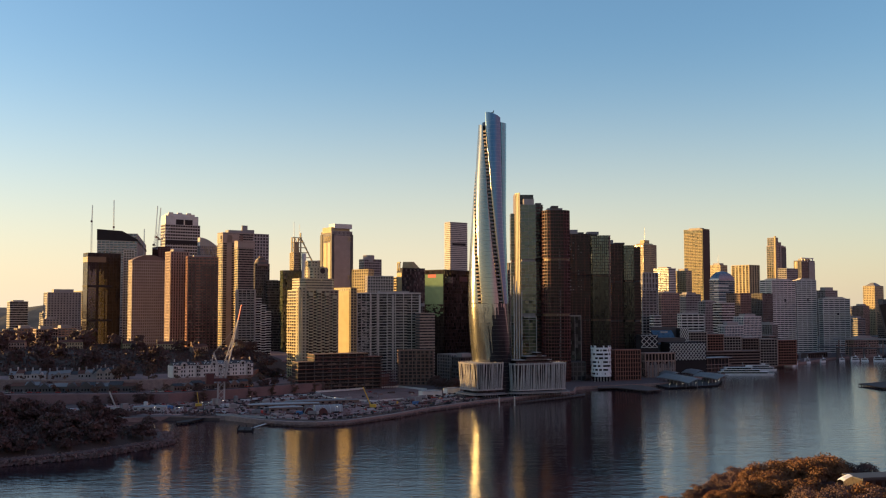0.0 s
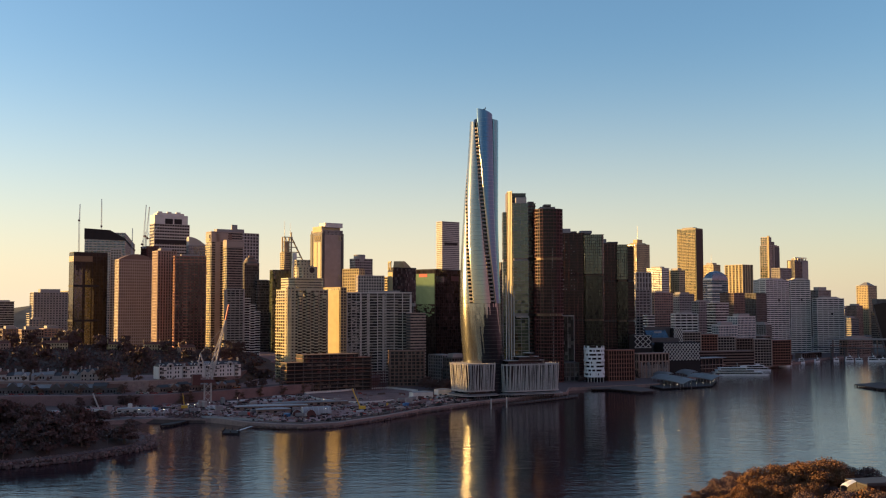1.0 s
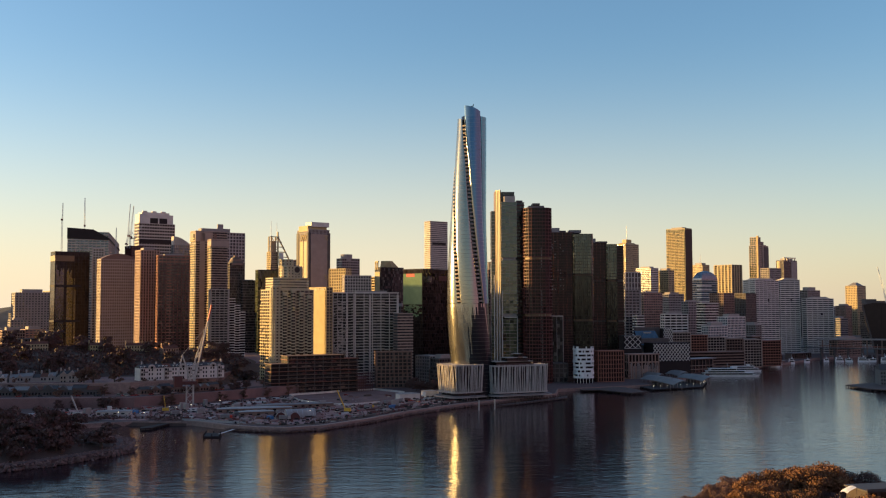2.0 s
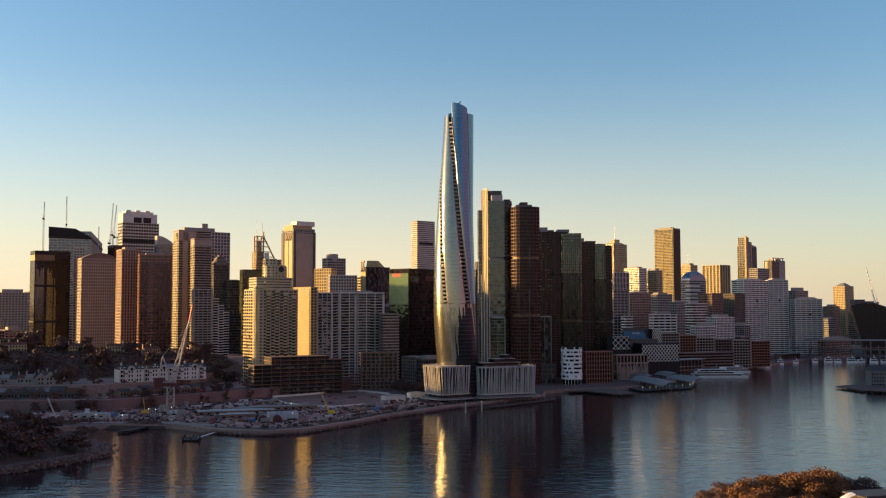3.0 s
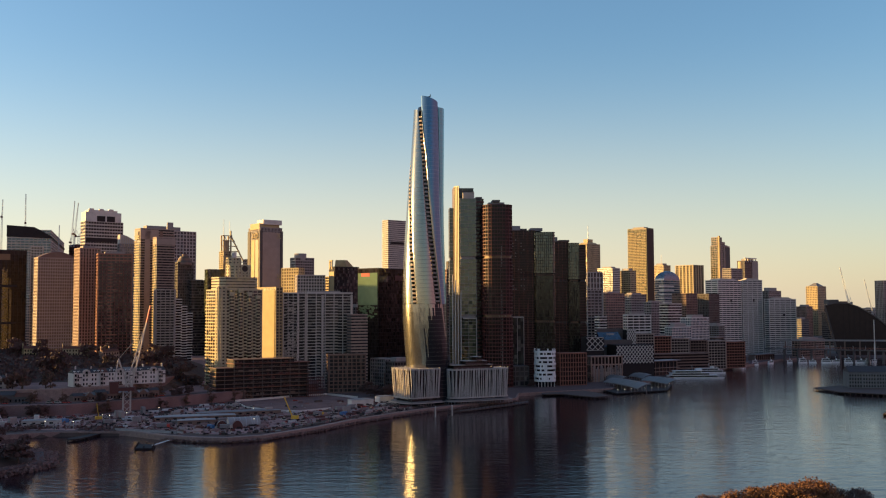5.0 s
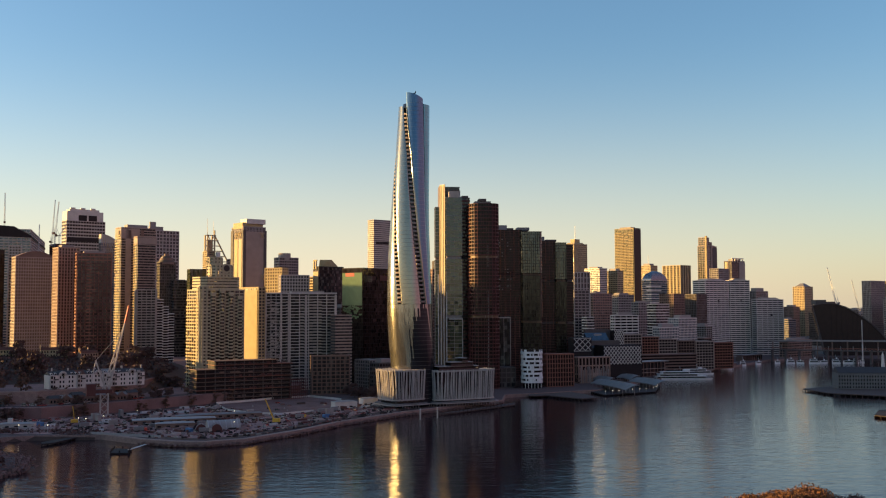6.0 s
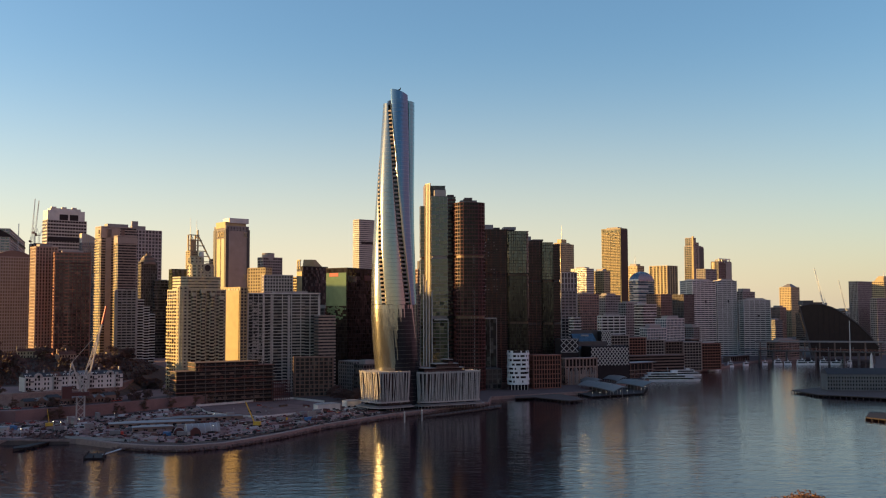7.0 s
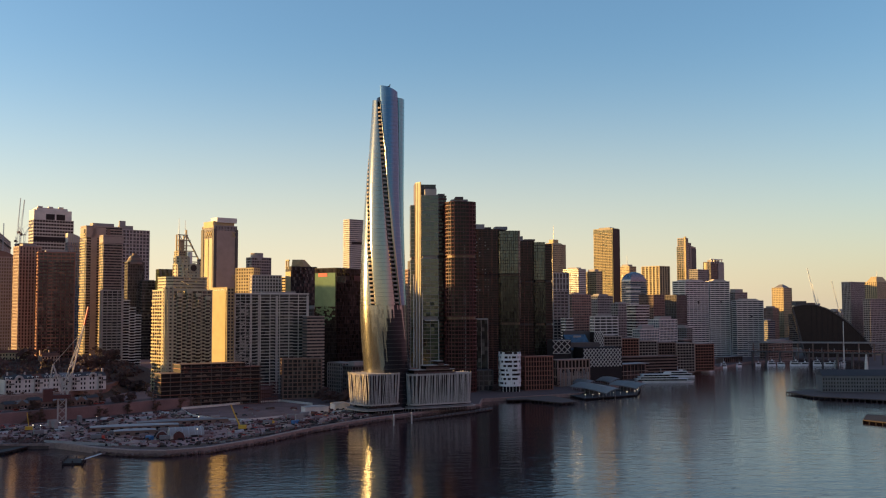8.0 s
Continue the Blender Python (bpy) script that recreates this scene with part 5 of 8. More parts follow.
crown_box("b787", "belt", 5, -0.75, 212, w - 5, d - 4, 217, "black", "dark louvred belt floor")
w, d, h = dims("gap895")
crown_box("gap895", "plant_room", 2, 1, h + 1, w * 0.6, d * 0.6, h + 14, "darkgrey")
w, d, h = dims("b1133")
hip(B["b1133"], "crown", 0, 0, w, d, h + 1, h + 7, "cream", 0.4, "stepped golden crown")
crown_box("b1133", "crown", w * 0.3, d * 0.3, h + 6, w * 0.7, d * 0.7, h + 14, "cream")
mast(B["b1133"], w * 0.5, d * 0.5, h + 13, h + 42, 1.0)
w, d, h = dims("b1214")
# dark panel deepens the shade on the glazed face turned from the sun
crown_box("b1214", "side_wall", 0.4, -0.8, 0, w + 0.4, -0.25, h + 1, "umber", "dark panel on the glazed face, deepening its shade")
crown_box("b1214", "roof_rail", -0.6, 0.2, h + 1, w * 0.8, d * 0.8, h + 4, "taupe")
w, d, h = dims("b1357")
# this dark panel likewise puts shade into the face's colour
crown_box("b1357", "side_wall", w * 0.6, -0.9, 0, w + 0.4, -0.3, h + 1, "darkgrey", "dark panel on the glazed face, deepening its shade")
w, d, h = dims("blue1257")
for k in range(5):
    i0, i1 = w * 0.5 * (1 - math.cos(math.pi / 2 * k / 5.5)), w * 0.5 * (1 - math.cos(math.pi / 2 * (k + 1) / 5.5))
    j0, j1 = i0 * d / w, i1 * d / w
    bm = bmesh.new()
    z = [h + 1 + 19 * math.sin(math.pi / 2 * q / 5.5) for q in (k, k + 1)]
    prism(bm, [(i0, j0), (w - i0, j0), (w - i0, d - j0), (i0, d - j0)], z[0], z[1], top=[(i1, j1), (w - i1, j1), (w - i1, d - j1), (i1, d - j1)])
    part("curved_roof", bm, M["glass_blue"], B["blue1257"], "curved blue glass roof")
for k in range(12):
    crown_box("blue1257", "white_band", -0.9, -0.9, h - 8 - 7 * k, w * 0.6, d * 0.5, h - 6 - 7 * k, "white_bright", "white spandrel band")
w, d, h = dims("gold1256")
mast(B["gold1256"], w * 0.5, d * 0.5, h + 5, h + 30, 1.0)
w, d, h = dims("b1357")
for x0, x1, z1 in ((0.02, 0.34, 22), (0.34, 0.62, 12), (0.62, 0.86, 5)):
    shaft(B["b1357"], rect(w * x0, d * 0.1, w * (x1 - x0), d * 0.8), h + 1, h + z1, "taupe", "glass_green", floor=4, band=0.8, bay=4)
crown_box("b1357", "corner_pier", -1.0, -1.0, 0, 3.0, 3.0, h + 26, "cream", "tall sunlit corner pier")
crown_box("b1357", "corner_pier", w * 0.4, -1.0, 0, w * 0.55, 0.5, h + 6, "taupe", "pale vertical pier")
w, d, h = dims("b1402")
# drum stops at half height; its shaded lower part is left out
bm = bmesh.new()
bmesh.ops.create_cone(bm, cap_ends=True, segments=28, radius1=8, radius2=8, depth=h * 0.5, matrix=Matrix.Translation((5, d * 0.6, h * 0.76)))
part("corner_drum", bm, M["sand"], B["b1402"], "cylindrical stone corner built only where sunlit")
crown_box("b1402", "side_wall", w * 0.55, -0.9, 0, w + 0.6, -0.2, h + 2, "grey", "plain pale concrete wall")
for k in range(5):
    crown_box("b1402", "crown_post", w * (0.05 + 0.2 * k), -0.6, h + 1, w * (0.05 + 0.2 * k) + 1.6, 1.6, h + 9, "white_bright")
crown_box("b1402", "crown_beam", 0, -0.8, h + 9, w * 0.92, 2.0, h + 11, "white_bright", "pale sunlit roof frame")
for key in ("hotelA", "hotelB", "hotel2"):
    w, d, h = dims(key)
    for k in range(4):
        crown_box(key, "stepped_roof", w * (0.06 + 0.06 * k), d * 0.1, h + 1.2 + 1.2 * k, w * (0.94 - 0.06 * k), d * 0.95, h + 2.4 + 1.2 * k, "white")
    # black strip drawn as the shade of a recess
    crown_box(key, "wall_gap", w * 0.5, -0.7, h * 0.72, w * 0.58, -0.3, h * 0.76, "black", "black panel for a shaded window recess")
w, d, h = dims("b1530")
hip(B["b1530"], "hipped_roof", 0, 0, w, d, h + 1, h + 11, "roof_grey", 0.8, "grey hipped roof")
w, d, h = dims("t8_1530")
hip(B["t8_1530"], "crown", 2, 2, w - 2, d - 2, h + 1, h + 14, "cream", 0.5, "golden domed crown")
mast(B["t8_1530"], w * 0.5, d * 0.5, h + 12, h + 24, 1.2)
w, d, h = dims("apt418")
for k in range(3):
    shaft(B["apt418"], rect(w + 6.6 * k, 1.5 + 1.2 * k, 6.6, d - 2), 0, h - 9 - 8.5 * k, "white_bright", "glass_black", floor=3.2, band=1.1, bay=0, proud=1.1)
crown_box("apt418", "roof_frame", 0, 0, h + 1, w * 0.4, d, h + 4, "white")
w, d, h = dims("low1130")
pr = random.Random(23)
for k in range(30):
    x0 = w * k / 30 + pr.uniform(-0.2, 0.2)
    pane(B["low1130"], "stone_pier", pr.choice(("taupe", "pink", "grey")), x0, -1.3, pr.choice((0, 0, 6)), x0 + pr.uniform(0.4, 0.9), -0.5, h - pr.uniform(0, 9))
for k in range(9):
    x0 = w * k / 9 + pr.uniform(0, 2)
    pane(B["low1130"], "roof_box", pr.choice(("timber", "brown", "darkgrey")), x0, 2 + pr.uniform(0, 3), h + 1, x0 + pr.uniform(1.5, 3.5), 8, h + pr.uniform(2.5, 5))
for k in range(7):
    hip(B["low1130"], "gable_roof", w * k / 7, 0, w * (k + 1) / 7, d, h + 1, h + 2.6 + 1.3 * (k % 2), "timber", 0.9)

# ---- raised ground behind the building site ----
STEP = [(-3000, 700), (-520, 800), (-402, 858), (-238, 868), (-190, 912), (-146, 962), (-108, 1004), (-60, 1080), (-60, 1500), (-3000, 1500)]
land("raised_street", "raised street level above a rough brown cut wall", STEP, 11.5, "earth")
STEP2 = [(-3000, 780), (-520, 860), (-420, 902), (-300, 893), (-252, 903), (-208, 936), (-196, 1000), (-196, 1500), (-3000, 1500)]
land("upper_street", "upper street behind a stone retaining wall", STEP2, 20.5, "earth")
ROAD = [(-520, 810), (-402, 866), (-236, 876), (-186, 922), (-112, 1012), (-120, 1022), (-196, 930), (-242, 884), (-402, 876), (-524, 820)]
bm = bmesh.new()
prism(bm, ROAD, 11.4, 11.62)
bmesh.ops.recalc_face_normals(bm, faces=bm.faces[:])
tagged(mesh_of("road", bm, M["asphalt"]), "asphalt street with parked cars", "road", kind="structure")

# ---- trees ----


def leaf_cloud(name, rnd, height, radius, blobs, leaves, size, mat):
    """A crown of many small leaf clumps with gaps and an uneven outline."""
    pts, nrm = [], []
    for b in range(blobs):
        ang, rr = rnd.uniform(0, 2 * math.pi), radius * math.sqrt(rnd.random()) * 0.8
        up = height * rnd.uniform(0.2, 0.84) * (1 - 0.3 * (rr / radius) ** 2)
        c = np.array((rr * math.cos(ang), rr * math.sin(ang), up))
        br = radius * rnd.uniform(0.24, 0.42)
        v = np.random.default_rng(rnd.randrange(10 ** 6)).normal(size=(leaves // blobs, 3))
        v /= np.linalg.norm(v, axis=1)[:, None]
        v[:, 2] = np.abs(v[:, 2]) * 1.0 - 0.25
        k = np.random.default_rng(b).uniform(0.55, 1.1, (len(v), 1))
        pts.append(c + v * br * k * (1, 1, 0.75))
        nrm.append(v)
    p, n = np.concatenate(pts), np.concatenate(nrm)
    g = np.random.default_rng(blobs * 7 + leaves)
    n = n + g.normal(size=n.shape) * 0.55
    n /= np.linalg.norm(n, axis=1)[:, None]
    t = np.cross(n, g.normal(size=n.shape))
    t /= np.linalg.norm(t, axis=1)[:, None]
    u = np.cross(n, t)
    s = g.uniform(0.6, 1.3, (len(p), 1)) * size / 2
    corners = np.stack([p - t * s - u * s * 0.6, p + t * s - u * s * 0.6 + n * s * 0.3, p + t * s * 0.7 + u * s, p - t * s * 0.7 + u * s + n * s * 0.2], 1).reshape(-1, 3)
    me = bpy.data.meshes.new(name)
    me.from_pydata(corners.tolist(), [], np.arange(len(corners)).reshape(-1, 4).tolist())
    me.materials.append(mat)
    return me


def tree(name, label, seed, height, radius, blobs, leaves, size, mat):
    rnd = random.Random(seed)
    root = new(name)
    tagged(root, label, "tree")
    bm = bmesh.new()
    for k in range(4):
        z0, z1 = height * 0.14 * k, height * 0.14 * (k + 1)
        beam(bm, (0.08 * k, 0, z0 - 0.6), (0.08 * (k + 1), 0.05 * k, z1), height * 0.05 * (1 - 0.16 * k))
    for k in range(6):
        a = k * 1.05 + rnd.random()
        beam(bm, (0.2, 0, height * rnd.uniform(0.25, 0.45)), (radius * 0.6 * math.cos(a), radius * 0.6 * math.sin(a), height * rnd.uniform(0.55, 0.75)), height * 0.018)
    part("trunk", bm, M["bark"], root)
    ob = new("crown", leaf_cloud("crown", rnd, height, radius, blobs, leaves, size, M[mat]))
    ob.parent = root
    return root


WOOD = [tree("tree", "dark evergreen tree in a dense wood", 11 + k, 12 + k, 5.6 + 0.5 * k, 18, 1300, 1.15, "leaf") for k in range(4)]
STREET = [tree("tree", "brownish street tree with thin crown", 31 + k, 9 + k, 4.2 + 0.4 * k, 9, 320, 0.9, "leaf_warm") for k in range(3)]
# sun and shade are put into leaf colour: orange figs and dark ones
FIG = [tree("fig_tree", "large spreading fig tree with sun or shade in its leaf colour", 51 + k, 15 + 1.0 * k, 10.5 + k, 46, 15000, 0.46, ("leaf_fig", "leaf_fig", "leaf")[k]) for k in range(3)]
PLANTED = set()


def plant(kinds, rnd, x, y, z, group, low=0.75, high=1.2):
    ob = rnd.choice(kinds)
    s = rnd.uniform(low, high)
    m = pose(x, y, z - 0.2, 0, 0, rnd.uniform(0, 360))
    if ob.name not in PLANTED:
        PLANTED.add(ob.name)
        ob.matrix_basis = m
        made = ob
    else:
        made = copy_thing(ob, m)
    made.scale = (s, s, s * rnd.uniform(0.9, 1.1))
    made["group"] = group
    return made


rnd = random.Random(5)
spots = []
tries = 0
while len(spots) < 105 and tries < 20000:
    tries += 1
    x, y = rnd.uniform(-410, -180), rnd.uniform(520, 790)
    if inside(CITY, x, y) and shore_distance(SHORE, x, y) > (8 if y < 640 else 7) and all(math.hypot(x - a, y - b) > 8.6 for a, b in spots) and not (x > -214 and y > 640) and y < 700:
        spots.append((x, y))
for x, y in spots:
    plant(WOOD, rnd, x, y, headland_top(x, y), "trees on the headland", 0.95, 1.4)
for k in range(9):
    f = k / 8
    plant(STREET, rnd, -232 + 46 * f, 572 + 50 * f + rnd.uniform(8, 16), headland_top(-232 + 46 * f, 590 + 50 * f), "shore trees", 0.4, 0.7)
rnd = random.Random(6)
spots = []
while len(spots) < 44:
    x, y = rnd.uniform(-560, -140), rnd.uniform(965, 1160)
    if y > 985 + 0.35 * (x + 250) and all(math.hypot(x - a, y - b) > 10 for a, b in spots):
        spots.append((x, y))
for x, y in spots:
    plant(WOOD, rnd, x, y, hill_top(x, y), "trees on the park hill", 1.1, 1.75)
for k in range(16):
    f = rnd.random()
    x, y = -500 + 390 * f, 850 + 40 * f + 120 * max(0, f - 0.65) * 2.2 + rnd.uniform(-6, 26)
    if inside(STEP, x, y):
        plant(STREET, rnd, x, y, 20.5 if inside(STEP2, x, y) else 11.5, "street trees", 0.6, 1.1)
for k in range(10):
    x, y = rnd.uniform(-195, -110), rnd.uniform(935, 1030)
    if y < 935 + (x + 195) * 0.9:
        continue
    plant(STREET, rnd, x, y, 20.5 if inside(STEP2, x, y) else 11.5 if inside(STEP, x, y) else 3.0, "street trees", 0.7, 1.2)
for k in range(12):
    f = rnd.random()
    x, y = 150 + 250 * f, 1075 + 290 * f + rnd.uniform(14, 40)
    if inside(CITY, x, y):
        plant(WOOD, rnd, x, y, 3, "waterfront trees", 0.4, 0.7)
for k in range(12):
    plant(WOOD, rnd, rnd.uniform(-20, 40), rnd.uniform(1000, 1080), 3, "street trees", 0.7, 1.0)


def undergrowth(name, label, x0, x1, y0, y1, n, ok, height, size, seed, mat):
    """Low scrub between the trees, past counting."""
    g = np.random.default_rng(seed)
    verts, faces = [], []
    for x, y in zip(g.uniform(x0, x1, n), g.uniform(y0, y1, n)):
        if not ok(x, y):
            continue
        z = height(x, y)
        for j in range(4):
            c = np.array((x, y, z)) + g.normal(size=3) * (0.7, 0.7, 0.4) + (0, 0, 0.5 + 0.9 * g.random())
            t, u = g.normal(size=3), g.normal(size=3)
            t, u = t / np.linalg.norm(t) * size * 0.6, u / np.linalg.norm(u) * size * 0.5
            i = len(verts)
            verts += [tuple(c - t - u), tuple(c + t - u), tuple(c + t * 0.7 + u), tuple(c - t * 0.7 + u)]
            faces.append((i, i + 1, i + 2, i + 3))
    me = bpy.data.meshes.new(name)
    me.from_pydata(verts, [], faces)
    me.materials.append(M[mat])
    return tagged(new(name, me), label, "shrubs", kind="stuff")


undergrowth("scrub", "dark low scrub on the headland slopes", -430, -172, 500, 790, 9000, lambda x, y: inside(CITY, x, y) and shore_distance(SHORE, x, y) > 15, headland_top, 1.5, 3, "leaf")
undergrowth("scrub", "dark low scrub on the park hill", -560, -130, 960, 1180, 6000, lambda x, y: hill_top(x, y) > 21, hill_top, 1.7, 4, "leaf")

# the near point with its great figs and a tiled roof
figs = ((172.5, 446.0, 1.18, 1), (158.9, 440.0, 1.27, 0), (185.1, 452.0, 0.91, 2), (191.9, 450.0, 0.63, 2), (150.2, 440.0, 1.09, 1), (138.9, 436.0, 1.10, 0), (131.2, 446.0, 0.80, 2), (123.4, 440.0, 0.67, 2), (111.9, 432.0, 0.51, 2),
        (105.0, 428.0, 0.37, 2), (137.4, 420.0, 0.97, 0), (127.2, 418.0, 0.86, 0), (148.6, 418.0, 0.87, 1), (113.2, 412.0, 0.63, 0), (87.6, 405.0, 0.52, 0), (92.7, 402.0, 0.49, 1), (159.9, 424.0, 0.66, 2), (171.2, 430.0, 0.50, 2),
        (167.1, 452.0, 1.17, 1), (144.0, 374.0, 1.11, 2), (150.9, 370.0, 1.13, 2), (158.9, 372.0, 1.27, 0), (167.9, 378.0, 0.99, 2), (140.5, 380.0, 0.99, 2))
for k, (x, y, s, kind) in enumerate(figs):
    m = pose(x, y, 2.2, 0, 0, 67 * k)
    ob = FIG[kind] if FIG[kind].name not in PLANTED else copy_thing(FIG[kind], m)
    PLANTED.add(ob.name)
    ob.matrix_basis = m
    ob.scale = (s, s, s)
    ob["group"] = "figs on the near point"

flat = site("flat_roofed_house", "house with a dark flat roof on the near point", "house", 165.0, 396.0, 12, 2.4)
block(flat, "wall", 0.6, 0.6, 0, 27.4, 13.4, 14.4, "umber")
block(flat, "roof", 0, 0, 14.4, 28, 14, 15.1, "roof_slate")
block(flat, "parapet", 0, 0, 15.1, 28, 0.4, 15.6, "darkgrey")
for z in (1.2, 5.0, 8.8, 11.8):
    for k in range(6):
        pane(flat, "window", "glass", 1.8 + 4.3 * k, 0.5, z, 4.4 + 4.3 * k, 0.7, z + 2.1)
sail = site("shade_sail", "bright white shade sail catching the sun", "sail", 155.5, 391.0, 20, 2.4)
bm = bmesh.new()
g = [[bm.verts.new((4.4 * i / 5, 3.6 * j / 5, 15.6 + 1.8 * (i / 5) ** 0.7 - 0.5 * abs(j / 2.5 - 1))) for i in range(6)] for j in range(6)]
for j in range(5):
    for i in range(5):
        bm.faces.new((g[j][i], g[j][i + 1], g[j + 1][i + 1], g[j + 1][i]))
part("cloth", bm, M["boat_white"], sail)
for x, y in ((0, 0), (4.4, 0), (0, 3.6), (4.4, 3.6)):
    pane(sail, "post", "darkgrey", x - 0.06, y - 0.06, 0, x + 0.06, y + 0.06, 15.1 if x < 1 else 16.9)

# ---- terraces, houses and sheds on the steps ----


def house_row(name, label, x, y, yaw, z, n, w, d, h, wall, roof, chimneys=True, category="houses"):
    """Houses in a row: front walls with windows, pitched roofs, party walls and chimneys."""
    root = site(name, label, category, x, y, yaw, z)
    vr = random.Random(int(abs(x)) + n)
    base_h, base_roof = h, roof
    for k in range(n):
        x0 = k * w
        if name in ("terrace_row", "shed_row"):
            h = base_h + vr.choice((0, 0, 0.7, -0.6, 1.3)) * (1.0 if base_h < 10 else 0.3)
            roof = vr.choice((base_roof, base_roof, "roof_grey", "roof_slate", "roof_tile"))
            if base_h < 10 and vr.random() < 0.4:
                g = bmesh.new()
                v = [g.verts.new(p) for p in ((x0 + 0.3, -0.9, h - 0.2), (x0 + w * 0.8, -0.9, h - 0.2), (x0 + w * 0.4 + 0.15, -0.9, h + w * 0.33), (x0 + 0.3, d * 0.4, h - 0.2), (x0 + w * 0.8, d * 0.4, h - 0.2), (x0 + w * 0.4 + 0.15, d * 0.4, h + w * 0.33))]
                for f in ((0, 1, 2), (3, 5, 4), (0, 2, 5, 3), (1, 4, 5, 2), (0, 3, 4, 1)):
                    g.faces.new([v[i] for i in f])
                part("front_gable", g, M[wall], root)
        bm = bmesh.new()
        box(bm, x0, 0, 0, x0 + w - 0.05, d, h)
        part("wall", bm, M[wall], root)
        for f in range(max(1, int(h / 3.6))):
            for i in range(max(1, int(w / 2.6))):
                wx, wz = x0 + 0.9 + i * 2.6, 1.0 + f * 3.6
                pane(root, "window", "glass", wx, -0.12, wz, wx + 1.15, 0.25, wz + 1.9)
        bm = bmesh.new()
        v = [bm.verts.new(p) for p in ((x0, -0.5, h), (x0 + w, -0.5, h), (x0 + w, d + 0.4, h), (x0, d + 0.4, h), (x0, d * 0.45, h + d * 0.24), (x0 + w, d * 0.45, h + d * 0.24))]
        for f in ((0, 1, 5, 4), (2, 3, 4, 5), (0, 4, 3), (1, 2, 5), (0, 3, 2, 1)):
            bm.faces.new([v[i] for i in f])
        part("roof", bm, M[roof], root)
        if chimneys:
            block(root, "chimney", x0 - 0.5, d * 0.4, h, x0 + 0.5, d * 0.62, h + d * 0.24 + 2.6, wall)
    return root


row = house_row("terrace_row", "long white three storey terrace with arched gables and dormers", -247, 914, 35, 21.6, 11, 7.2, 13, 11, "white_bright", "roof_slate", False)
rt = random.Random(17)
for k in (0, 2, 4, 5, 8, 10):
    x0 = 7.2 * k + rt.uniform(0, 6)
    block(row, "chimney", x0, 5 + rt.uniform(-1, 2), 12, x0 + 1.3, 6.6, 15.4 + rt.uniform(-0.6, 1.4), "white")
for k in range(22):
    if k % 2 or rt.random() < 0.6:
        block(row, "dormer", 3.3 * k + 1.0, 0.6, 11, 3.3 * k + 2.5, 3.4, 12.9, "white_bright")
        pane(row, "dormer_window", "glass", 3.3 * k + 1.25, 0.5, 11.4, 3.3 * k + 2.25, 0.62, 12.6)
for k in (0, 3, 6, 7, 10):
    block(row, "bay", 7.2 * k + 0.4, -1.3, 0, 7.2 * k + 3.0, 0.2, 11.6 + (k % 3), "white", "projecting white bay")
    for f in range(3):
        pane(row, "bay_window", "glass", 7.2 * k + 0.9, -1.42, 1.2 + 3.6 * f, 7.2 * k + 2.4, -1.2, 3.2 + 3.6 * f)
    pane(row, "balcony", "darkgrey", 7.2 * k + 3.2, -1.1, 7.1, 7.2 * k + 7.0, 0.1, 8.1)
for k in (1, 5, 9):
    bm = bmesh.new()
    pts = [(7.2 * k + 3.6 + 3.4 * math.cos(math.pi * i / 12), 10.5 + 3.6 * math.sin(math.pi * i / 12)) for i in range(13)]
    lo, hi = [bm.verts.new((x, -0.4, z)) for x, z in pts], [bm.verts.new((x, 1.0, z)) for x, z in pts]
    bm.faces.new(lo)
    bm.faces.new(hi[::-1])
    for i in range(12):
        bm.faces.new((lo[i], hi[i], hi[i + 1], lo[i + 1]))
    bmesh.ops.recalc_face_normals(bm, faces=bm.faces[:])
    g = part("gable", bm, M["white"], row, "round arched white gable")
    bm = bmesh.new()
    box(bm, 7.2 * k + 2.6, -0.6, 10.4, 7.2 * k + 4.6, -0.3, 12.4)
    part("window", bm, M["glass"], g)
house_row("terrace_row", "cream old terrace with many chimneys", -396, 912, 8, 17.5, 5, 6.5, 12, 8, "white", "roof_grey")
house_row("terrace_row", "dim old terrace with many chimneys", -362, 917, 8, 17.5, 8, 6.5, 12, 7, "grey", "roof_grey")
house_row("terrace_row", "small cream terrace beside the hill street", -318, 918, 12, 19, 3, 7, 11, 8, "taupe", "roof_grey")
house_row("shed_row", "low row with long grey roofs along the street", -380, 880, 4, 11.4, 9, 12, 12, 5, "darkgrey", "roof_grey", False, "sheds")
house_row("shed_row", "low pale roofed row below the white terrace", -240, 893, 36, 11.4, 8, 9, 9, 5, "brown", "roof_grey", False, "sheds")
house_row("cottage", "stone cottage with a slate roof", -352, 768, 25, 8, 2, 9, 11, 7, "sand", "roof_grey", True, "house")
house_row("tiled_house", "house with a terracotta tiled roof on the near point", 173.2, 379.4, 28, 2.6, 2, 14, 20, 7.5, "brown", "roof_tile", False, "house")
for x, y, yaw, n, wall in ((-352, 1098, 30, 2, "cream"), (-318, 1112, 20, 3, "sand"), (-276, 1104, 35, 2, "pink"), (-420, 1090, 25, 3, "sand"), (-236, 1096, 30, 2, "cream"), (-470, 1080, 15, 2, "pink")):
    house_row("cottage", "low old house with a tiled roof among dark trees", x, y, yaw, hill_top(x + 6, y + 4) - 0.5, n, 8.5, 11, 7.5, wall, "roof_tile", True, "house")
wall_run = site("retaining_wall", "pale stone retaining wall of the upper street", "wall", 0, 0, 0)
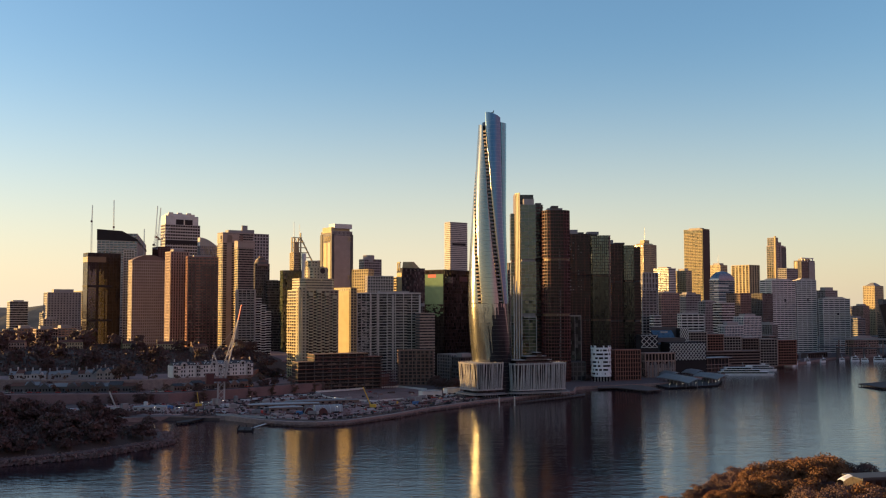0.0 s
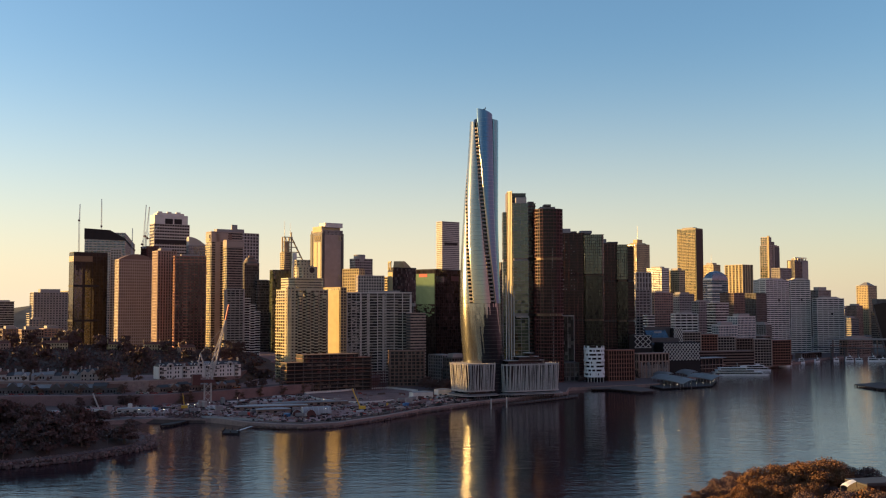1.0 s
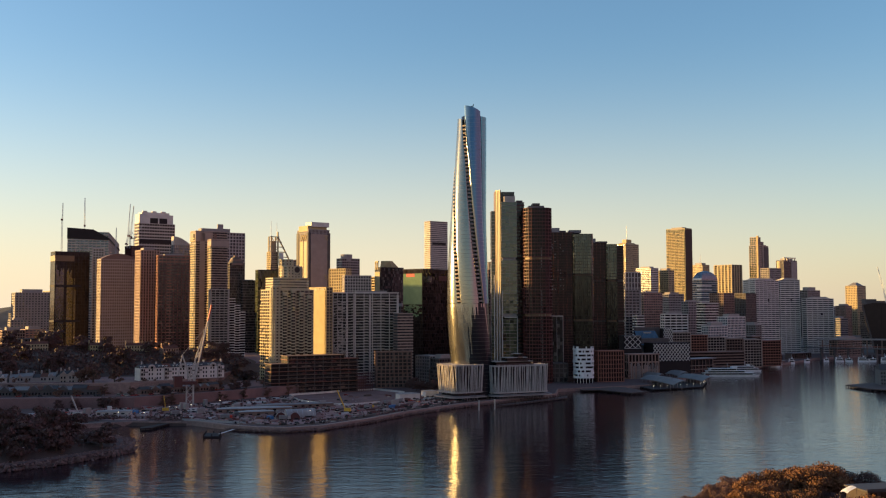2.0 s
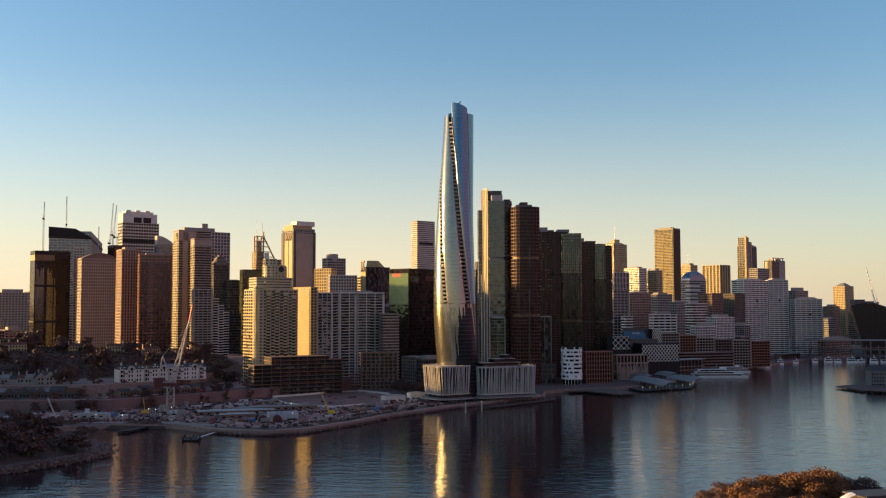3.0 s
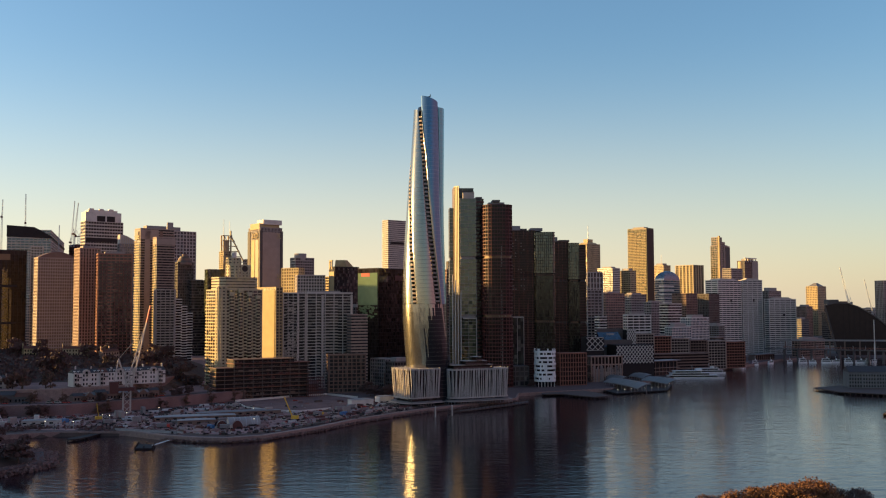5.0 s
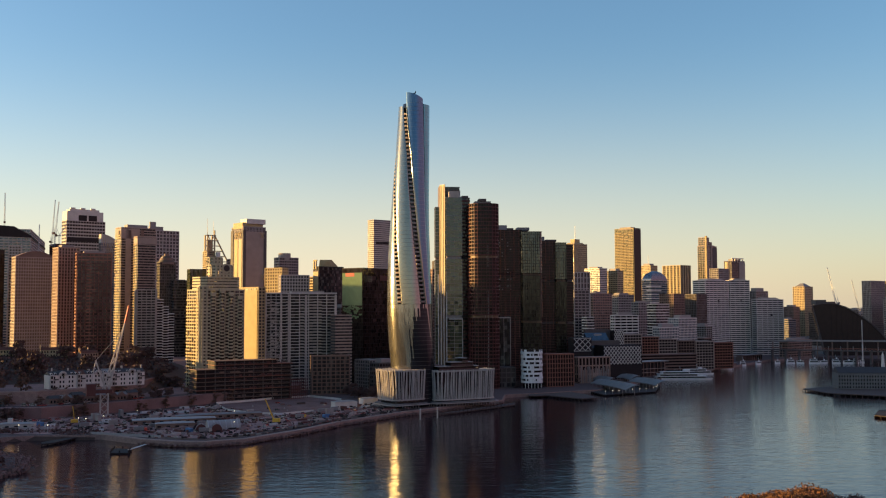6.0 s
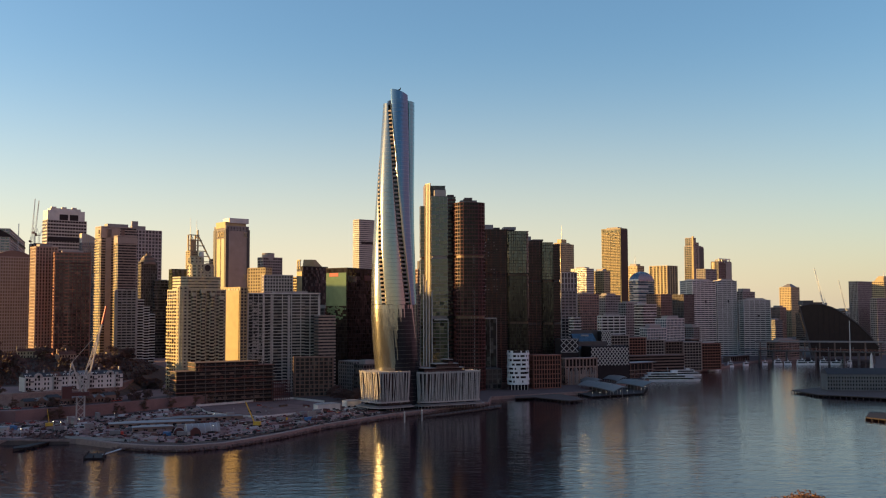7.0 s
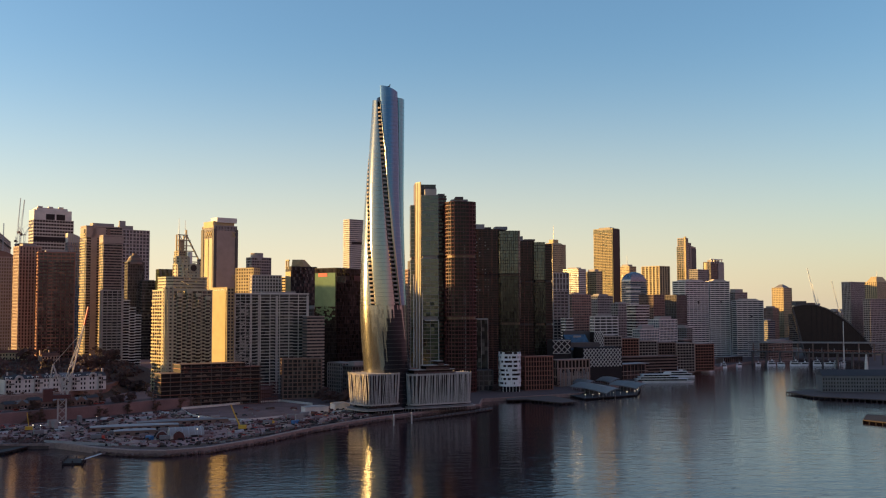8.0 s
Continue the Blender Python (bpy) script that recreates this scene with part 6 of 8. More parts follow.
for (ax, ay), (bx, by) in zip(STEP2[1:6], STEP2[2:7]):
    bm = bmesh.new()
    beam(bm, (ax, ay - 0.3, 16.2), (bx, by - 0.3, 16.2), 0.9, 9.4)
    part("wall", bm, M["stone"], wall_run)
    bm = bmesh.new()
    beam(bm, (ax, ay - 0.6, 21.2), (bx, by - 0.6, 21.2), 1.0, 0.9)
    part("coping", bm, M["paving"], wall_run)

# open concrete frame of unfinished floors
fr = site("building_frame", "unfinished building of dark open concrete floors", "building", -127.4, 985.0, 27, 3.0)
FH = 3.62
fs = random.Random(31)
for k in range(11):
    bm = bmesh.new()
    box(bm, -16 + (k > 8) * 16, 0, FH * k, 74 - (k > 9) * 14, 22, FH * k + 0.42)
    part("floor_slab", bm, M["brown" if k % 3 else "redbrown"], fr)
    if k < 10:
        bm = bmesh.new()
        for i in range(-1 if k < 8 else 0, 9):
            for j in range(3):
                box(bm, 1 + 8.9 * i, 1 + 9.6 * j, FH * k + 0.45, 1.7 + 8.9 * i, 1.7 + 9.6 * j, FH * k + FH + 0.05)
        tagged(part("column", bm, M["darkgrey"], fr), kind="stuff")
        # black box in each open floor stands for the shade inside
        bm = bmesh.new()
        box(bm, -15 + (k > 7) * 16, 3.2, FH * k + 0.4, 73.5 - (k > 8) * 14, 21.5, FH * k + FH + 0.05)
        part("inner_wall", bm, M["black"], fr, "black fill standing for the unlit interior")
        bm = bmesh.new()
        beam(bm, (0, 0.2, FH * k + 1.6), (72, 0.2, FH * k + 1.6), 0.1)
        part("edge_rail", bm, M["grey"], fr)
        bm = bmesh.new()
        for i in range(9):
            a = fs.uniform(0, 66)
            box(bm, a, 0.4 + fs.random(), FH * k + 0.5, a + fs.uniform(0.5, 5), 2.4, FH * k + fs.uniform(0.9, 2.6))
        tagged(part("formwork", bm, M[fs.choice(("brown", "timber", "rust", "plum"))], fr, "stacked formwork and props on the open floor"), kind="stuff")
fr2 = site("building_frame", "red scaffolded lift frame on the building site", "scaffold", -62.1, 1012.0, 30, 3.0)
bm = bmesh.new()
for i in range(5):
    for j in range(2):
        beam(bm, (4 * i, 4 * j, 0), (4 * i, 4 * j, 19), 0.35)
    for k in range(7):
        beam(bm, (4 * i, 0, 3 * k), (4 * i, 4, 3 * k), 0.2)
for k in range(7):
    beam(bm, (0, 0, 3 * k), (16, 0, 3 * k), 0.3)
    beam(bm, (0, 4, 3 * k), (16, 4, 3 * k), 0.3)
tagged(part("scaffold_tube", bm, M["rust"], fr2), kind="stuff")
block(fr2, "deck", 0, 0.2, 12, 16, 3.8, 12.3, "timber")

# ---- tower cranes ----


def crane(x, y, z, mast_h, jib, up, turn, t=1.8, mat="steel", deck="rust", label="lattice tower crane with a raised jib", tip=0.0):
    root = site("tower_crane", label, "crane", x, y, turn, z)
    bm = bmesh.new()
    n = max(3, int(mast_h / (t * 1.3)))
    for sx, sy in ((-1, -1), (1, -1), (1, 1), (-1, 1)):
        beam(bm, (sx * t / 2, sy * t / 2, 0), (sx * t / 2, sy * t / 2, mast_h), t * 0.13)
    for k in range(n):
        z0, z1 = mast_h * k / n, mast_h * (k + 1) / n
        for a, b in (((-1, -1), (1, -1)), ((1, -1), (1, 1)), ((1, 1), (-1, 1)), ((-1, 1), (-1, -1))):
            beam(bm, (a[0] * t / 2, a[1] * t / 2, z0), (b[0] * t / 2, b[1] * t / 2, z1), t * 0.09)
    part("mast", bm, M["black" if deck == "red" else mat], root)
    bm = bmesh.new()
    box(bm, -t * 2.2, -t * 0.7, mast_h, t * 1.0, t * 0.7, mast_h + t * 0.5)
    box(bm, -t * 2.4, -t * 0.8, mast_h - t * 0.3, -t * 1.2, t * 0.8, mast_h + t * 1.3)
    part("machine_deck", bm, M[deck], root)
    bm = bmesh.new()
    e = radians(up)
    ux, uz = math.cos(e), math.sin(e)
    w = t * 0.5
    foot = Vector((t * 0.6, 0, mast_h + t * 0.4))
    side, lift, run = Vector((0, w, 0)), Vector((-uz, 0, ux)) * w * 1.7, Vector((ux, 0, uz))
    n = max(5, int(jib / (w * 3)))
    for s in (-1, 1):
        beam(bm, foot + side * s, foot + side * s * 0.6 + run * jib, w * 0.3)
    beam(bm, foot + lift, foot + run * jib, w * 0.3)
    for k in range(n):
        f0, f1 = jib * k / n, jib * (k + 1) / n
        for s in (-1, 1):
            beam(bm, foot + side * s * (1 - 0.4 * k / n) + run * f0, foot + lift * (1 - (k + 1) / n) + run * f1, w * 0.18)
            beam(bm, foot + lift * (1 - k / n) + run * f0, foot + side * s * (1 - 0.4 * (k + 1) / n) + run * f1, w * 0.18)
    part("jib", bm, M[mat], root)
    if tip:
        bm = bmesh.new()
        head = foot + run * jib
        for s in (-1, 1):
            for k in range(4):
                beam(bm, head + side * s * (0.6 - 0.12 * k) + run * tip * k / 4, head + side * s * (0.48 - 0.12 * k) + run * tip * (k + 1) / 4, w * 0.36)
                beam(bm, head + side * s * (0.6 - 0.12 * k) + run * tip * k / 4, head - side * s * (0.48 - 0.12 * k) + run * tip * (k + 1) / 4, w * 0.2)
        part("jib_head", bm, M["red"], root, "red tapered end of the jib")
    bm = bmesh.new()
    top = Vector((-t * 1.2, 0, mast_h + t * 4.5))
    beam(bm, (t * 0.3, 0, mast_h), top, w * 0.4)
    beam(bm, (-t * 2, 0, mast_h), top, w * 0.3)
    beam(bm, top, foot + run * jib * 0.9, w * 0.12)
    part("a_frame", bm, M[mat], root)
    return root


crane(-196.9, 888.0, 3.0, 17.5, 53, 78, 20, 5.6, "white", "rust", "tower crane with a pale lattice jib raised steeply", 14.0)
crane(-580.4, 1640.0, 3, 225, 28, 84, 100, 1.8)
crane(-530.8, 1600.0, 211, 4, 46, 80, 110, 1.8)
crane(-493.9, 1640.0, 3, 167, 46, 86, 100, 1.8)
crane(-488.8, 1700.0, 186, 20, 52, 82, 70, 2.2)
crane(-490.7, 1690.0, 186, 6, 68, 84, 75, 1.8)
crane(-479.2, 1690.0, 190, 12, 26, 62, 20, 2.4, "steel", "rust")
crane(827.3, 1790.0, 60, 32, 66, 76, 118, 2.4, "steel", "grey")
crane(874.6, 1800.0, 70, 6, 60, 76, 115, 2.2, "steel", "grey")

# ---- the building site ----
bm = bmesh.new()
YARD = [(-123.5, 971.0), (-106.9, 916.5), (-82.8, 887.8), (-60.0, 877.0), (-35.5, 899.7), (-9.8, 938.3), (5.9, 977.1), (-16.3, 995.9), (-46.1, 1033.8), (-68.6, 1024.7), (-95.6, 994.1)]
prism(bm, YARD, 2.9, 3.25)
bmesh.ops.recalc_face_normals(bm, faces=bm.faces[:])
tagged(mesh_of("dirt_yard", bm, M["earth"]), "levelled bare earth yard", "ground", kind="structure")
bm = bmesh.new()
SITE = [(-300, 800), (-250, 780), (-205, 772), (-160, 770), (-130, 744), (-92, 732), (-66, 748), (-30, 800), (10, 860), (60, 925), (20, 960), (-60, 985), (-130, 960), (-180, 900), (-235, 862), (-300, 850)]
prism(bm, SITE, 2.9, 3.12)
bmesh.ops.recalc_face_normals(bm, faces=bm.faces[:])
tagged(mesh_of("site_ground", bm, M["site"]), "muddy grey brown ground of the building site", "ground", kind="structure")


def hoarding(label, pts, h=2.4, mat="roof_white"):
    root = site("hoarding", label, "fence", 0, 0, 0)
    for (ax, ay), (bx, by) in zip(pts, pts[1:]):
        length = math.hypot(bx - ax, by - ay)
        n = max(1, round(length / 6))
        for k in range(n):
            f0, f1 = k / n, (k + 0.97) / n
            bm = bmesh.new()
            beam(bm, (ax + (bx - ax) * f0, ay + (by - ay) * f0, 3.1 + h / 2), (ax + (bx - ax) * f1, ay + (by - ay) * f1, 3.1 + h / 2), 0.22, h)
            part("panel", bm, M[mat], root)
    return root


hoarding("white panel hoarding curving round the earth yard", YARD[7:] + YARD[:1], 2.0, "white_bright")
hoarding("low white barrier along the front of the yard", YARD[0:5], 1.5, "white_bright")
hoarding("pale site fence along the quay", [(-174.2, 768.1), (-148.8, 755.8), (-123.4, 743.9)], 1.6)


def container(mat, stacked_two=False):
    root = new("container")
    tagged(root, "steel site container on the muddy ground", "container", "containers on the building site")
    for k in range(2 if stacked_two else 1):
        bm = bmesh.new()
        box(bm, -3, -1.2, 2.62 * k, 3, 1.2, 2.58 + 2.62 * k)
        bmesh.ops.bevel(bm, geom=bm.edges[:], offset=0.08, segments=1, affect="EDGES")
        part("shell", bm, M[mat], root)
        bm = bmesh.new()
        for i in range(14):
            box(bm, -2.9 + 0.43 * i, -1.26, 2.62 * k + 0.15, -2.7 + 0.43 * i, 1.26, 2.45 + 2.62 * k)
        part("rib", bm, M[mat], root)
    bm = bmesh.new()
    box(bm, 3.0, -1.1, 0.1, 3.06, 1.1, 2.4)
    part("door", bm, M["grey"], root)
    return root


def car(mat, label, length=4.4, high=1.45, van=False):
    root = new("van" if van else "car")
    tagged(root, label, "vehicle", "parked vehicles")
    bm = bmesh.new()
    box(bm, -length / 2, -0.88, 0.35, length / 2, 0.88, 0.85 if not van else 1.2)
    bmesh.ops.bevel(bm, geom=bm.edges[:], offset=0.12, segments=2, affect="EDGES")
    part("body", bm, M[mat], root)
    bm = bmesh.new()
    prism(bm, [(-length * 0.42, -0.82), (length * 0.28, -0.82), (length * 0.28, 0.82), (-length * 0.42, 0.82)], 0.8, high, top=[(-length * 0.36, -0.68), (length * 0.12, -0.68), (length * 0.12, 0.68), (-length * 0.36, 0.68)])
    cabin = part("cabin", bm, M["glass"], root)
    bm = bmesh.new()
    box(bm, -length * 0.35, -0.66, high, length * 0.11, 0.66, high + 0.05)
    part("roof", bm, M[mat], cabin)
    for sx in (-0.31, 0.31):
        for sy in (-0.82, 0.82):
            bm = bmesh.new()
            bmesh.ops.create_cone(bm, cap_ends=True, segments=12, radius1=0.34, radius2=0.34, depth=0.24, matrix=pose(sx * length, sy, 0.34, 90, 0, 0))
            part("wheel", bm, M["black"], root)
    return root


def lorry(mat):
    root = new("lorry")
    tagged(root, "site lorry with a pale box body", "vehicle", "parked vehicles")
    for name, dims_, m in (("cab", (2.4, -1.15, 0.6, 4.2, 1.15, 2.9), mat), ("load_box", (-4.2, -1.2, 1.0, 2.2, 1.2, 3.5), "roof_grey"), ("chassis", (-4.2, -0.9, 0.5, 4.0, 0.9, 1.0), "black")):
        bm = bmesh.new()
        box(bm, *dims_)
        bmesh.ops.bevel(bm, geom=bm.edges[:], offset=0.1, segments=1, affect="EDGES")
        part(name, bm, M[m], root)
    for sx in (-3.2, -2.1, 3.2):
        for sy in (-1.0, 1.0):
            bm = bmesh.new()
            bmesh.ops.create_cone(bm, cap_ends=True, segments=12, radius1=0.5, radius2=0.5, depth=0.35, matrix=pose(sx, sy, 0.5, 90, 0, 0))
            part("wheel", bm, M["black"], root)
    return root


def stack(mat, label, kind):
    """A pile of site material: bundled beams or heaped spoil."""
    root = new(kind)
    tagged(root, label, "material", "stacked site material")
    if kind == "beam_stack":
        for j in range(3):
            for i in range(5 - j):
                bm = bmesh.new()
                box(bm, -4, -1.5 + 0.62 * i + 0.3 * j, 0.5 * j, 4, -1.0 + 0.62 * i + 0.3 * j, 0.45 + 0.5 * j)
                part("beam", bm, M[mat], root)
    else:
        bm = bmesh.new()
        bmesh.ops.create_icosphere(bm, subdivisions=3, radius=1)
        for v in bm.verts:
            v.co = Vector((v.co.x * 4.2, v.co.y * 3.2, max(-0.2, v.co.z * 1.9))) * (1 + 0.2 * noise.noise(v.co * 2.3))
        part("spoil", bm, M[mat], root)
    return root


KIT = [container("rust"), container("roof_grey"), container("blue"), container("grey", True), container("roof_grey", True), container("rust"), car("white", "white car parked near the site"), car("darkgrey", "dark grey car parked near the site"),
       car("red", "red car parked near the site"), car("white", "white van parked near the site", 5.2, 2.1, True), lorry("white"), lorry("red"), lorry("yellow"), stack("steel", "stacked pale steel beams on mud", "beam_stack"), stack("rust", "stacked rusty beams on mud", "beam_stack"),
       stack("earth", "heap of brown spoil", "spoil_heap"), stack("paving", "heap of pale rubble", "spoil_heap"), stack("timber", "stacked weathered timber formwork boards", "beam_stack")]
used = set()


def put(ob, x, y, z, yaw):
    m = pose(x, y, z, 0, 0, yaw)
    if ob.name in used:
        return copy_thing(ob, m)
    used.add(ob.name)
    ob.matrix_basis = m
    return ob


rnd = random.Random(12)
count = 0
while count < 290:
    x, y = rnd.uniform(-300, 60), rnd.uniform(735, 985)
    yard = inside(YARD, x, y)
    if inside(SITE, x, y) and inside(SITE, x + 8, y - 14) and (not yard or rnd.random() < 0.03):
        put(rnd.choice(KIT if rnd.random() < 0.16 else KIT[6:10] + KIT[13:]), x, y, 3.24 if yard else 3.1, rnd.choice((35, 125, 20, 60)) + rnd.uniform(-12, 12))
        count += 1
for i, ob in enumerate(KIT):
    if ob.name not in used:
        put(ob, -150 + 9 * i, 800 + 4 * i, 3.1, 35)
for k in range(44):
    if rnd.random() < 0.8:
        seg = rnd.choice(((-500, 818, -404, 869), (-400, 870, -240, 880), (-240, 880, -190, 926), (-190, 926, -116, 1016)))
        g = rnd.random()
        put(rnd.choice(KIT[6:10]), seg[0] + (seg[2] - seg[0]) * g, seg[1] + (seg[3] - seg[1]) * g, 11.62, math.degrees(math.atan2(seg[3] - seg[1], seg[2] - seg[0])))


def tent(x, y, yaw, length, width, high, label, mat="roof_white"):
    """A half round sheet tent."""
    root = site("site_tent", label, "tent", x, y, yaw, 3.1)
    bm = bmesh.new()
    arc = [(width / 2 * math.cos(math.pi * k / 14), high * math.sin(math.pi * k / 14)) for k in range(15)]
    lo, hi = [bm.verts.new((0, a, z)) for a, z in arc], [bm.verts.new((length, a, z)) for a, z in arc]
    for k in range(14):
        bm.faces.new((lo[k], hi[k], hi[k + 1], lo[k + 1]))
    bm.faces.new(lo)
    bm.faces.new(hi[::-1])
    bmesh.ops.recalc_face_normals(bm, faces=bm.faces[:])
    part("cover", bm, M[mat], root)
    for k in range(int(length / 4) + 1):
        bm = bmesh.new()
        ring = []
        for a, z in arc:
            x = min(k * 4, length)
            ring.append([bm.verts.new(q) for q in ((x - 0.1, a * 1.02, z * 1.02), (x + 0.1, a * 1.02, z * 1.02), (x + 0.1, a * 0.99, z * 0.99), (x - 0.1, a * 0.99, z * 0.99))])
        for r0, r1 in zip(ring, ring[1:]):
            for i in range(4):
                bm.faces.new((r0[i], r0[(i + 1) % 4], r1[(i + 1) % 4], r1[i]))
        part("hoop", bm, M["steel"], root)
    return root


def shed(x, y, yaw, length, width, high, label, roof="roof_white", wall="brown"):
    root = site("site_shed", label, "shed", x, y, yaw, 3.1)
    block(root, "wall", 0, 0, 0, length, width, high, wall)
    hip(root, "roof", -0.4, -0.4, length + 0.4, width + 0.4, high, high + 0.8, roof, 0.5)
    for k in range(int(length / 6)):
        pane(root, "window", "glass", 0.9 + 6 * k, -0.06, 0.9, 3.4 + 6 * k, 0.1, 2.0)
    return root


tent(-101.4, 787.4, 20, 22, 11, 6.0, "white half round tent on the site")
tent(-102.7, 770.9, 100, 7, 8, 5.5, "brown rusty dome beside the white tent", "rust")
tent(-92.3, 770.7, 100, 7, 8, 5.5, "brown rusty dome beside the white tent", "rust")
shed(-136.8, 792.2, 16, 26, 8, 3.4, "long pale blue roofed site shed")
shed(-159.0, 819.1, 14, 58, 11, 3.0, "long low pale roofed site shed")
shed(-133.4, 846.9, 18, 64, 9, 3.0, "long low blue grey roofed site shed", "roof_grey")
shed(-18.9, 918.9, 26, 20, 9, 5.5, "white two storey site office", "roof_white", "white_bright")
shed(4.0, 942.1, 30, 14, 8, 6.0, "white site office beside the podium", "roof_white", "white_bright")
barge = shed(-248.6, 802.9, 6, 26, 7, 3.2, "white boxed machinery on the quay", "roof_white", "white")
block(barge, "tank", 8, 2, 3.6, 11, 5, 7.0, "white_bright", "white upright tank")
ex = site("crawler_crane", "yellow crawler crane with a raised boom", "crane", -57.3, 817.2, 168, 3.1)
block(ex, "track", -3, -2.2, 0, 3, -1.2, 1.2, "black")
block(ex, "track", -3, 1.2, 0, 3, 2.2, 1.2, "black")
block(ex, "cab", -2.6, -1.6, 1.3, 2.4, 1.6, 3.8, "yellow")
bm = bmesh.new()
for s in (-0.7, 0.7):
    beam(bm, (1.6, s, 2.4), (8.4, s * 0.5, 17.5), 0.5)
for k in range(9):
    beam(bm, (1.6 + 0.75 * k, -0.6, 2.4 + 1.66 * k), (2.2 + 0.75 * k, 0.6, 3.6 + 1.66 * k), 0.3)
part("boom", bm, M["yellow"], ex)
ex2 = site("mobile_crane", "white mobile crane with a leaning jib on the quay", "crane", -263.7, 807.6, 168, 3.1)
block(ex2, "body", -3, -1.4, 0.4, 4, 1.4, 2.6, "white")
bm = bmesh.new()
beam(bm, (0, 0, 2.4), (6.0, 0, 15.0), 0.9)
part("jib", bm, M["white"], ex2)
ex3 = site("crawler_crane", "yellow drilling rig on the site", "crane", -202.1, 829.1, 20, 3.1)
block(ex3, "cab", -2.6, -1.6, 0.4, 2.4, 1.6, 3.4, "yellow")
bm = bmesh.new()
for s in (-0.6, 0.6):
    beam(bm, (0, s, 2), (-1.5, s, 13), 0.4)
for k in range(6):
    beam(bm, (-0.3 * k, -0.6, 2 + 1.8 * k), (-0.3 * k, 0.6, 3.5 + 1.8 * k), 0.25)
part("drill_mast", bm, M["yellow"], ex3)

# loose rubble, boards and sheeting strewn over the site
for mat, n, seed, label in (("black", 700, 1, "dark scraps and machinery strewn over the building site"), ("grey", 260, 2, "pale scraps, bags and pipes strewn over the building site"), ("rust", 420, 3, "rusty steel scraps strewn over the building site"), ("earth", 420, 4, "clods and small spoil heaps on the building site")):
    rs = random.Random(seed)
    bm = bmesh.new()
    made = 0
    while made < n:
        x, y = rs.uniform(-300, 60), rs.uniform(735, 985)
        if not inside(SITE, x, y) or (inside(YARD, x, y) and rs.random() < 0.93):
            continue
        made += 1
        a, w, l, hgt = rs.uniform(0, 3.14), rs.uniform(0.2, 0.9), rs.choice((0.8, 1.5, 3.0, 5.0)) * rs.uniform(0.6, 1.3), rs.uniform(0.2, 1.6)
        ca, sa = math.cos(a), math.sin(a)
        q = [(x + ca * u - sa * v, y + sa * u + ca * v) for u, v in ((-l / 2, -w), (l / 2, -w), (l / 2, w), (-l / 2, w))]
        z = 3.1 if not inside(YARD, x, y) else 3.24
        prism(bm, q, z, z + hgt, top=[(x + (p - x) * 0.7, y + (r - y) * 0.7) for p, r in q])
    tagged(mesh_of("rubble", bm, M[mat]), label, "rubble", kind="stuff")

# site floodlights that are already lit
glow = bpy.data.materials.new("lit_lamp_glass")
glow.use_nodes = True
gb = glow.node_tree.nodes["Principled BSDF"]
gb.inputs["Base Color"].default_value = (0.9, 0.8, 0.6, 1)
gb.inputs["Emission Color"].default_value = (1.0, 0.78, 0.5, 1)
gb.inputs["Emission Strength"].default_value = 4.0
M["glow"] = glow


def floodlight(x, y, z, high):
    root = site("floodlight", "lit work lamp on a slim post", "lamp", x, y, 0, z, "lit lamps along the shore")
    pane(root, "post", "steel", -0.1, -0.1, 0, 0.1, 0.1, high)
    pane(root, "lamp_head", "glow", -0.2, -0.4, high - 0.1, 0.2, -0.05, high + 0.25)


for x, y in ((238, 1052), (246, 1056), (254, 1061), (262, 1066), (270, 1070), (278, 1074), (286, 1079), (297, 1090), (303, 1102), (310, 1122)):
    floodlight(x, y, 1.6, 3.0)
rs = random.Random(41)
for x, y in ((-197.9, 823.8), (-191.6, 819.5), (-183.9, 837.2), (-168.6, 875.6), (-251.9, 889.1), (-225.1, 782.3), (-205.5, 780.2), (-93.3, 863.0), (-83.1, 786.8)):
    floodlight(x, y, 3.1, 4.9)

# reddish bare street trees beside the frame
ax, ay = -170.6, 925.0
bx, by = -127.8, 905.0
for k in range(16):
    f = rs.random()
    x, y = ax + (bx - ax) * f + rs.uniform(-4, 4), ay + (by - ay) * f + rs.uniform(0, 60)
    if not inside(STEP, x, y):
        continue
    plant(STREET if k % 3 else WOOD, rs, x, y, 20.5 if inside(STEP2, x, y) else 11.5 if inside(STEP, x, y) else 3.0, "street trees", 0.9, 1.3)
# dark trees and bushes at the foot of the cut wall and along its top
for x0, y0, x1, y1, z, n, kinds, low, high in ((-402, 852, -240, 862, 3.0, 9, WOOD, 0.5, 0.85), (-236, 864, -150, 950, 3.0, 8, STREET, 0.6, 1.0), (-240, 876, -150, 960, 11.5, 7, WOOD, 0.4, 0.7), (-300, 905, -255, 912, 20.5, 6, STREET, 1.3, 1.8),
                                               (-400, 898, -300, 892, 11.5, 6, WOOD, 0.5, 0.75), (-170, 955, -120, 1030, 20.5, 8, STREET, 0.9, 1.5), (-250, 905, -180, 952, 20.5, 9, STREET, 0.4, 0.7), (-160, 942, -110, 1000, 3.0, 6, STREET, 0.7, 1.1)):
    for k in range(n):
        f = rs.random()
        x, y = x0 + (x1 - x0) * f + rs.uniform(-3, 3), y0 + (y1 - y0) * f + rs.uniform(-3, 3)
        top = 20.5 if inside(STEP2, x, y) else 11.5 if inside(STEP, x, y) else 3.0
        if top == z:
            plant(kinds, rs, x, y, z, "street trees", low, high)
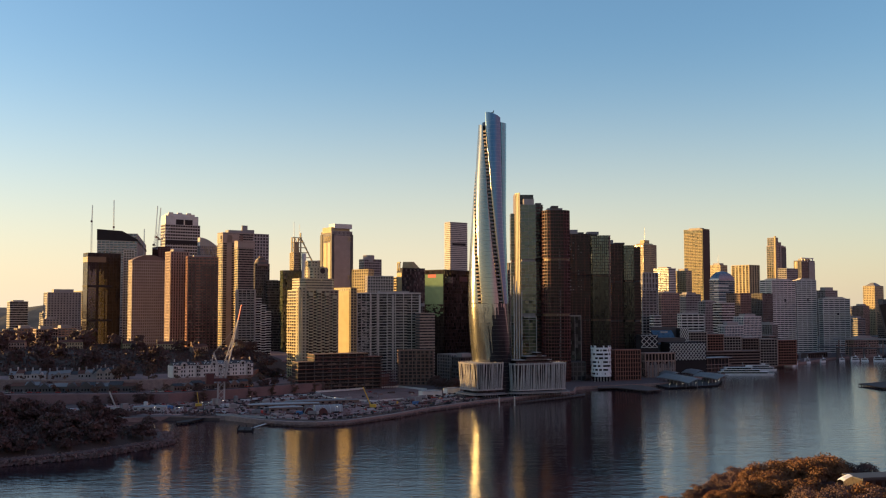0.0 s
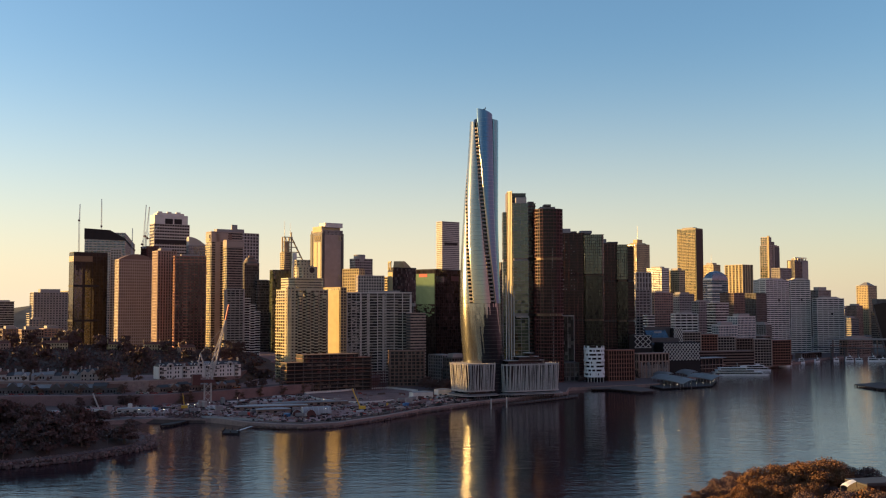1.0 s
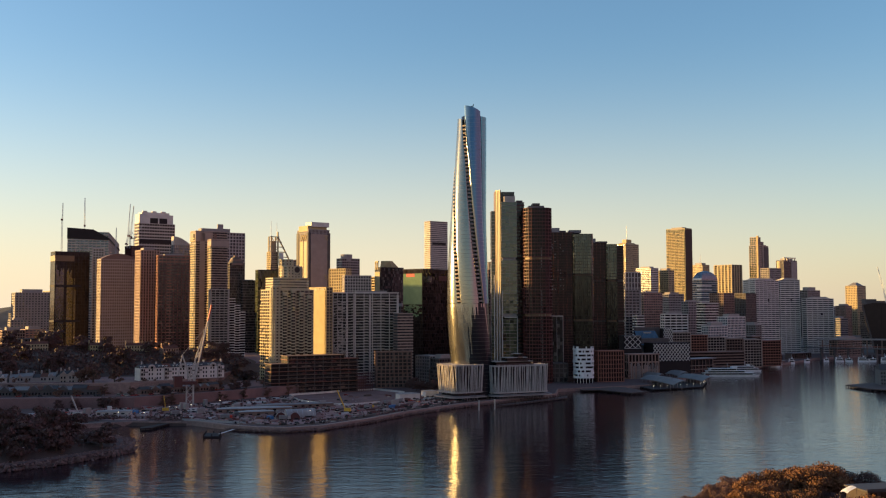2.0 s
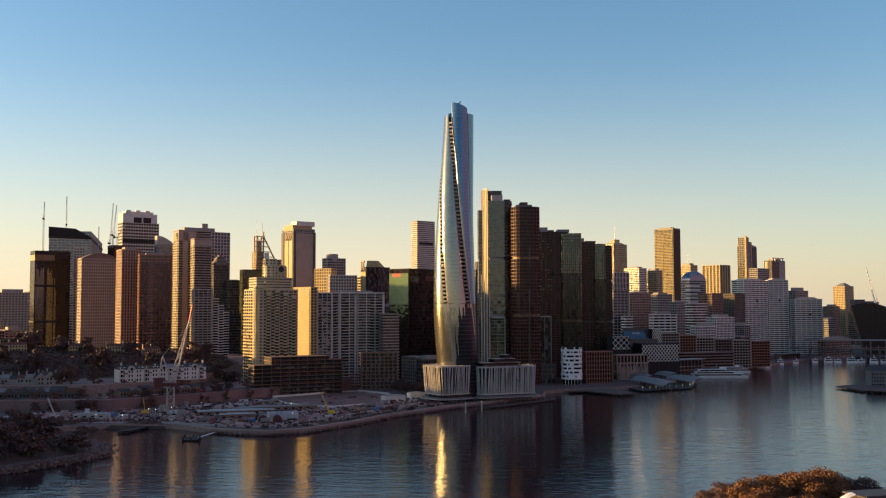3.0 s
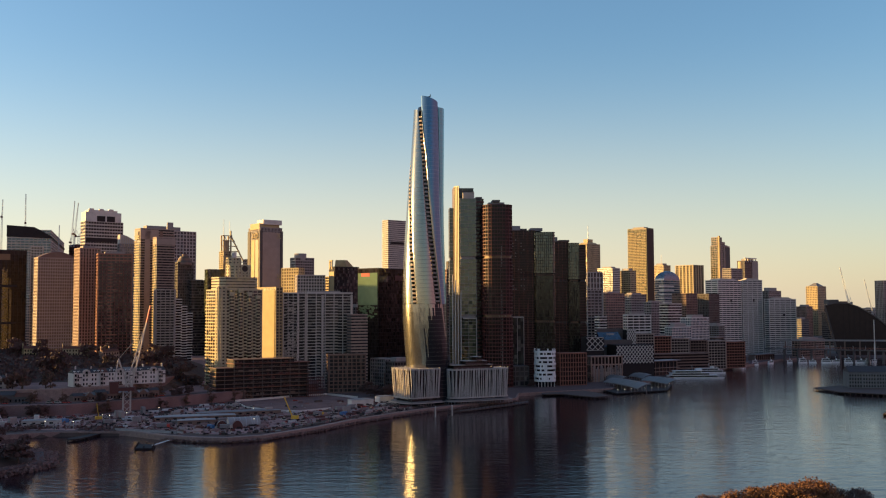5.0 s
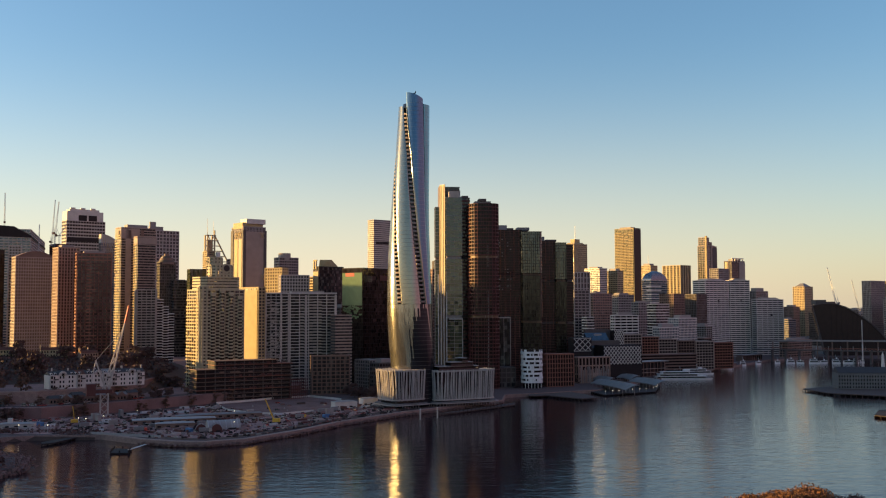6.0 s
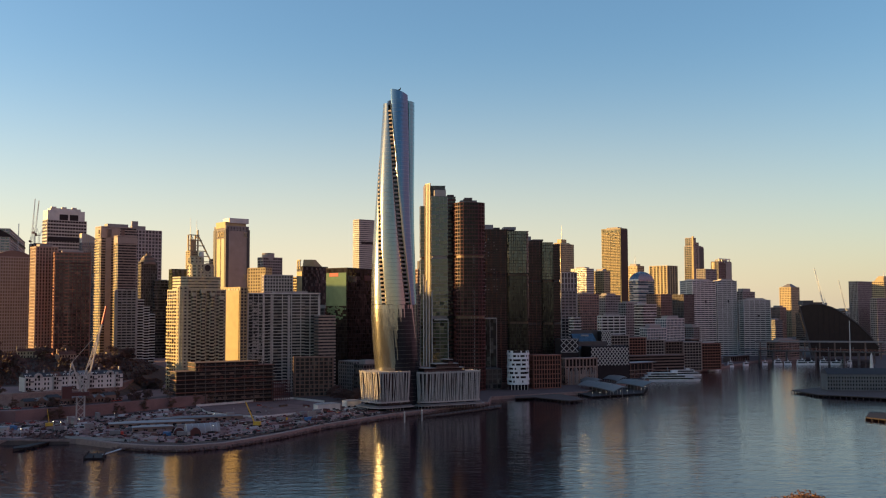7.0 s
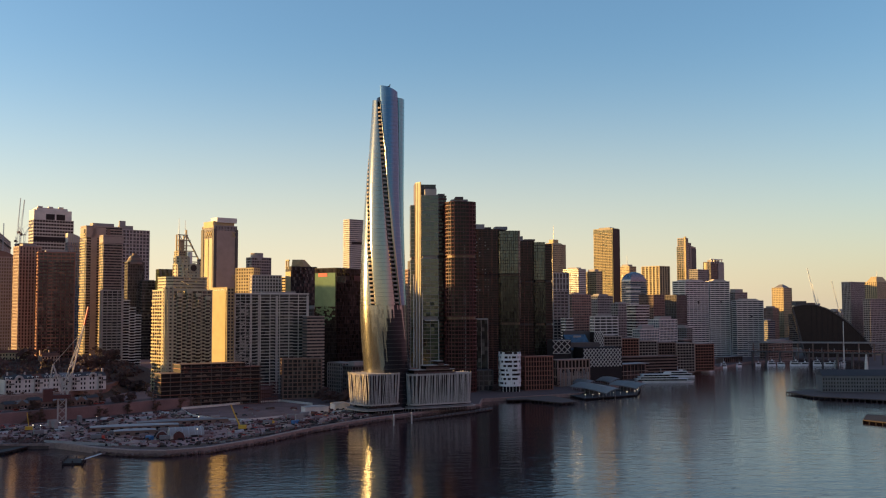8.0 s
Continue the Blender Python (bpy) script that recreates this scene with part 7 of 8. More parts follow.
# street trees in front of the low rows
for x0, y0, x1, y1, z, n in ((-385, 876, -245, 886, 11.5, 9), (-236, 888, -182, 930, 11.5, 5), (-398, 908, -300, 914, 17.5, 5), (-252, 906, -196, 946, 20.5, 4)):
    for k in range(n):
        f = rs.random()
        x, y = x0 + (x1 - x0) * f, y0 + (y1 - y0) * f - rs.uniform(1, 4)
        if inside(STEP, x, y):
            plant(STREET, rs, x, y, 20.5 if inside(STEP2, x, y) else 11.5, "street trees", 0.45, 0.8)
# low bushes between the headland wood and its shore walk
made = 0
while made < 14:
    x, y = rs.uniform(-400, -180), rs.uniform(500, 690)
    k = shore_distance(SHORE, x, y)
    if inside(CITY, x, y) and (5 < k < 10 or 15 < k < 26):
        plant(STREET, rs, x, y, headland_top(x, y), "bushes along the shore walk", 0.3, 0.5)
        made += 1

# ---- east shore: wharves, low waterfront and boats ----
wb = site("office_block", "small white curved building with banded balconies on posts", "building", 167.6, 1112.0, 6, 3.0)
plan = rect(0, 0, 21, 18, 7.5, 8)
bm = bmesh.new()
prism(bm, plan(-1.5), 0, 6)
part("ground_floor", bm, M["glass"], wb, "dark glazed ground floor")
wr = random.Random(19)
for k in range(8):
    z = 5.4 + 4.3 * k
    bm = bmesh.new()
    prism(bm, plan(0.5 + 0.35 * math.sin(k * 2.1)), z, z + 2.1)
    part("balcony_band", bm, M["boat_white"], wb)
    bm = bmesh.new()
    prism(bm, plan(-1.0), z + 2.1, z + 4.3)
    part("glazing", bm, M["glass_black"], wb)
    ring = plan(0.2)
    bm = bmesh.new()
    for i in range(len(ring)):
        (ax, ay), (bx, by) = ring[i], ring[(i + 1) % len(ring)]
        run = math.hypot(bx - ax, by - ay)
        for q in range(max(1, int(run / 1.6))):
            if wr.random() < 0.42:
                f0, f1 = q * 1.6 / run, min(1.0, (q * 1.6 + 1.4) / run)
                beam(bm, (ax + (bx - ax) * f0, ay + (by - ay) * f0, z + 3.2), (ax + (bx - ax) * f1, ay + (by - ay) * f1, z + 3.2), 0.4, 2.2)
    tagged(part("screen", bm, M["boat_white"], wb, "scattered white balcony screens"), kind="stuff")
for k in range(6):
    pane(wb, "post", "white_bright", 1 + 3.4 * k, 0.2, 0, 1.5 + 3.4 * k, 0.7, 5.4)

lat = site("office_block", "dark building wrapped in a white diamond lattice", "building", 279.9, 1235.0, 14, 3.0)
block(lat, "wall", 0, 0, 0, 50, 24, 39, "black")
bm = bmesh.new()
for k in range(-4, 13):
    for s in (1, -1):
        x0 = 4.4 * k + (0 if s > 0 else 18)
        pts = []
        for j in range(5):
            x, z = x0 + s * 4.4 * j, 17 + 5.2 * j
            pts.append((x, z))
        for (ax, az), (bx, bz) in zip(pts, pts[1:]):
            if -0.1 <= min(ax, bx) and max(ax, bx) <= 50.1:
                beam(bm, (ax, -0.6, az), (bx, -0.6, bz), 0.75)
tagged(part("lattice", bm, M["white_bright"], lat, "white diamond lattice screen"), kind="stuff")
lat2 = site("office_block", "dark block with a white crossed lattice front", "building", 245.9, 1240.0, 8, 3.0)
block(lat2, "wall", 0, 0, 0, 22, 20, 48, "black")
bm = bmesh.new()
for k in range(3):
    for j in range(2):
        beam(bm, (7 * k, -0.5, 33 + 7 * j), (7 * k + 7, -0.5, 40 + 7 * j), 0.7)
        beam(bm, (7 * k, -0.5, 40 + 7 * j), (7 * k + 7, -0.5, 33 + 7 * j), 0.7)
for z in (32.6, 47.4):
    beam(bm, (0, -0.5, z), (21, -0.5, z), 0.6)
tagged(part("lattice", bm, M["white_bright"], lat2, "white crossed bars"), kind="stuff")
blue = site("office_block", "dark block with a sloping blue glass roof", "building", 268.4, 1260.0, 12, 3.0)
block(blue, "wall", 0, 0, 0, 40, 20, 44, "darkgrey")
bm = bmesh.new()
prism(bm, [(2, -1), (30, -1), (30, 16), (2, 16)], 36, 53, top=[(0, 14), (28, 14), (28, 16), (0, 16)])
part("sloping_roof", bm, M["glass_blue"], blue, "sloping blue glass roof")
pane(blue, "sign_bar", "roof_white", 6, -0.6, 50, 16, -0.2, 52)
block(blue, "upper_wall", 2, 17, 44, 36, 20, 57, "darkgrey")
lat3 = site("lattice_screen", "tall white lattice screen above the blue roof", "building", 301.5, 1270.0, 10, 3.0)
block(lat3, "wall", 0, 0.6, 0, 12, 12, 56, "black")
bm = bmesh.new()
for k in range(4):
    for s in (1, -1):
        for j in range(4):
            x, z = (3 * j if s > 0 else 12 - 3 * j), 36 + 5 * ((j + k) % 4)
            beam(bm, (x, 0, z), (x + 3 * s, 0, z + 5), 0.6)
tagged(part("lattice", bm, M["white_bright"], lat3), kind="stuff")


def wharf(name, label, pts, top, mat="timber", piles=True):
    root = site(name, label, "wharf", 0, 0, 0)
    bm = bmesh.new()
    prism(bm, pts, top - 0.8, top)
    bmesh.ops.recalc_face_normals(bm, faces=bm.faces[:])
    part("deck", bm, M[mat], root)
    for (ax, ay), (bx, by) in zip(pts, pts[1:] + pts[:1]):
        length = math.hypot(bx - ax, by - ay)
        for k in range(max(1, int(length / 5))):
            f = k / max(1, int(length / 5))
            pane(root, "wharf_post", mat, ax + (bx - ax) * f - 0.3, ay + (by - ay) * f - 0.3, -4, ax + (bx - ax) * f + 0.3, ay + (by - ay) * f + 0.3, top + (1.4 if piles else -0.5))
    return root


def wave_shed(x, y, yaw, length, width, z=2.0):
    """A ferry shed with a curved grey roof on slim posts."""
    root = site("ferry_shed", "open ferry shed with a curved grey roof", "shed", x, y, yaw, z, "ferry sheds on the wharf")
    bm = bmesh.new()
    n, m = 14, 8
    def lift(i, j):
        f, g = i / n, j / m
        return 4.4 + 4.2 * math.sin(math.pi * 0.62 * g) + 0.9 * math.sin(math.pi * f)
    top = [[bm.verts.new((length * i / n, width * j / m, lift(i, j))) for i in range(n + 1)] for j in range(m + 1)]
    low = [[bm.verts.new((length * i / n, width * j / m, lift(i, j) - 0.6)) for i in range(n + 1)] for j in range(m + 1)]
    for j in range(m):
        for i in range(n):
            bm.faces.new((top[j][i], top[j][i + 1], top[j + 1][i + 1], top[j + 1][i]))
            bm.faces.new((low[j][i], low[j + 1][i], low[j + 1][i + 1], low[j][i + 1]))
    for i in range(n):
        bm.faces.new((top[0][i], low[0][i], low[0][i + 1], top[0][i + 1]))
        bm.faces.new((top[m][i], top[m][i + 1], low[m][i + 1], low[m][i]))
    for j in range(m):
        bm.faces.new((top[j][0], top[j + 1][0], low[j + 1][0], low[j][0]))
        bm.faces.new((top[j][n], low[j][n], low[j + 1][n], top[j + 1][n]))
    part("roof", bm, M["roof_grey"], root)
    pane(root, "skylight", "roof_white", length * 0.3, width * 0.6, 9.0, length * 0.75, width * 0.68, 9.7)
    for k in range(8):
        for w in (0.6, width - 0.9):
            pane(root, "post", "grey", length * (0.05 + 0.12 * k), w, -5, length * (0.05 + 0.12 * k) + 0.4, w + 0.4, 4.6 if w < 1 else 8.2)
    block(root, "kiosk", length * 0.25, width * 0.3, 0, length * 0.6, width * 0.7, 3.4, "darkgrey")
    return root


wharf("wharf", "dark timber ferry wharf on piles", [(229.8, 1093.4), (235.9, 1045.8), (295.2, 1078.6), (320.8, 1149.9), (282.2, 1187.5)], 1.6, "black", False)
for px, yaw, ln, wd in (((242.7, 1139.3), -80.7, 92.1, 14), ((288.5, 1158.5), -77.2, 59.4, 14), ((290.4, 1221.1), -80.1, 38.1, 12), ((250.6, 1189.3), -69.4, 38.7, 10)):
    wave_shed(px[0], px[1], yaw, ln, wd, 1.6)
wharf("jetty", "narrow stone jetty below the towers", [(159.9, 1033.5), (179.5, 1037.4), (203.8, 998.6), (219.6, 1008.5), (217.9, 1039.1), (208.4, 1072.9), (189.9, 1095.7), (169.1, 1091.2)], 2.4, "timber", False)
wharf("jetty", "small floating jetty by the podium", [(60.3, 887.3), (78.7, 897.6), (136.2, 960.0), (138.9, 978.8)], 1.4, "timber")
wharf("pier", "long timber pier on the far shore", [(449.4, 1082.7), (451.8, 1029.4), (522.6, 961.1), (601.0, 1090.2), (501.2, 1119.2)], 2.6, "timber", False)
wharf("pier", "dark dolphin pier at the far shore", [(396.0, 834.2), (409.6, 802.8), (438.6, 852.6), (419.1, 871.9)], 2.4, "black", False)
wharf("pier", "dark timber landing stage at the site quay", [(-194.4, 733.1), (-188.4, 737.7), (-181.2, 766.9), (-182.5, 771.3), (-197.0, 741.2)], 1.7, "black", False)
pt = wharf("pontoon", "small dark floating pontoon with lamps", [(-142.4, 694.0), (-131.8, 693.9), (-134.2, 710.2), (-144.9, 713.7)], 0.9, "black")
bm = bmesh.new()
beam(bm, (-134.1, 703.5, 1.3), (-126.7, 715.1, 2.9), 1.6, 0.25)
part("gangway", bm, M["steel"], pt)
for px in ((48.2, 859.5), (62.0, 869.1)):
    pl = site("mooring_pile", "pale mooring pile in the water", "pile", px[0], px[1], 0, -3)
    bm = bmesh.new()
    bmesh.ops.create_cone(bm, cap_ends=True, segments=14, radius1=0.6, radius2=0.6, depth=11, matrix=Matrix.Translation((0, 0, 5.5)))
    part("shaft", bm, M["white"], pl)
    bm = bmesh.new()
    bmesh.ops.create_cone(bm, cap_ends=True, segments=14, radius1=0.7, radius2=0.1, depth=0.7, matrix=Matrix.Translation((0, 0, 11.3)))
    part("cap", bm, M["white_bright"], pl)


def ferry(x, y, yaw, length, decks, label):
    root = site("ferry", label, "boat", x, y, yaw, 0, "moored boats")
    w = length * 0.17
    bm = bmesh.new()
    out = [(0, -w / 2), (length * 0.75, -w / 2), (length * 0.92, -w * 0.28), (length, 0), (length * 0.92, w * 0.28), (length * 0.75, w / 2), (0, w / 2)]
    prism(bm, [(a * 0.97 + 0.3, b * 0.8) for a, b in out], -0.6, 2.4, top=out)
    part("hull", bm, M["boat_white"], root)
    for k in range(decks):
        x0, x1 = length * (0.03 + 0.05 * k), length * (0.86 - 0.14 * k)
        z = 2.4 + 2.7 * k
        block(root, "cabin", x0, -w * 0.44, z, x1, w * 0.44, z + 2.5, "boat_white")
        pane(root, "window_strip", "glass", x0 + 0.8, -w * 0.45 - 0.05, z + 0.5, x1 - 0.8, w * 0.45 + 0.05, z + 2.1)
        pane(root, "deck_edge", "boat_white", x0 - 1, -w * 0.5, z + 2.5, x1 + 1.5, w * 0.5, z + 2.7)
    z = 2.4 + 2.7 * decks
    block(root, "wheelhouse", length * 0.5, -w * 0.25, z, length * 0.6, w * 0.25, z + 2.2, "boat_white")
    bm = bmesh.new()
    beam(bm, (length * 0.45, 0, z), (length * 0.44, 0, z + 6), 0.35)
    part("mast", bm, M["steel"], root)
    return root


ferry(343.2, 1251.7, 0, 72, 3, "white three deck cruise ferry at its berth")
ferry(406.6, 1339.2, 6, 42, 2, "white two deck ferry behind a larger one")
rnd = random.Random(9)
for k in range(5):
    f = k / 5 + 0.15
    ferry(430 + 165 * f + rnd.uniform(-6, 6), 1390 + 190 * f + rnd.uniform(-8, 8) - 18, rnd.choice((40, 50, -30, 10)), rnd.uniform(9, 18), 1 + k % 2, "small white motor cruiser at a marina berth")
for k in range(9):
    ferry(622 + 17 * k, 1572 + rnd.uniform(-14, 14), rnd.uniform(-20, 30), rnd.uniform(9, 18), 1 + k % 2, "white motor yacht moored before the bridge")


def canopy(x, y, yaw, length, width, z, high, label, roof="roof_white"):
    root = site("wharf_pavilion", label, "building", x, y, yaw, z, "waterfront pavilions")
    block(root, "roof", -1.5, -2.5, high, length + 1.5, width + 1.5, high + 0.7, roof)
    if high > 12:
        for z in (4.5, 9.0):
            block(root, "terrace_floor", -0.6, -1.2, z, length + 0.6, 2.2, z + 0.5, "taupe")
    block(root, "wall", 0, 2, 0, length, width, high, "brown")
    n = int(length / 6)
    for k in range(n):
        pane(root, "post", "timber", 1 + 6 * k, -0.6, 0, 1.3 + 6 * k, -0.3, high)
        pane(root, "window", "glass", 1.8 + 6 * k, 1.8, 0.8, 6.2 + 6 * k, 2.1, high - 1.2)
    return root


canopy(321.5, 1262.0, 29.7, 56.5, 16, 3, 17.6, "waterfront pavilion under a thin pale flat roof", "roof_white")
canopy(399.3, 1372.0, 38.8, 76.5, 18, 3, 20.9, "waterfront pavilion with a pale flat roof", "roof_white")
canopy(480.4, 1490.0, 37.8, 65.2, 18, 3, 20.1, "waterfront pavilion with a thin pale roof", "roof_white")
canopy(409.4, 1400.0, 38, 90, 16, 3, 14, "longer terrace building with a grey roof", "roof_grey")
canopy(506.6, 1500.0, 44, 60, 14, 3, 10, "low waterfront restaurant row with a grey roof", "roof_grey")
canopy(585.8, 1600.0, 40, 60, 14, 3, 9, "low waterfront restaurant row with a grey roof", "roof_grey")

# curved roofs of the aquarium
aq = site("aquarium_hall", "low halls with grey barrel roofs by the water", "building", 489.3, 1520.0, 34, 3)
for k in range(3):
    bm = bmesh.new()
    arc = [(12 * math.cos(math.pi * i / 12), 9 + 7 * math.sin(math.pi * i / 12)) for i in range(13)]
    x0 = 26 * k
    lo, hi = [bm.verts.new((x0 + 12 + a, 0, z)) for a, z in arc], [bm.verts.new((x0 + 12 + a, 40, z)) for a, z in arc]
    for i in range(12):
        bm.faces.new((lo[i], hi[i], hi[i + 1], lo[i + 1]))
    bm.faces.new(lo)
    bm.faces.new(hi[::-1])
    bmesh.ops.recalc_face_normals(bm, faces=bm.faces[:])
    part("barrel_roof", bm, M["roof_slate"], aq)
    block(aq, "wall", x0, 0.5, 0, x0 + 24, 39.5, 9, "darkgrey")

# the long low bridge
BA, BB = Vector((634, 1640, 0)), Vector((829, 1480, 0))
br = site("bridge", "long low steel footbridge on stone piers", "bridge", BA.x, BA.y, math.degrees(math.atan2(BB.y - BA.y, BB.x - BA.x)), 0)
L = (BB - BA).length
block(br, "deck", -20, 0, 18.6, L, 12, 20.2, "darkgrey")
for k in range(12):
    x = 10 + k * (L - 20) / 11
    block(br, "pier", x, 2, -4, x + 2.4, 10, 18.5, "darkgrey")
    bm = bmesh.new()
    for i in range(4):
        a = x + i * (L - 20) / 44
        b = x + (i + 1) * (L - 20) / 44
        beam(bm, (a, -0.2, 20.2), (b, -0.2, 23.4), 0.4)
        beam(bm, (b, -0.2, 20.2), (b, -0.2, 23.4), 0.4)
    beam(bm, (x, -0.2, 23.4), (x + (L - 20) / 11, -0.2, 23.4), 0.5)
    part("truss", bm, M["redbrown"], br)
for k in range(14):
    pane(br, "lamp_post", "steel", 6 + k * L / 14, 11, 20.2, 6.3 + k * L / 14, 11.3, 26)
mono = site("viaduct", "raised road viaduct behind the bridge", "bridge", BA.x + 30, BA.y + 60, -20, 3)
block(mono, "deck", 0, 0, 27, 320, 10, 29.4, "grey")
for k in range(14):
    block(mono, "pier", 8 + 23 * k, 3, 0, 10 + 23 * k, 6, 27, "brown")
pole = site("flag_mast", "tall white mast by the bridge", "mast", 725.2, 1500.0, 0, 0)
mast(pole, 0, 0, -3, 67.0, 1.3, "white_bright", "pole")

# great dark glazed hall
hall = site("theatre_hall", "huge dark glazed hall with a curved roof edge", "building", 769.2, 1760.0, 0, 3)
Lh = 140.0
bm = bmesh.new()
arc = [(Lh * k / 24, float(np.interp(Lh * k / 24, (0, 18, 40, 61, 85, 104, 122, 140), (86, 90, 89.5, 83, 69, 55, 38, 16)))) for k in range(25)]
front = [bm.verts.new((x, 0, z)) for x, z in arc]
back = [bm.verts.new((x * 0.82 + 26, 60, z * 0.9)) for x, z in arc]
fl, fr_ = bm.verts.new((22, 0, 0)), bm.verts.new((Lh, 0, 0))
bl, br_ = bm.verts.new((46, 60, 0)), bm.verts.new((Lh, 60, 0))
bm.faces.new([fl, fr_] + front[::-1])
bm.faces.new([br_, bl] + back)
for k in range(24):
    bm.faces.new((front[k], front[k + 1], back[k + 1], back[k]))
bm.faces.new((fl, front[0], back[0], bl))
bm.faces.new((fr_, br_, back[-1], front[-1]))
bmesh.ops.recalc_face_normals(bm, faces=bm.faces[:])
part("wall", bm, M["hall_glass"], hall, "dark reflective glazed shell")
bm = bmesh.new()
for (ax, az), (bx, bz) in zip(arc, arc[1:]):
    beam(bm, (ax, -0.6, az), (bx, -0.6, bz), 1.6)
beam(bm, (22, -0.6, 0), (arc[0][0], -0.6, arc[0][1]), 1.6)
part("roof_edge", bm, M["darkgrey"], hall, "dark curved roof edge")
block(hall, "plant_room", 12, 10, 88, 30, 30, 96, "darkgrey")
block(hall, "plant_room", 34, 10, 86, 46, 30, 93, "brown")
for k in range(1, 12):
    x = 24 + k * 9.4
    top = float(np.interp(x, [a for a, _ in arc], [z for _, z in arc])) - 1
    pane(hall, "mullion", "black", x, -0.3, 0, x + 0.5, -0.05, top)

# finger wharf building at the far shore
house_row("finger_wharf", "long gabled timber finger wharf building", 483.1, 1075.0, -12, 2.6, 6, 13.5, 24, 16, "timber_grey", "roof_slate", False, "building")
cone = site("beacon", "white cone shaped beacon behind the wharf roof", "beacon", 596.9, 1200.0, 0, 3)
bm = bmesh.new()
bmesh.ops.create_cone(bm, cap_ends=True, segments=18, radius1=3, radius2=1.2, depth=27, matrix=Matrix.Translation((0, 0, 13.5)))
part("shaft", bm, M["white_bright"], cone)
bm = bmesh.new()
bmesh.ops.create_cone(bm, cap_ends=True, segments=18, radius1=1.4, radius2=0.2, depth=4, matrix=Matrix.Translation((0, 0, 29)))
part("cap", bm, M["white_bright"], cone)

# ---- smaller blocks between the towers ----
rnd = random.Random(21)


def filler(n, region, low, high, walls, size=(14, 30)):
    made = 0
    taken = []
    while made < n:
        x, y = region(rnd)
        if all(math.hypot(x - a, y - b) > 24 for a, b in taken) and all(inside(CITY, x + k, y - 6) for k in (-14, 0, 14, 34)):
            taken.append((x, y))
            w, d, h = rnd.uniform(*size), rnd.uniform(*size), rnd.uniform(low, high)
            wall = rnd.choice(walls)
            tower("office_block", {"white": "pale", "grey": "grey", "pink": "pinkish brown", "brown": "brown", "sand": "sandstone", "cream": "cream", "darkgrey": "dark grey"}[wall] + " low city block with rows of windows", "building", x, y, w, d, h, 35, wall,
                  rnd.choice(("glass", "glass_brown", "glass_blue")), floor=rnd.choice((3.4, 3.8, 4.2)), band=rnd.uniform(1.0, 1.9), bay=rnd.choice((0, 3.2, 4.5)), pier=rnd.uniform(0.6, 1.6), plant=rnd.choice((0, 3, 5)))
            made += 1


def strip(p0, p1, q0, q1, y0, y1):
    """Ground seen between two rays of the plan, from y0 to y1."""
    def pick(r):
        y = r.uniform(y0, y1)
        f = r.random()
        k0, k1 = p0 + (q0 - p0) * (y - y0) / (y1 - y0), p1 + (q1 - p1) * (y - y0) / (y1 - y0)
        return k0 + (k1 - k0) * f, y
    return pick


CITY_WALLS = ("white", "grey", "pink", "brown", "sand", "grey", "darkgrey")
filler(16, strip(-700, -560, -820, -640, 1420, 1800), 40, 75, CITY_WALLS)
filler(5, strip(-640, -470, -640, -480, 1300, 1400), 42, 54, ("brown", "darkgrey", "pink"))
filler(22, strip(330, 520, 480, 620, 1500, 2100), 28, 55, CITY_WALLS)
filler(16, strip(330, 560, 420, 660, 1420, 1600), 12, 26, CITY_WALLS)
filler(14, strip(720, 1100, 900, 1400, 1900, 2500), 50, 85, CITY_WALLS)
filler(10, strip(980, 1240, 1000, 1320, 2100, 2400), 70, 98, CITY_WALLS)
# blocks added to keep the low sun off the golden tower's foot
filler(6, strip(820, 960, 820, 960, 2230, 2420), 70, 88, CITY_WALLS)
filler(14, strip(-80, 60, -140, 130, 1300, 1700), 60, 105, CITY_WALLS)
filler(6, strip(0, 70, 0, 70, 1050, 1150), 14, 30, ("darkgrey", "brown", "grey"))

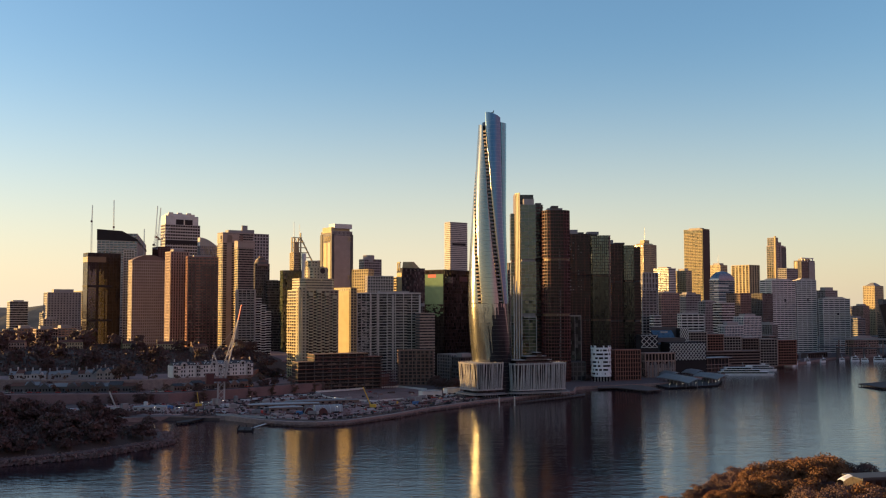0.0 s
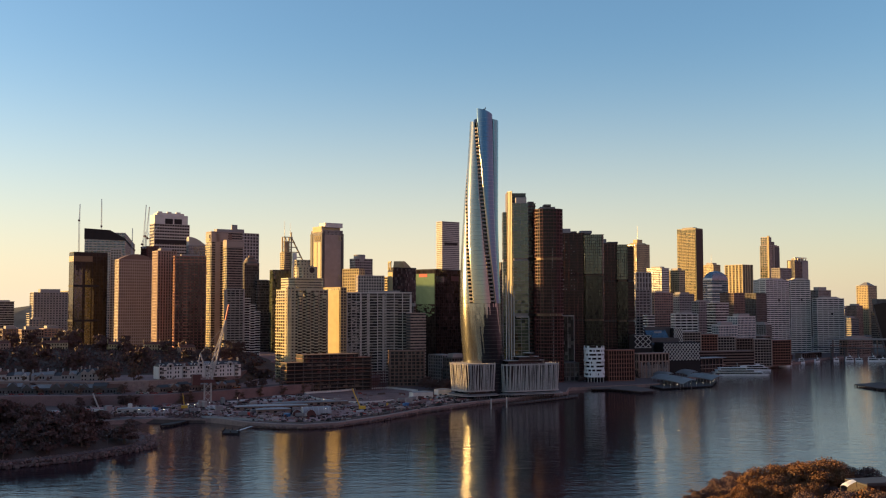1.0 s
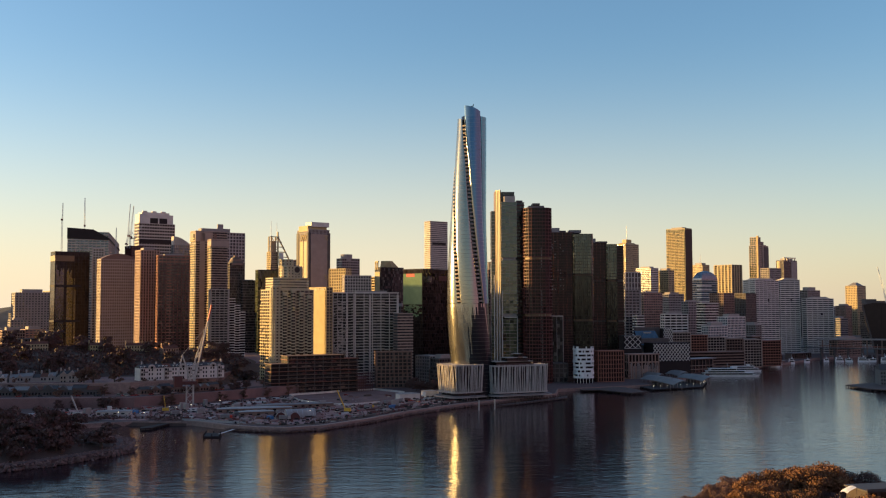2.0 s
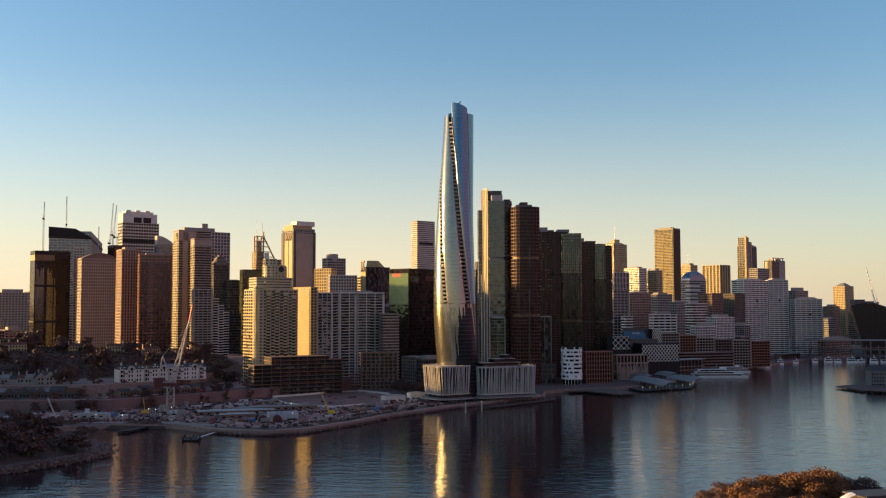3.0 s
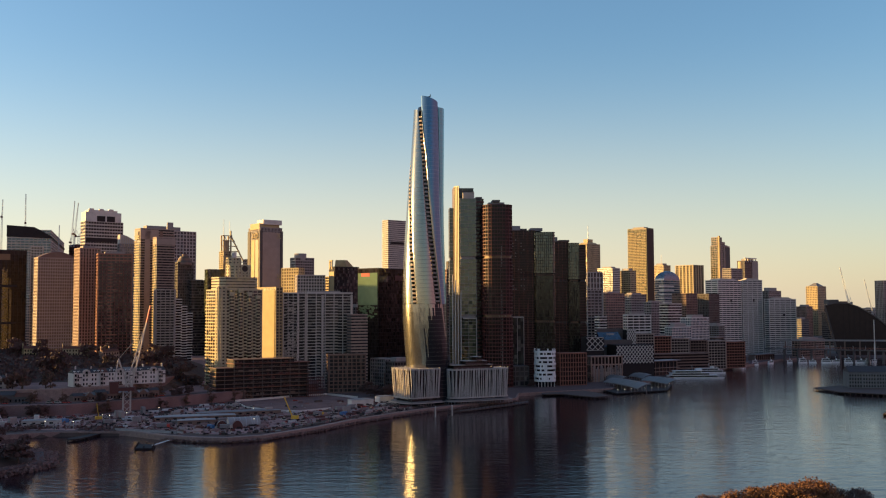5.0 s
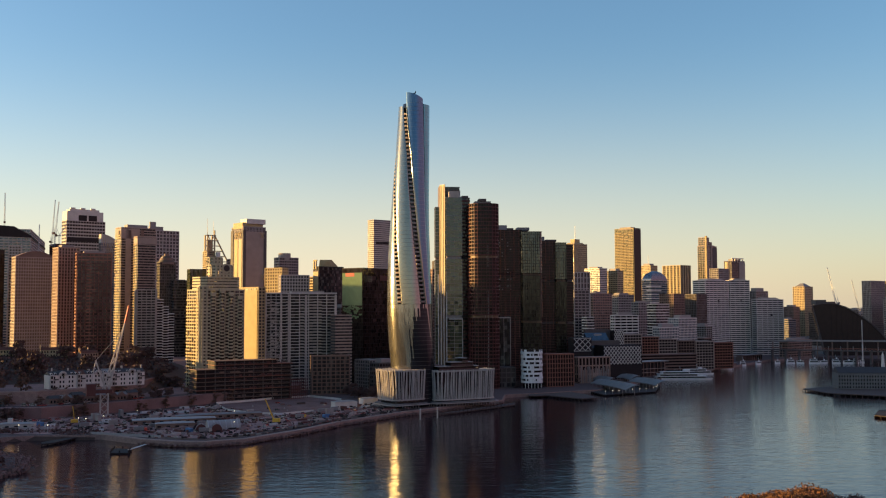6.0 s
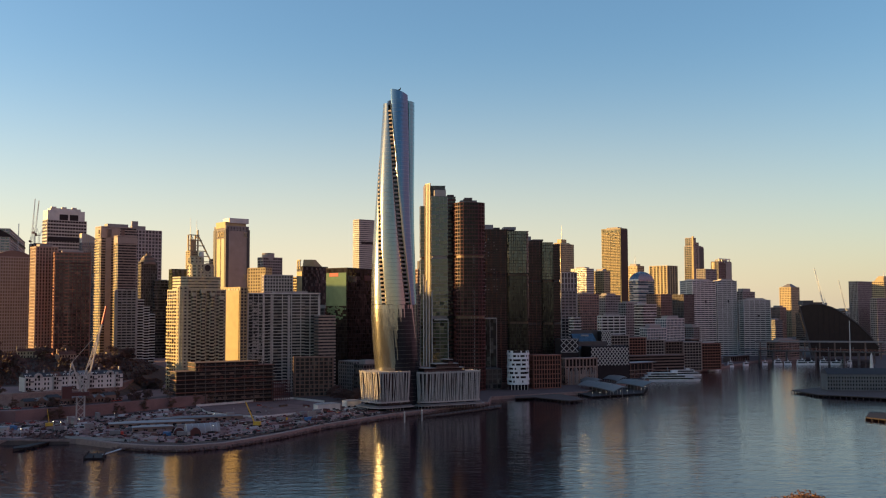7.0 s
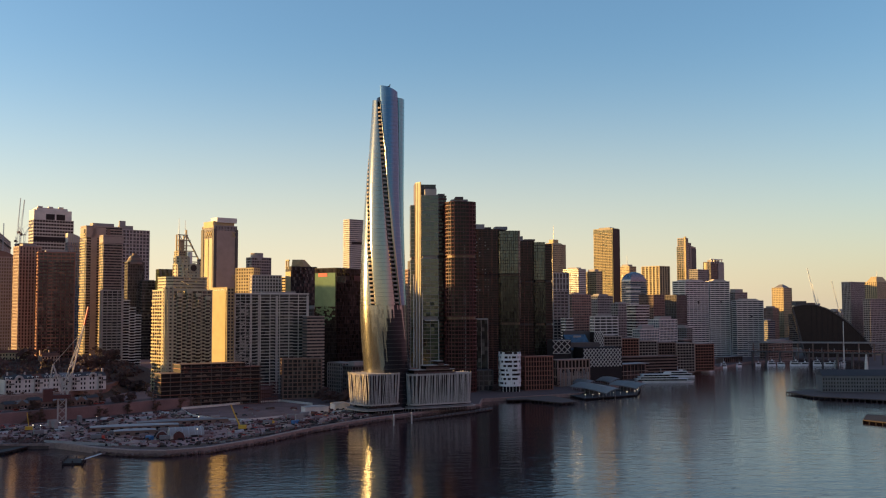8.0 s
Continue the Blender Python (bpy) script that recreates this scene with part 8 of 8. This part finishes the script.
# ---- boulders, sea wall stones and lamps along the water ----


def stones(label, line, n, size, seed, z=0.4, spread=2.0):
    """Rough stones heaped along a shore; past counting."""
    r = random.Random(seed)
    verts, faces = [], []
    lens = [math.hypot(b[0] - a[0], b[1] - a[1]) for a, b in zip(line, line[1:])]
    for k in range(n):
        s = r.uniform(0, sum(lens))
        for (a, b), ln in zip(zip(line, line[1:]), lens):
            if s <= ln:
                f = s / ln
                break
            s -= ln
        px, py = a[0] + (b[0] - a[0]) * f + r.gauss(0, spread), a[1] + (b[1] - a[1]) * f + r.gauss(0, spread)
        q = Euler((r.uniform(-0.3, 0.3), r.uniform(-0.3, 0.3), r.uniform(0, 3.1))).to_matrix()
        sx, sy, sz = size * r.uniform(0.5, 1.5), size * r.uniform(0.4, 1.0), size * r.uniform(0.25, 0.6)
        i = len(verts)
        for cx_, cy_, cz_ in ((-1, -1, -1), (1, -1, -1), (1, 1, -1), (-1, 1, -1), (-0.8, -0.7, 1), (0.8, -0.8, 1), (0.7, 0.8, 1), (-0.8, 0.7, 1)):
            v = q @ Vector((cx_ * sx / 2, cy_ * sy / 2, cz_ * sz / 2))
            verts.append((px + v.x, py + v.y, z + r.uniform(0, 1.4) + v.z))
        faces += [(i, i + 3, i + 2, i + 1), (i + 4, i + 5, i + 6, i + 7), (i, i + 1, i + 5, i + 4), (i + 1, i + 2, i + 6, i + 5), (i + 2, i + 3, i + 7, i + 6), (i + 3, i, i + 4, i + 7)]
    me = bpy.data.meshes.new("shore_stone")
    me.from_pydata(verts, [], faces)
    me.materials.append(M["rock"])
    return tagged(new("shore_stone", me), label, "stones", kind="stuff")


stones("tumbled sandstone blocks along the headland shore", CITY[2:10], 3200, 1.9, 1, 0.0, 2.2)
stones("broken rock slope above the headland shore", [(x - 2.5, y + 3.5) for x, y in CITY[2:10]], 2600, 1.7, 5, 1.7, 4.2)
stones("rough stone edge of the quay", CITY[13:22], 1500, 1.5, 2, 0.4, 1.0)


def strip_path(name, label, line, width, z0, z1, mat):
    """A raised strip along a line of the plan."""
    bm = bmesh.new()
    for a, b in zip(line, line[1:]):
        beam(bm, (a[0], a[1], (z0 + z1) / 2), (b[0], b[1], (z0 + z1) / 2), width, z1 - z0)
    return tagged(mesh_of(name, bm, M[mat]), label, "path", kind="structure")


def inset(line, k):
    """The line moved to its left by k metres."""
    out = []
    for i, p in enumerate(line):
        a, b = line[max(0, i - 1)], line[min(len(line) - 1, i + 1)]
        d = math.hypot(b[0] - a[0], b[1] - a[1])
        out.append((p[0] - (b[1] - a[1]) / d * k, p[1] + (b[0] - a[0]) / d * k))
    return out


QUAY = CITY[12:22]
for i, (k, w, z, mat, label) in enumerate(((1.0, 2.0, 3.35, "stone", "pale stone quay edge"), (7.0, 7.5, 3.12, "asphalt", "dark waterfront walk"), (14.5, 7.0, 3.2, "grass", "dark lawn strip behind the walk"))):
    tagged(strip_path("quay_path", label + " round the site", inset(QUAY, k), w, 2.8, z, mat), kind="structure")
strip_path("sea_wall", "weathered stone sea wall along the harbour", inset(CITY[9:32], 0.2), 1.1, -3.0, 3.16, "stone")
strip_path("quay_path", "pale paved edge of the lower quay walk", inset(QUAY, 3.4), 1.6, 2.8, 3.3, "paving")


def lamp(x, y, z, high=7.0):
    root = site("street_lamp", "slim grey street lamp on the promenade", "lamp", x, y, 0, z, "promenade lamps")
    pane(root, "post", "darkgrey", -0.09, -0.09, 0, 0.09, 0.09, high)
    pane(root, "arm", "darkgrey", -0.1, -1.4, high - 0.15, 0.1, 0.1, high)
    pane(root, "lantern", "roof_white", -0.25, -1.7, high - 0.3, 0.25, -0.9, high - 0.05)


for line, z in ((inset(QUAY, 10), 3.1), (inset(CITY[3:8], 8), 3.6)):
    for a, b in zip(line, line[1:]):
        n = max(1, int(math.hypot(b[0] - a[0], b[1] - a[1]) / 22))
        for k in range(n):
            lamp(a[0] + (b[0] - a[0]) * k / n, a[1] + (b[1] - a[1]) * k / n, z)

# trees, kiosks and parasols along the eastern promenade
er = random.Random(91)
for k in range(22):
    f = k / 21
    x, y = 205 + 330 * f + er.uniform(-6, 6), 1140 + 350 * f + er.uniform(-4, 16)
    if not inside(CITY, x, y):
        continue
    if k % 3 == 0:
        ki = site("kiosk", "small timber kiosk under a pale awning", "kiosk", x, y, er.uniform(10, 50), 3.0, "kiosks on the promenade")
        block(ki, "wall", 0, 0, 0, 8, 5, 3.2, "brown")
        block(ki, "awning", -0.8, -2.0, 3.2, 8.8, 5.4, 3.6, "roof_white")
        pane(ki, "counter", "timber", 0.5, -0.5, 0.9, 7.5, 0.1, 1.1)
    else:
        plant(WOOD, er, x, y, 3.0, "waterfront trees", 0.5, 0.8)
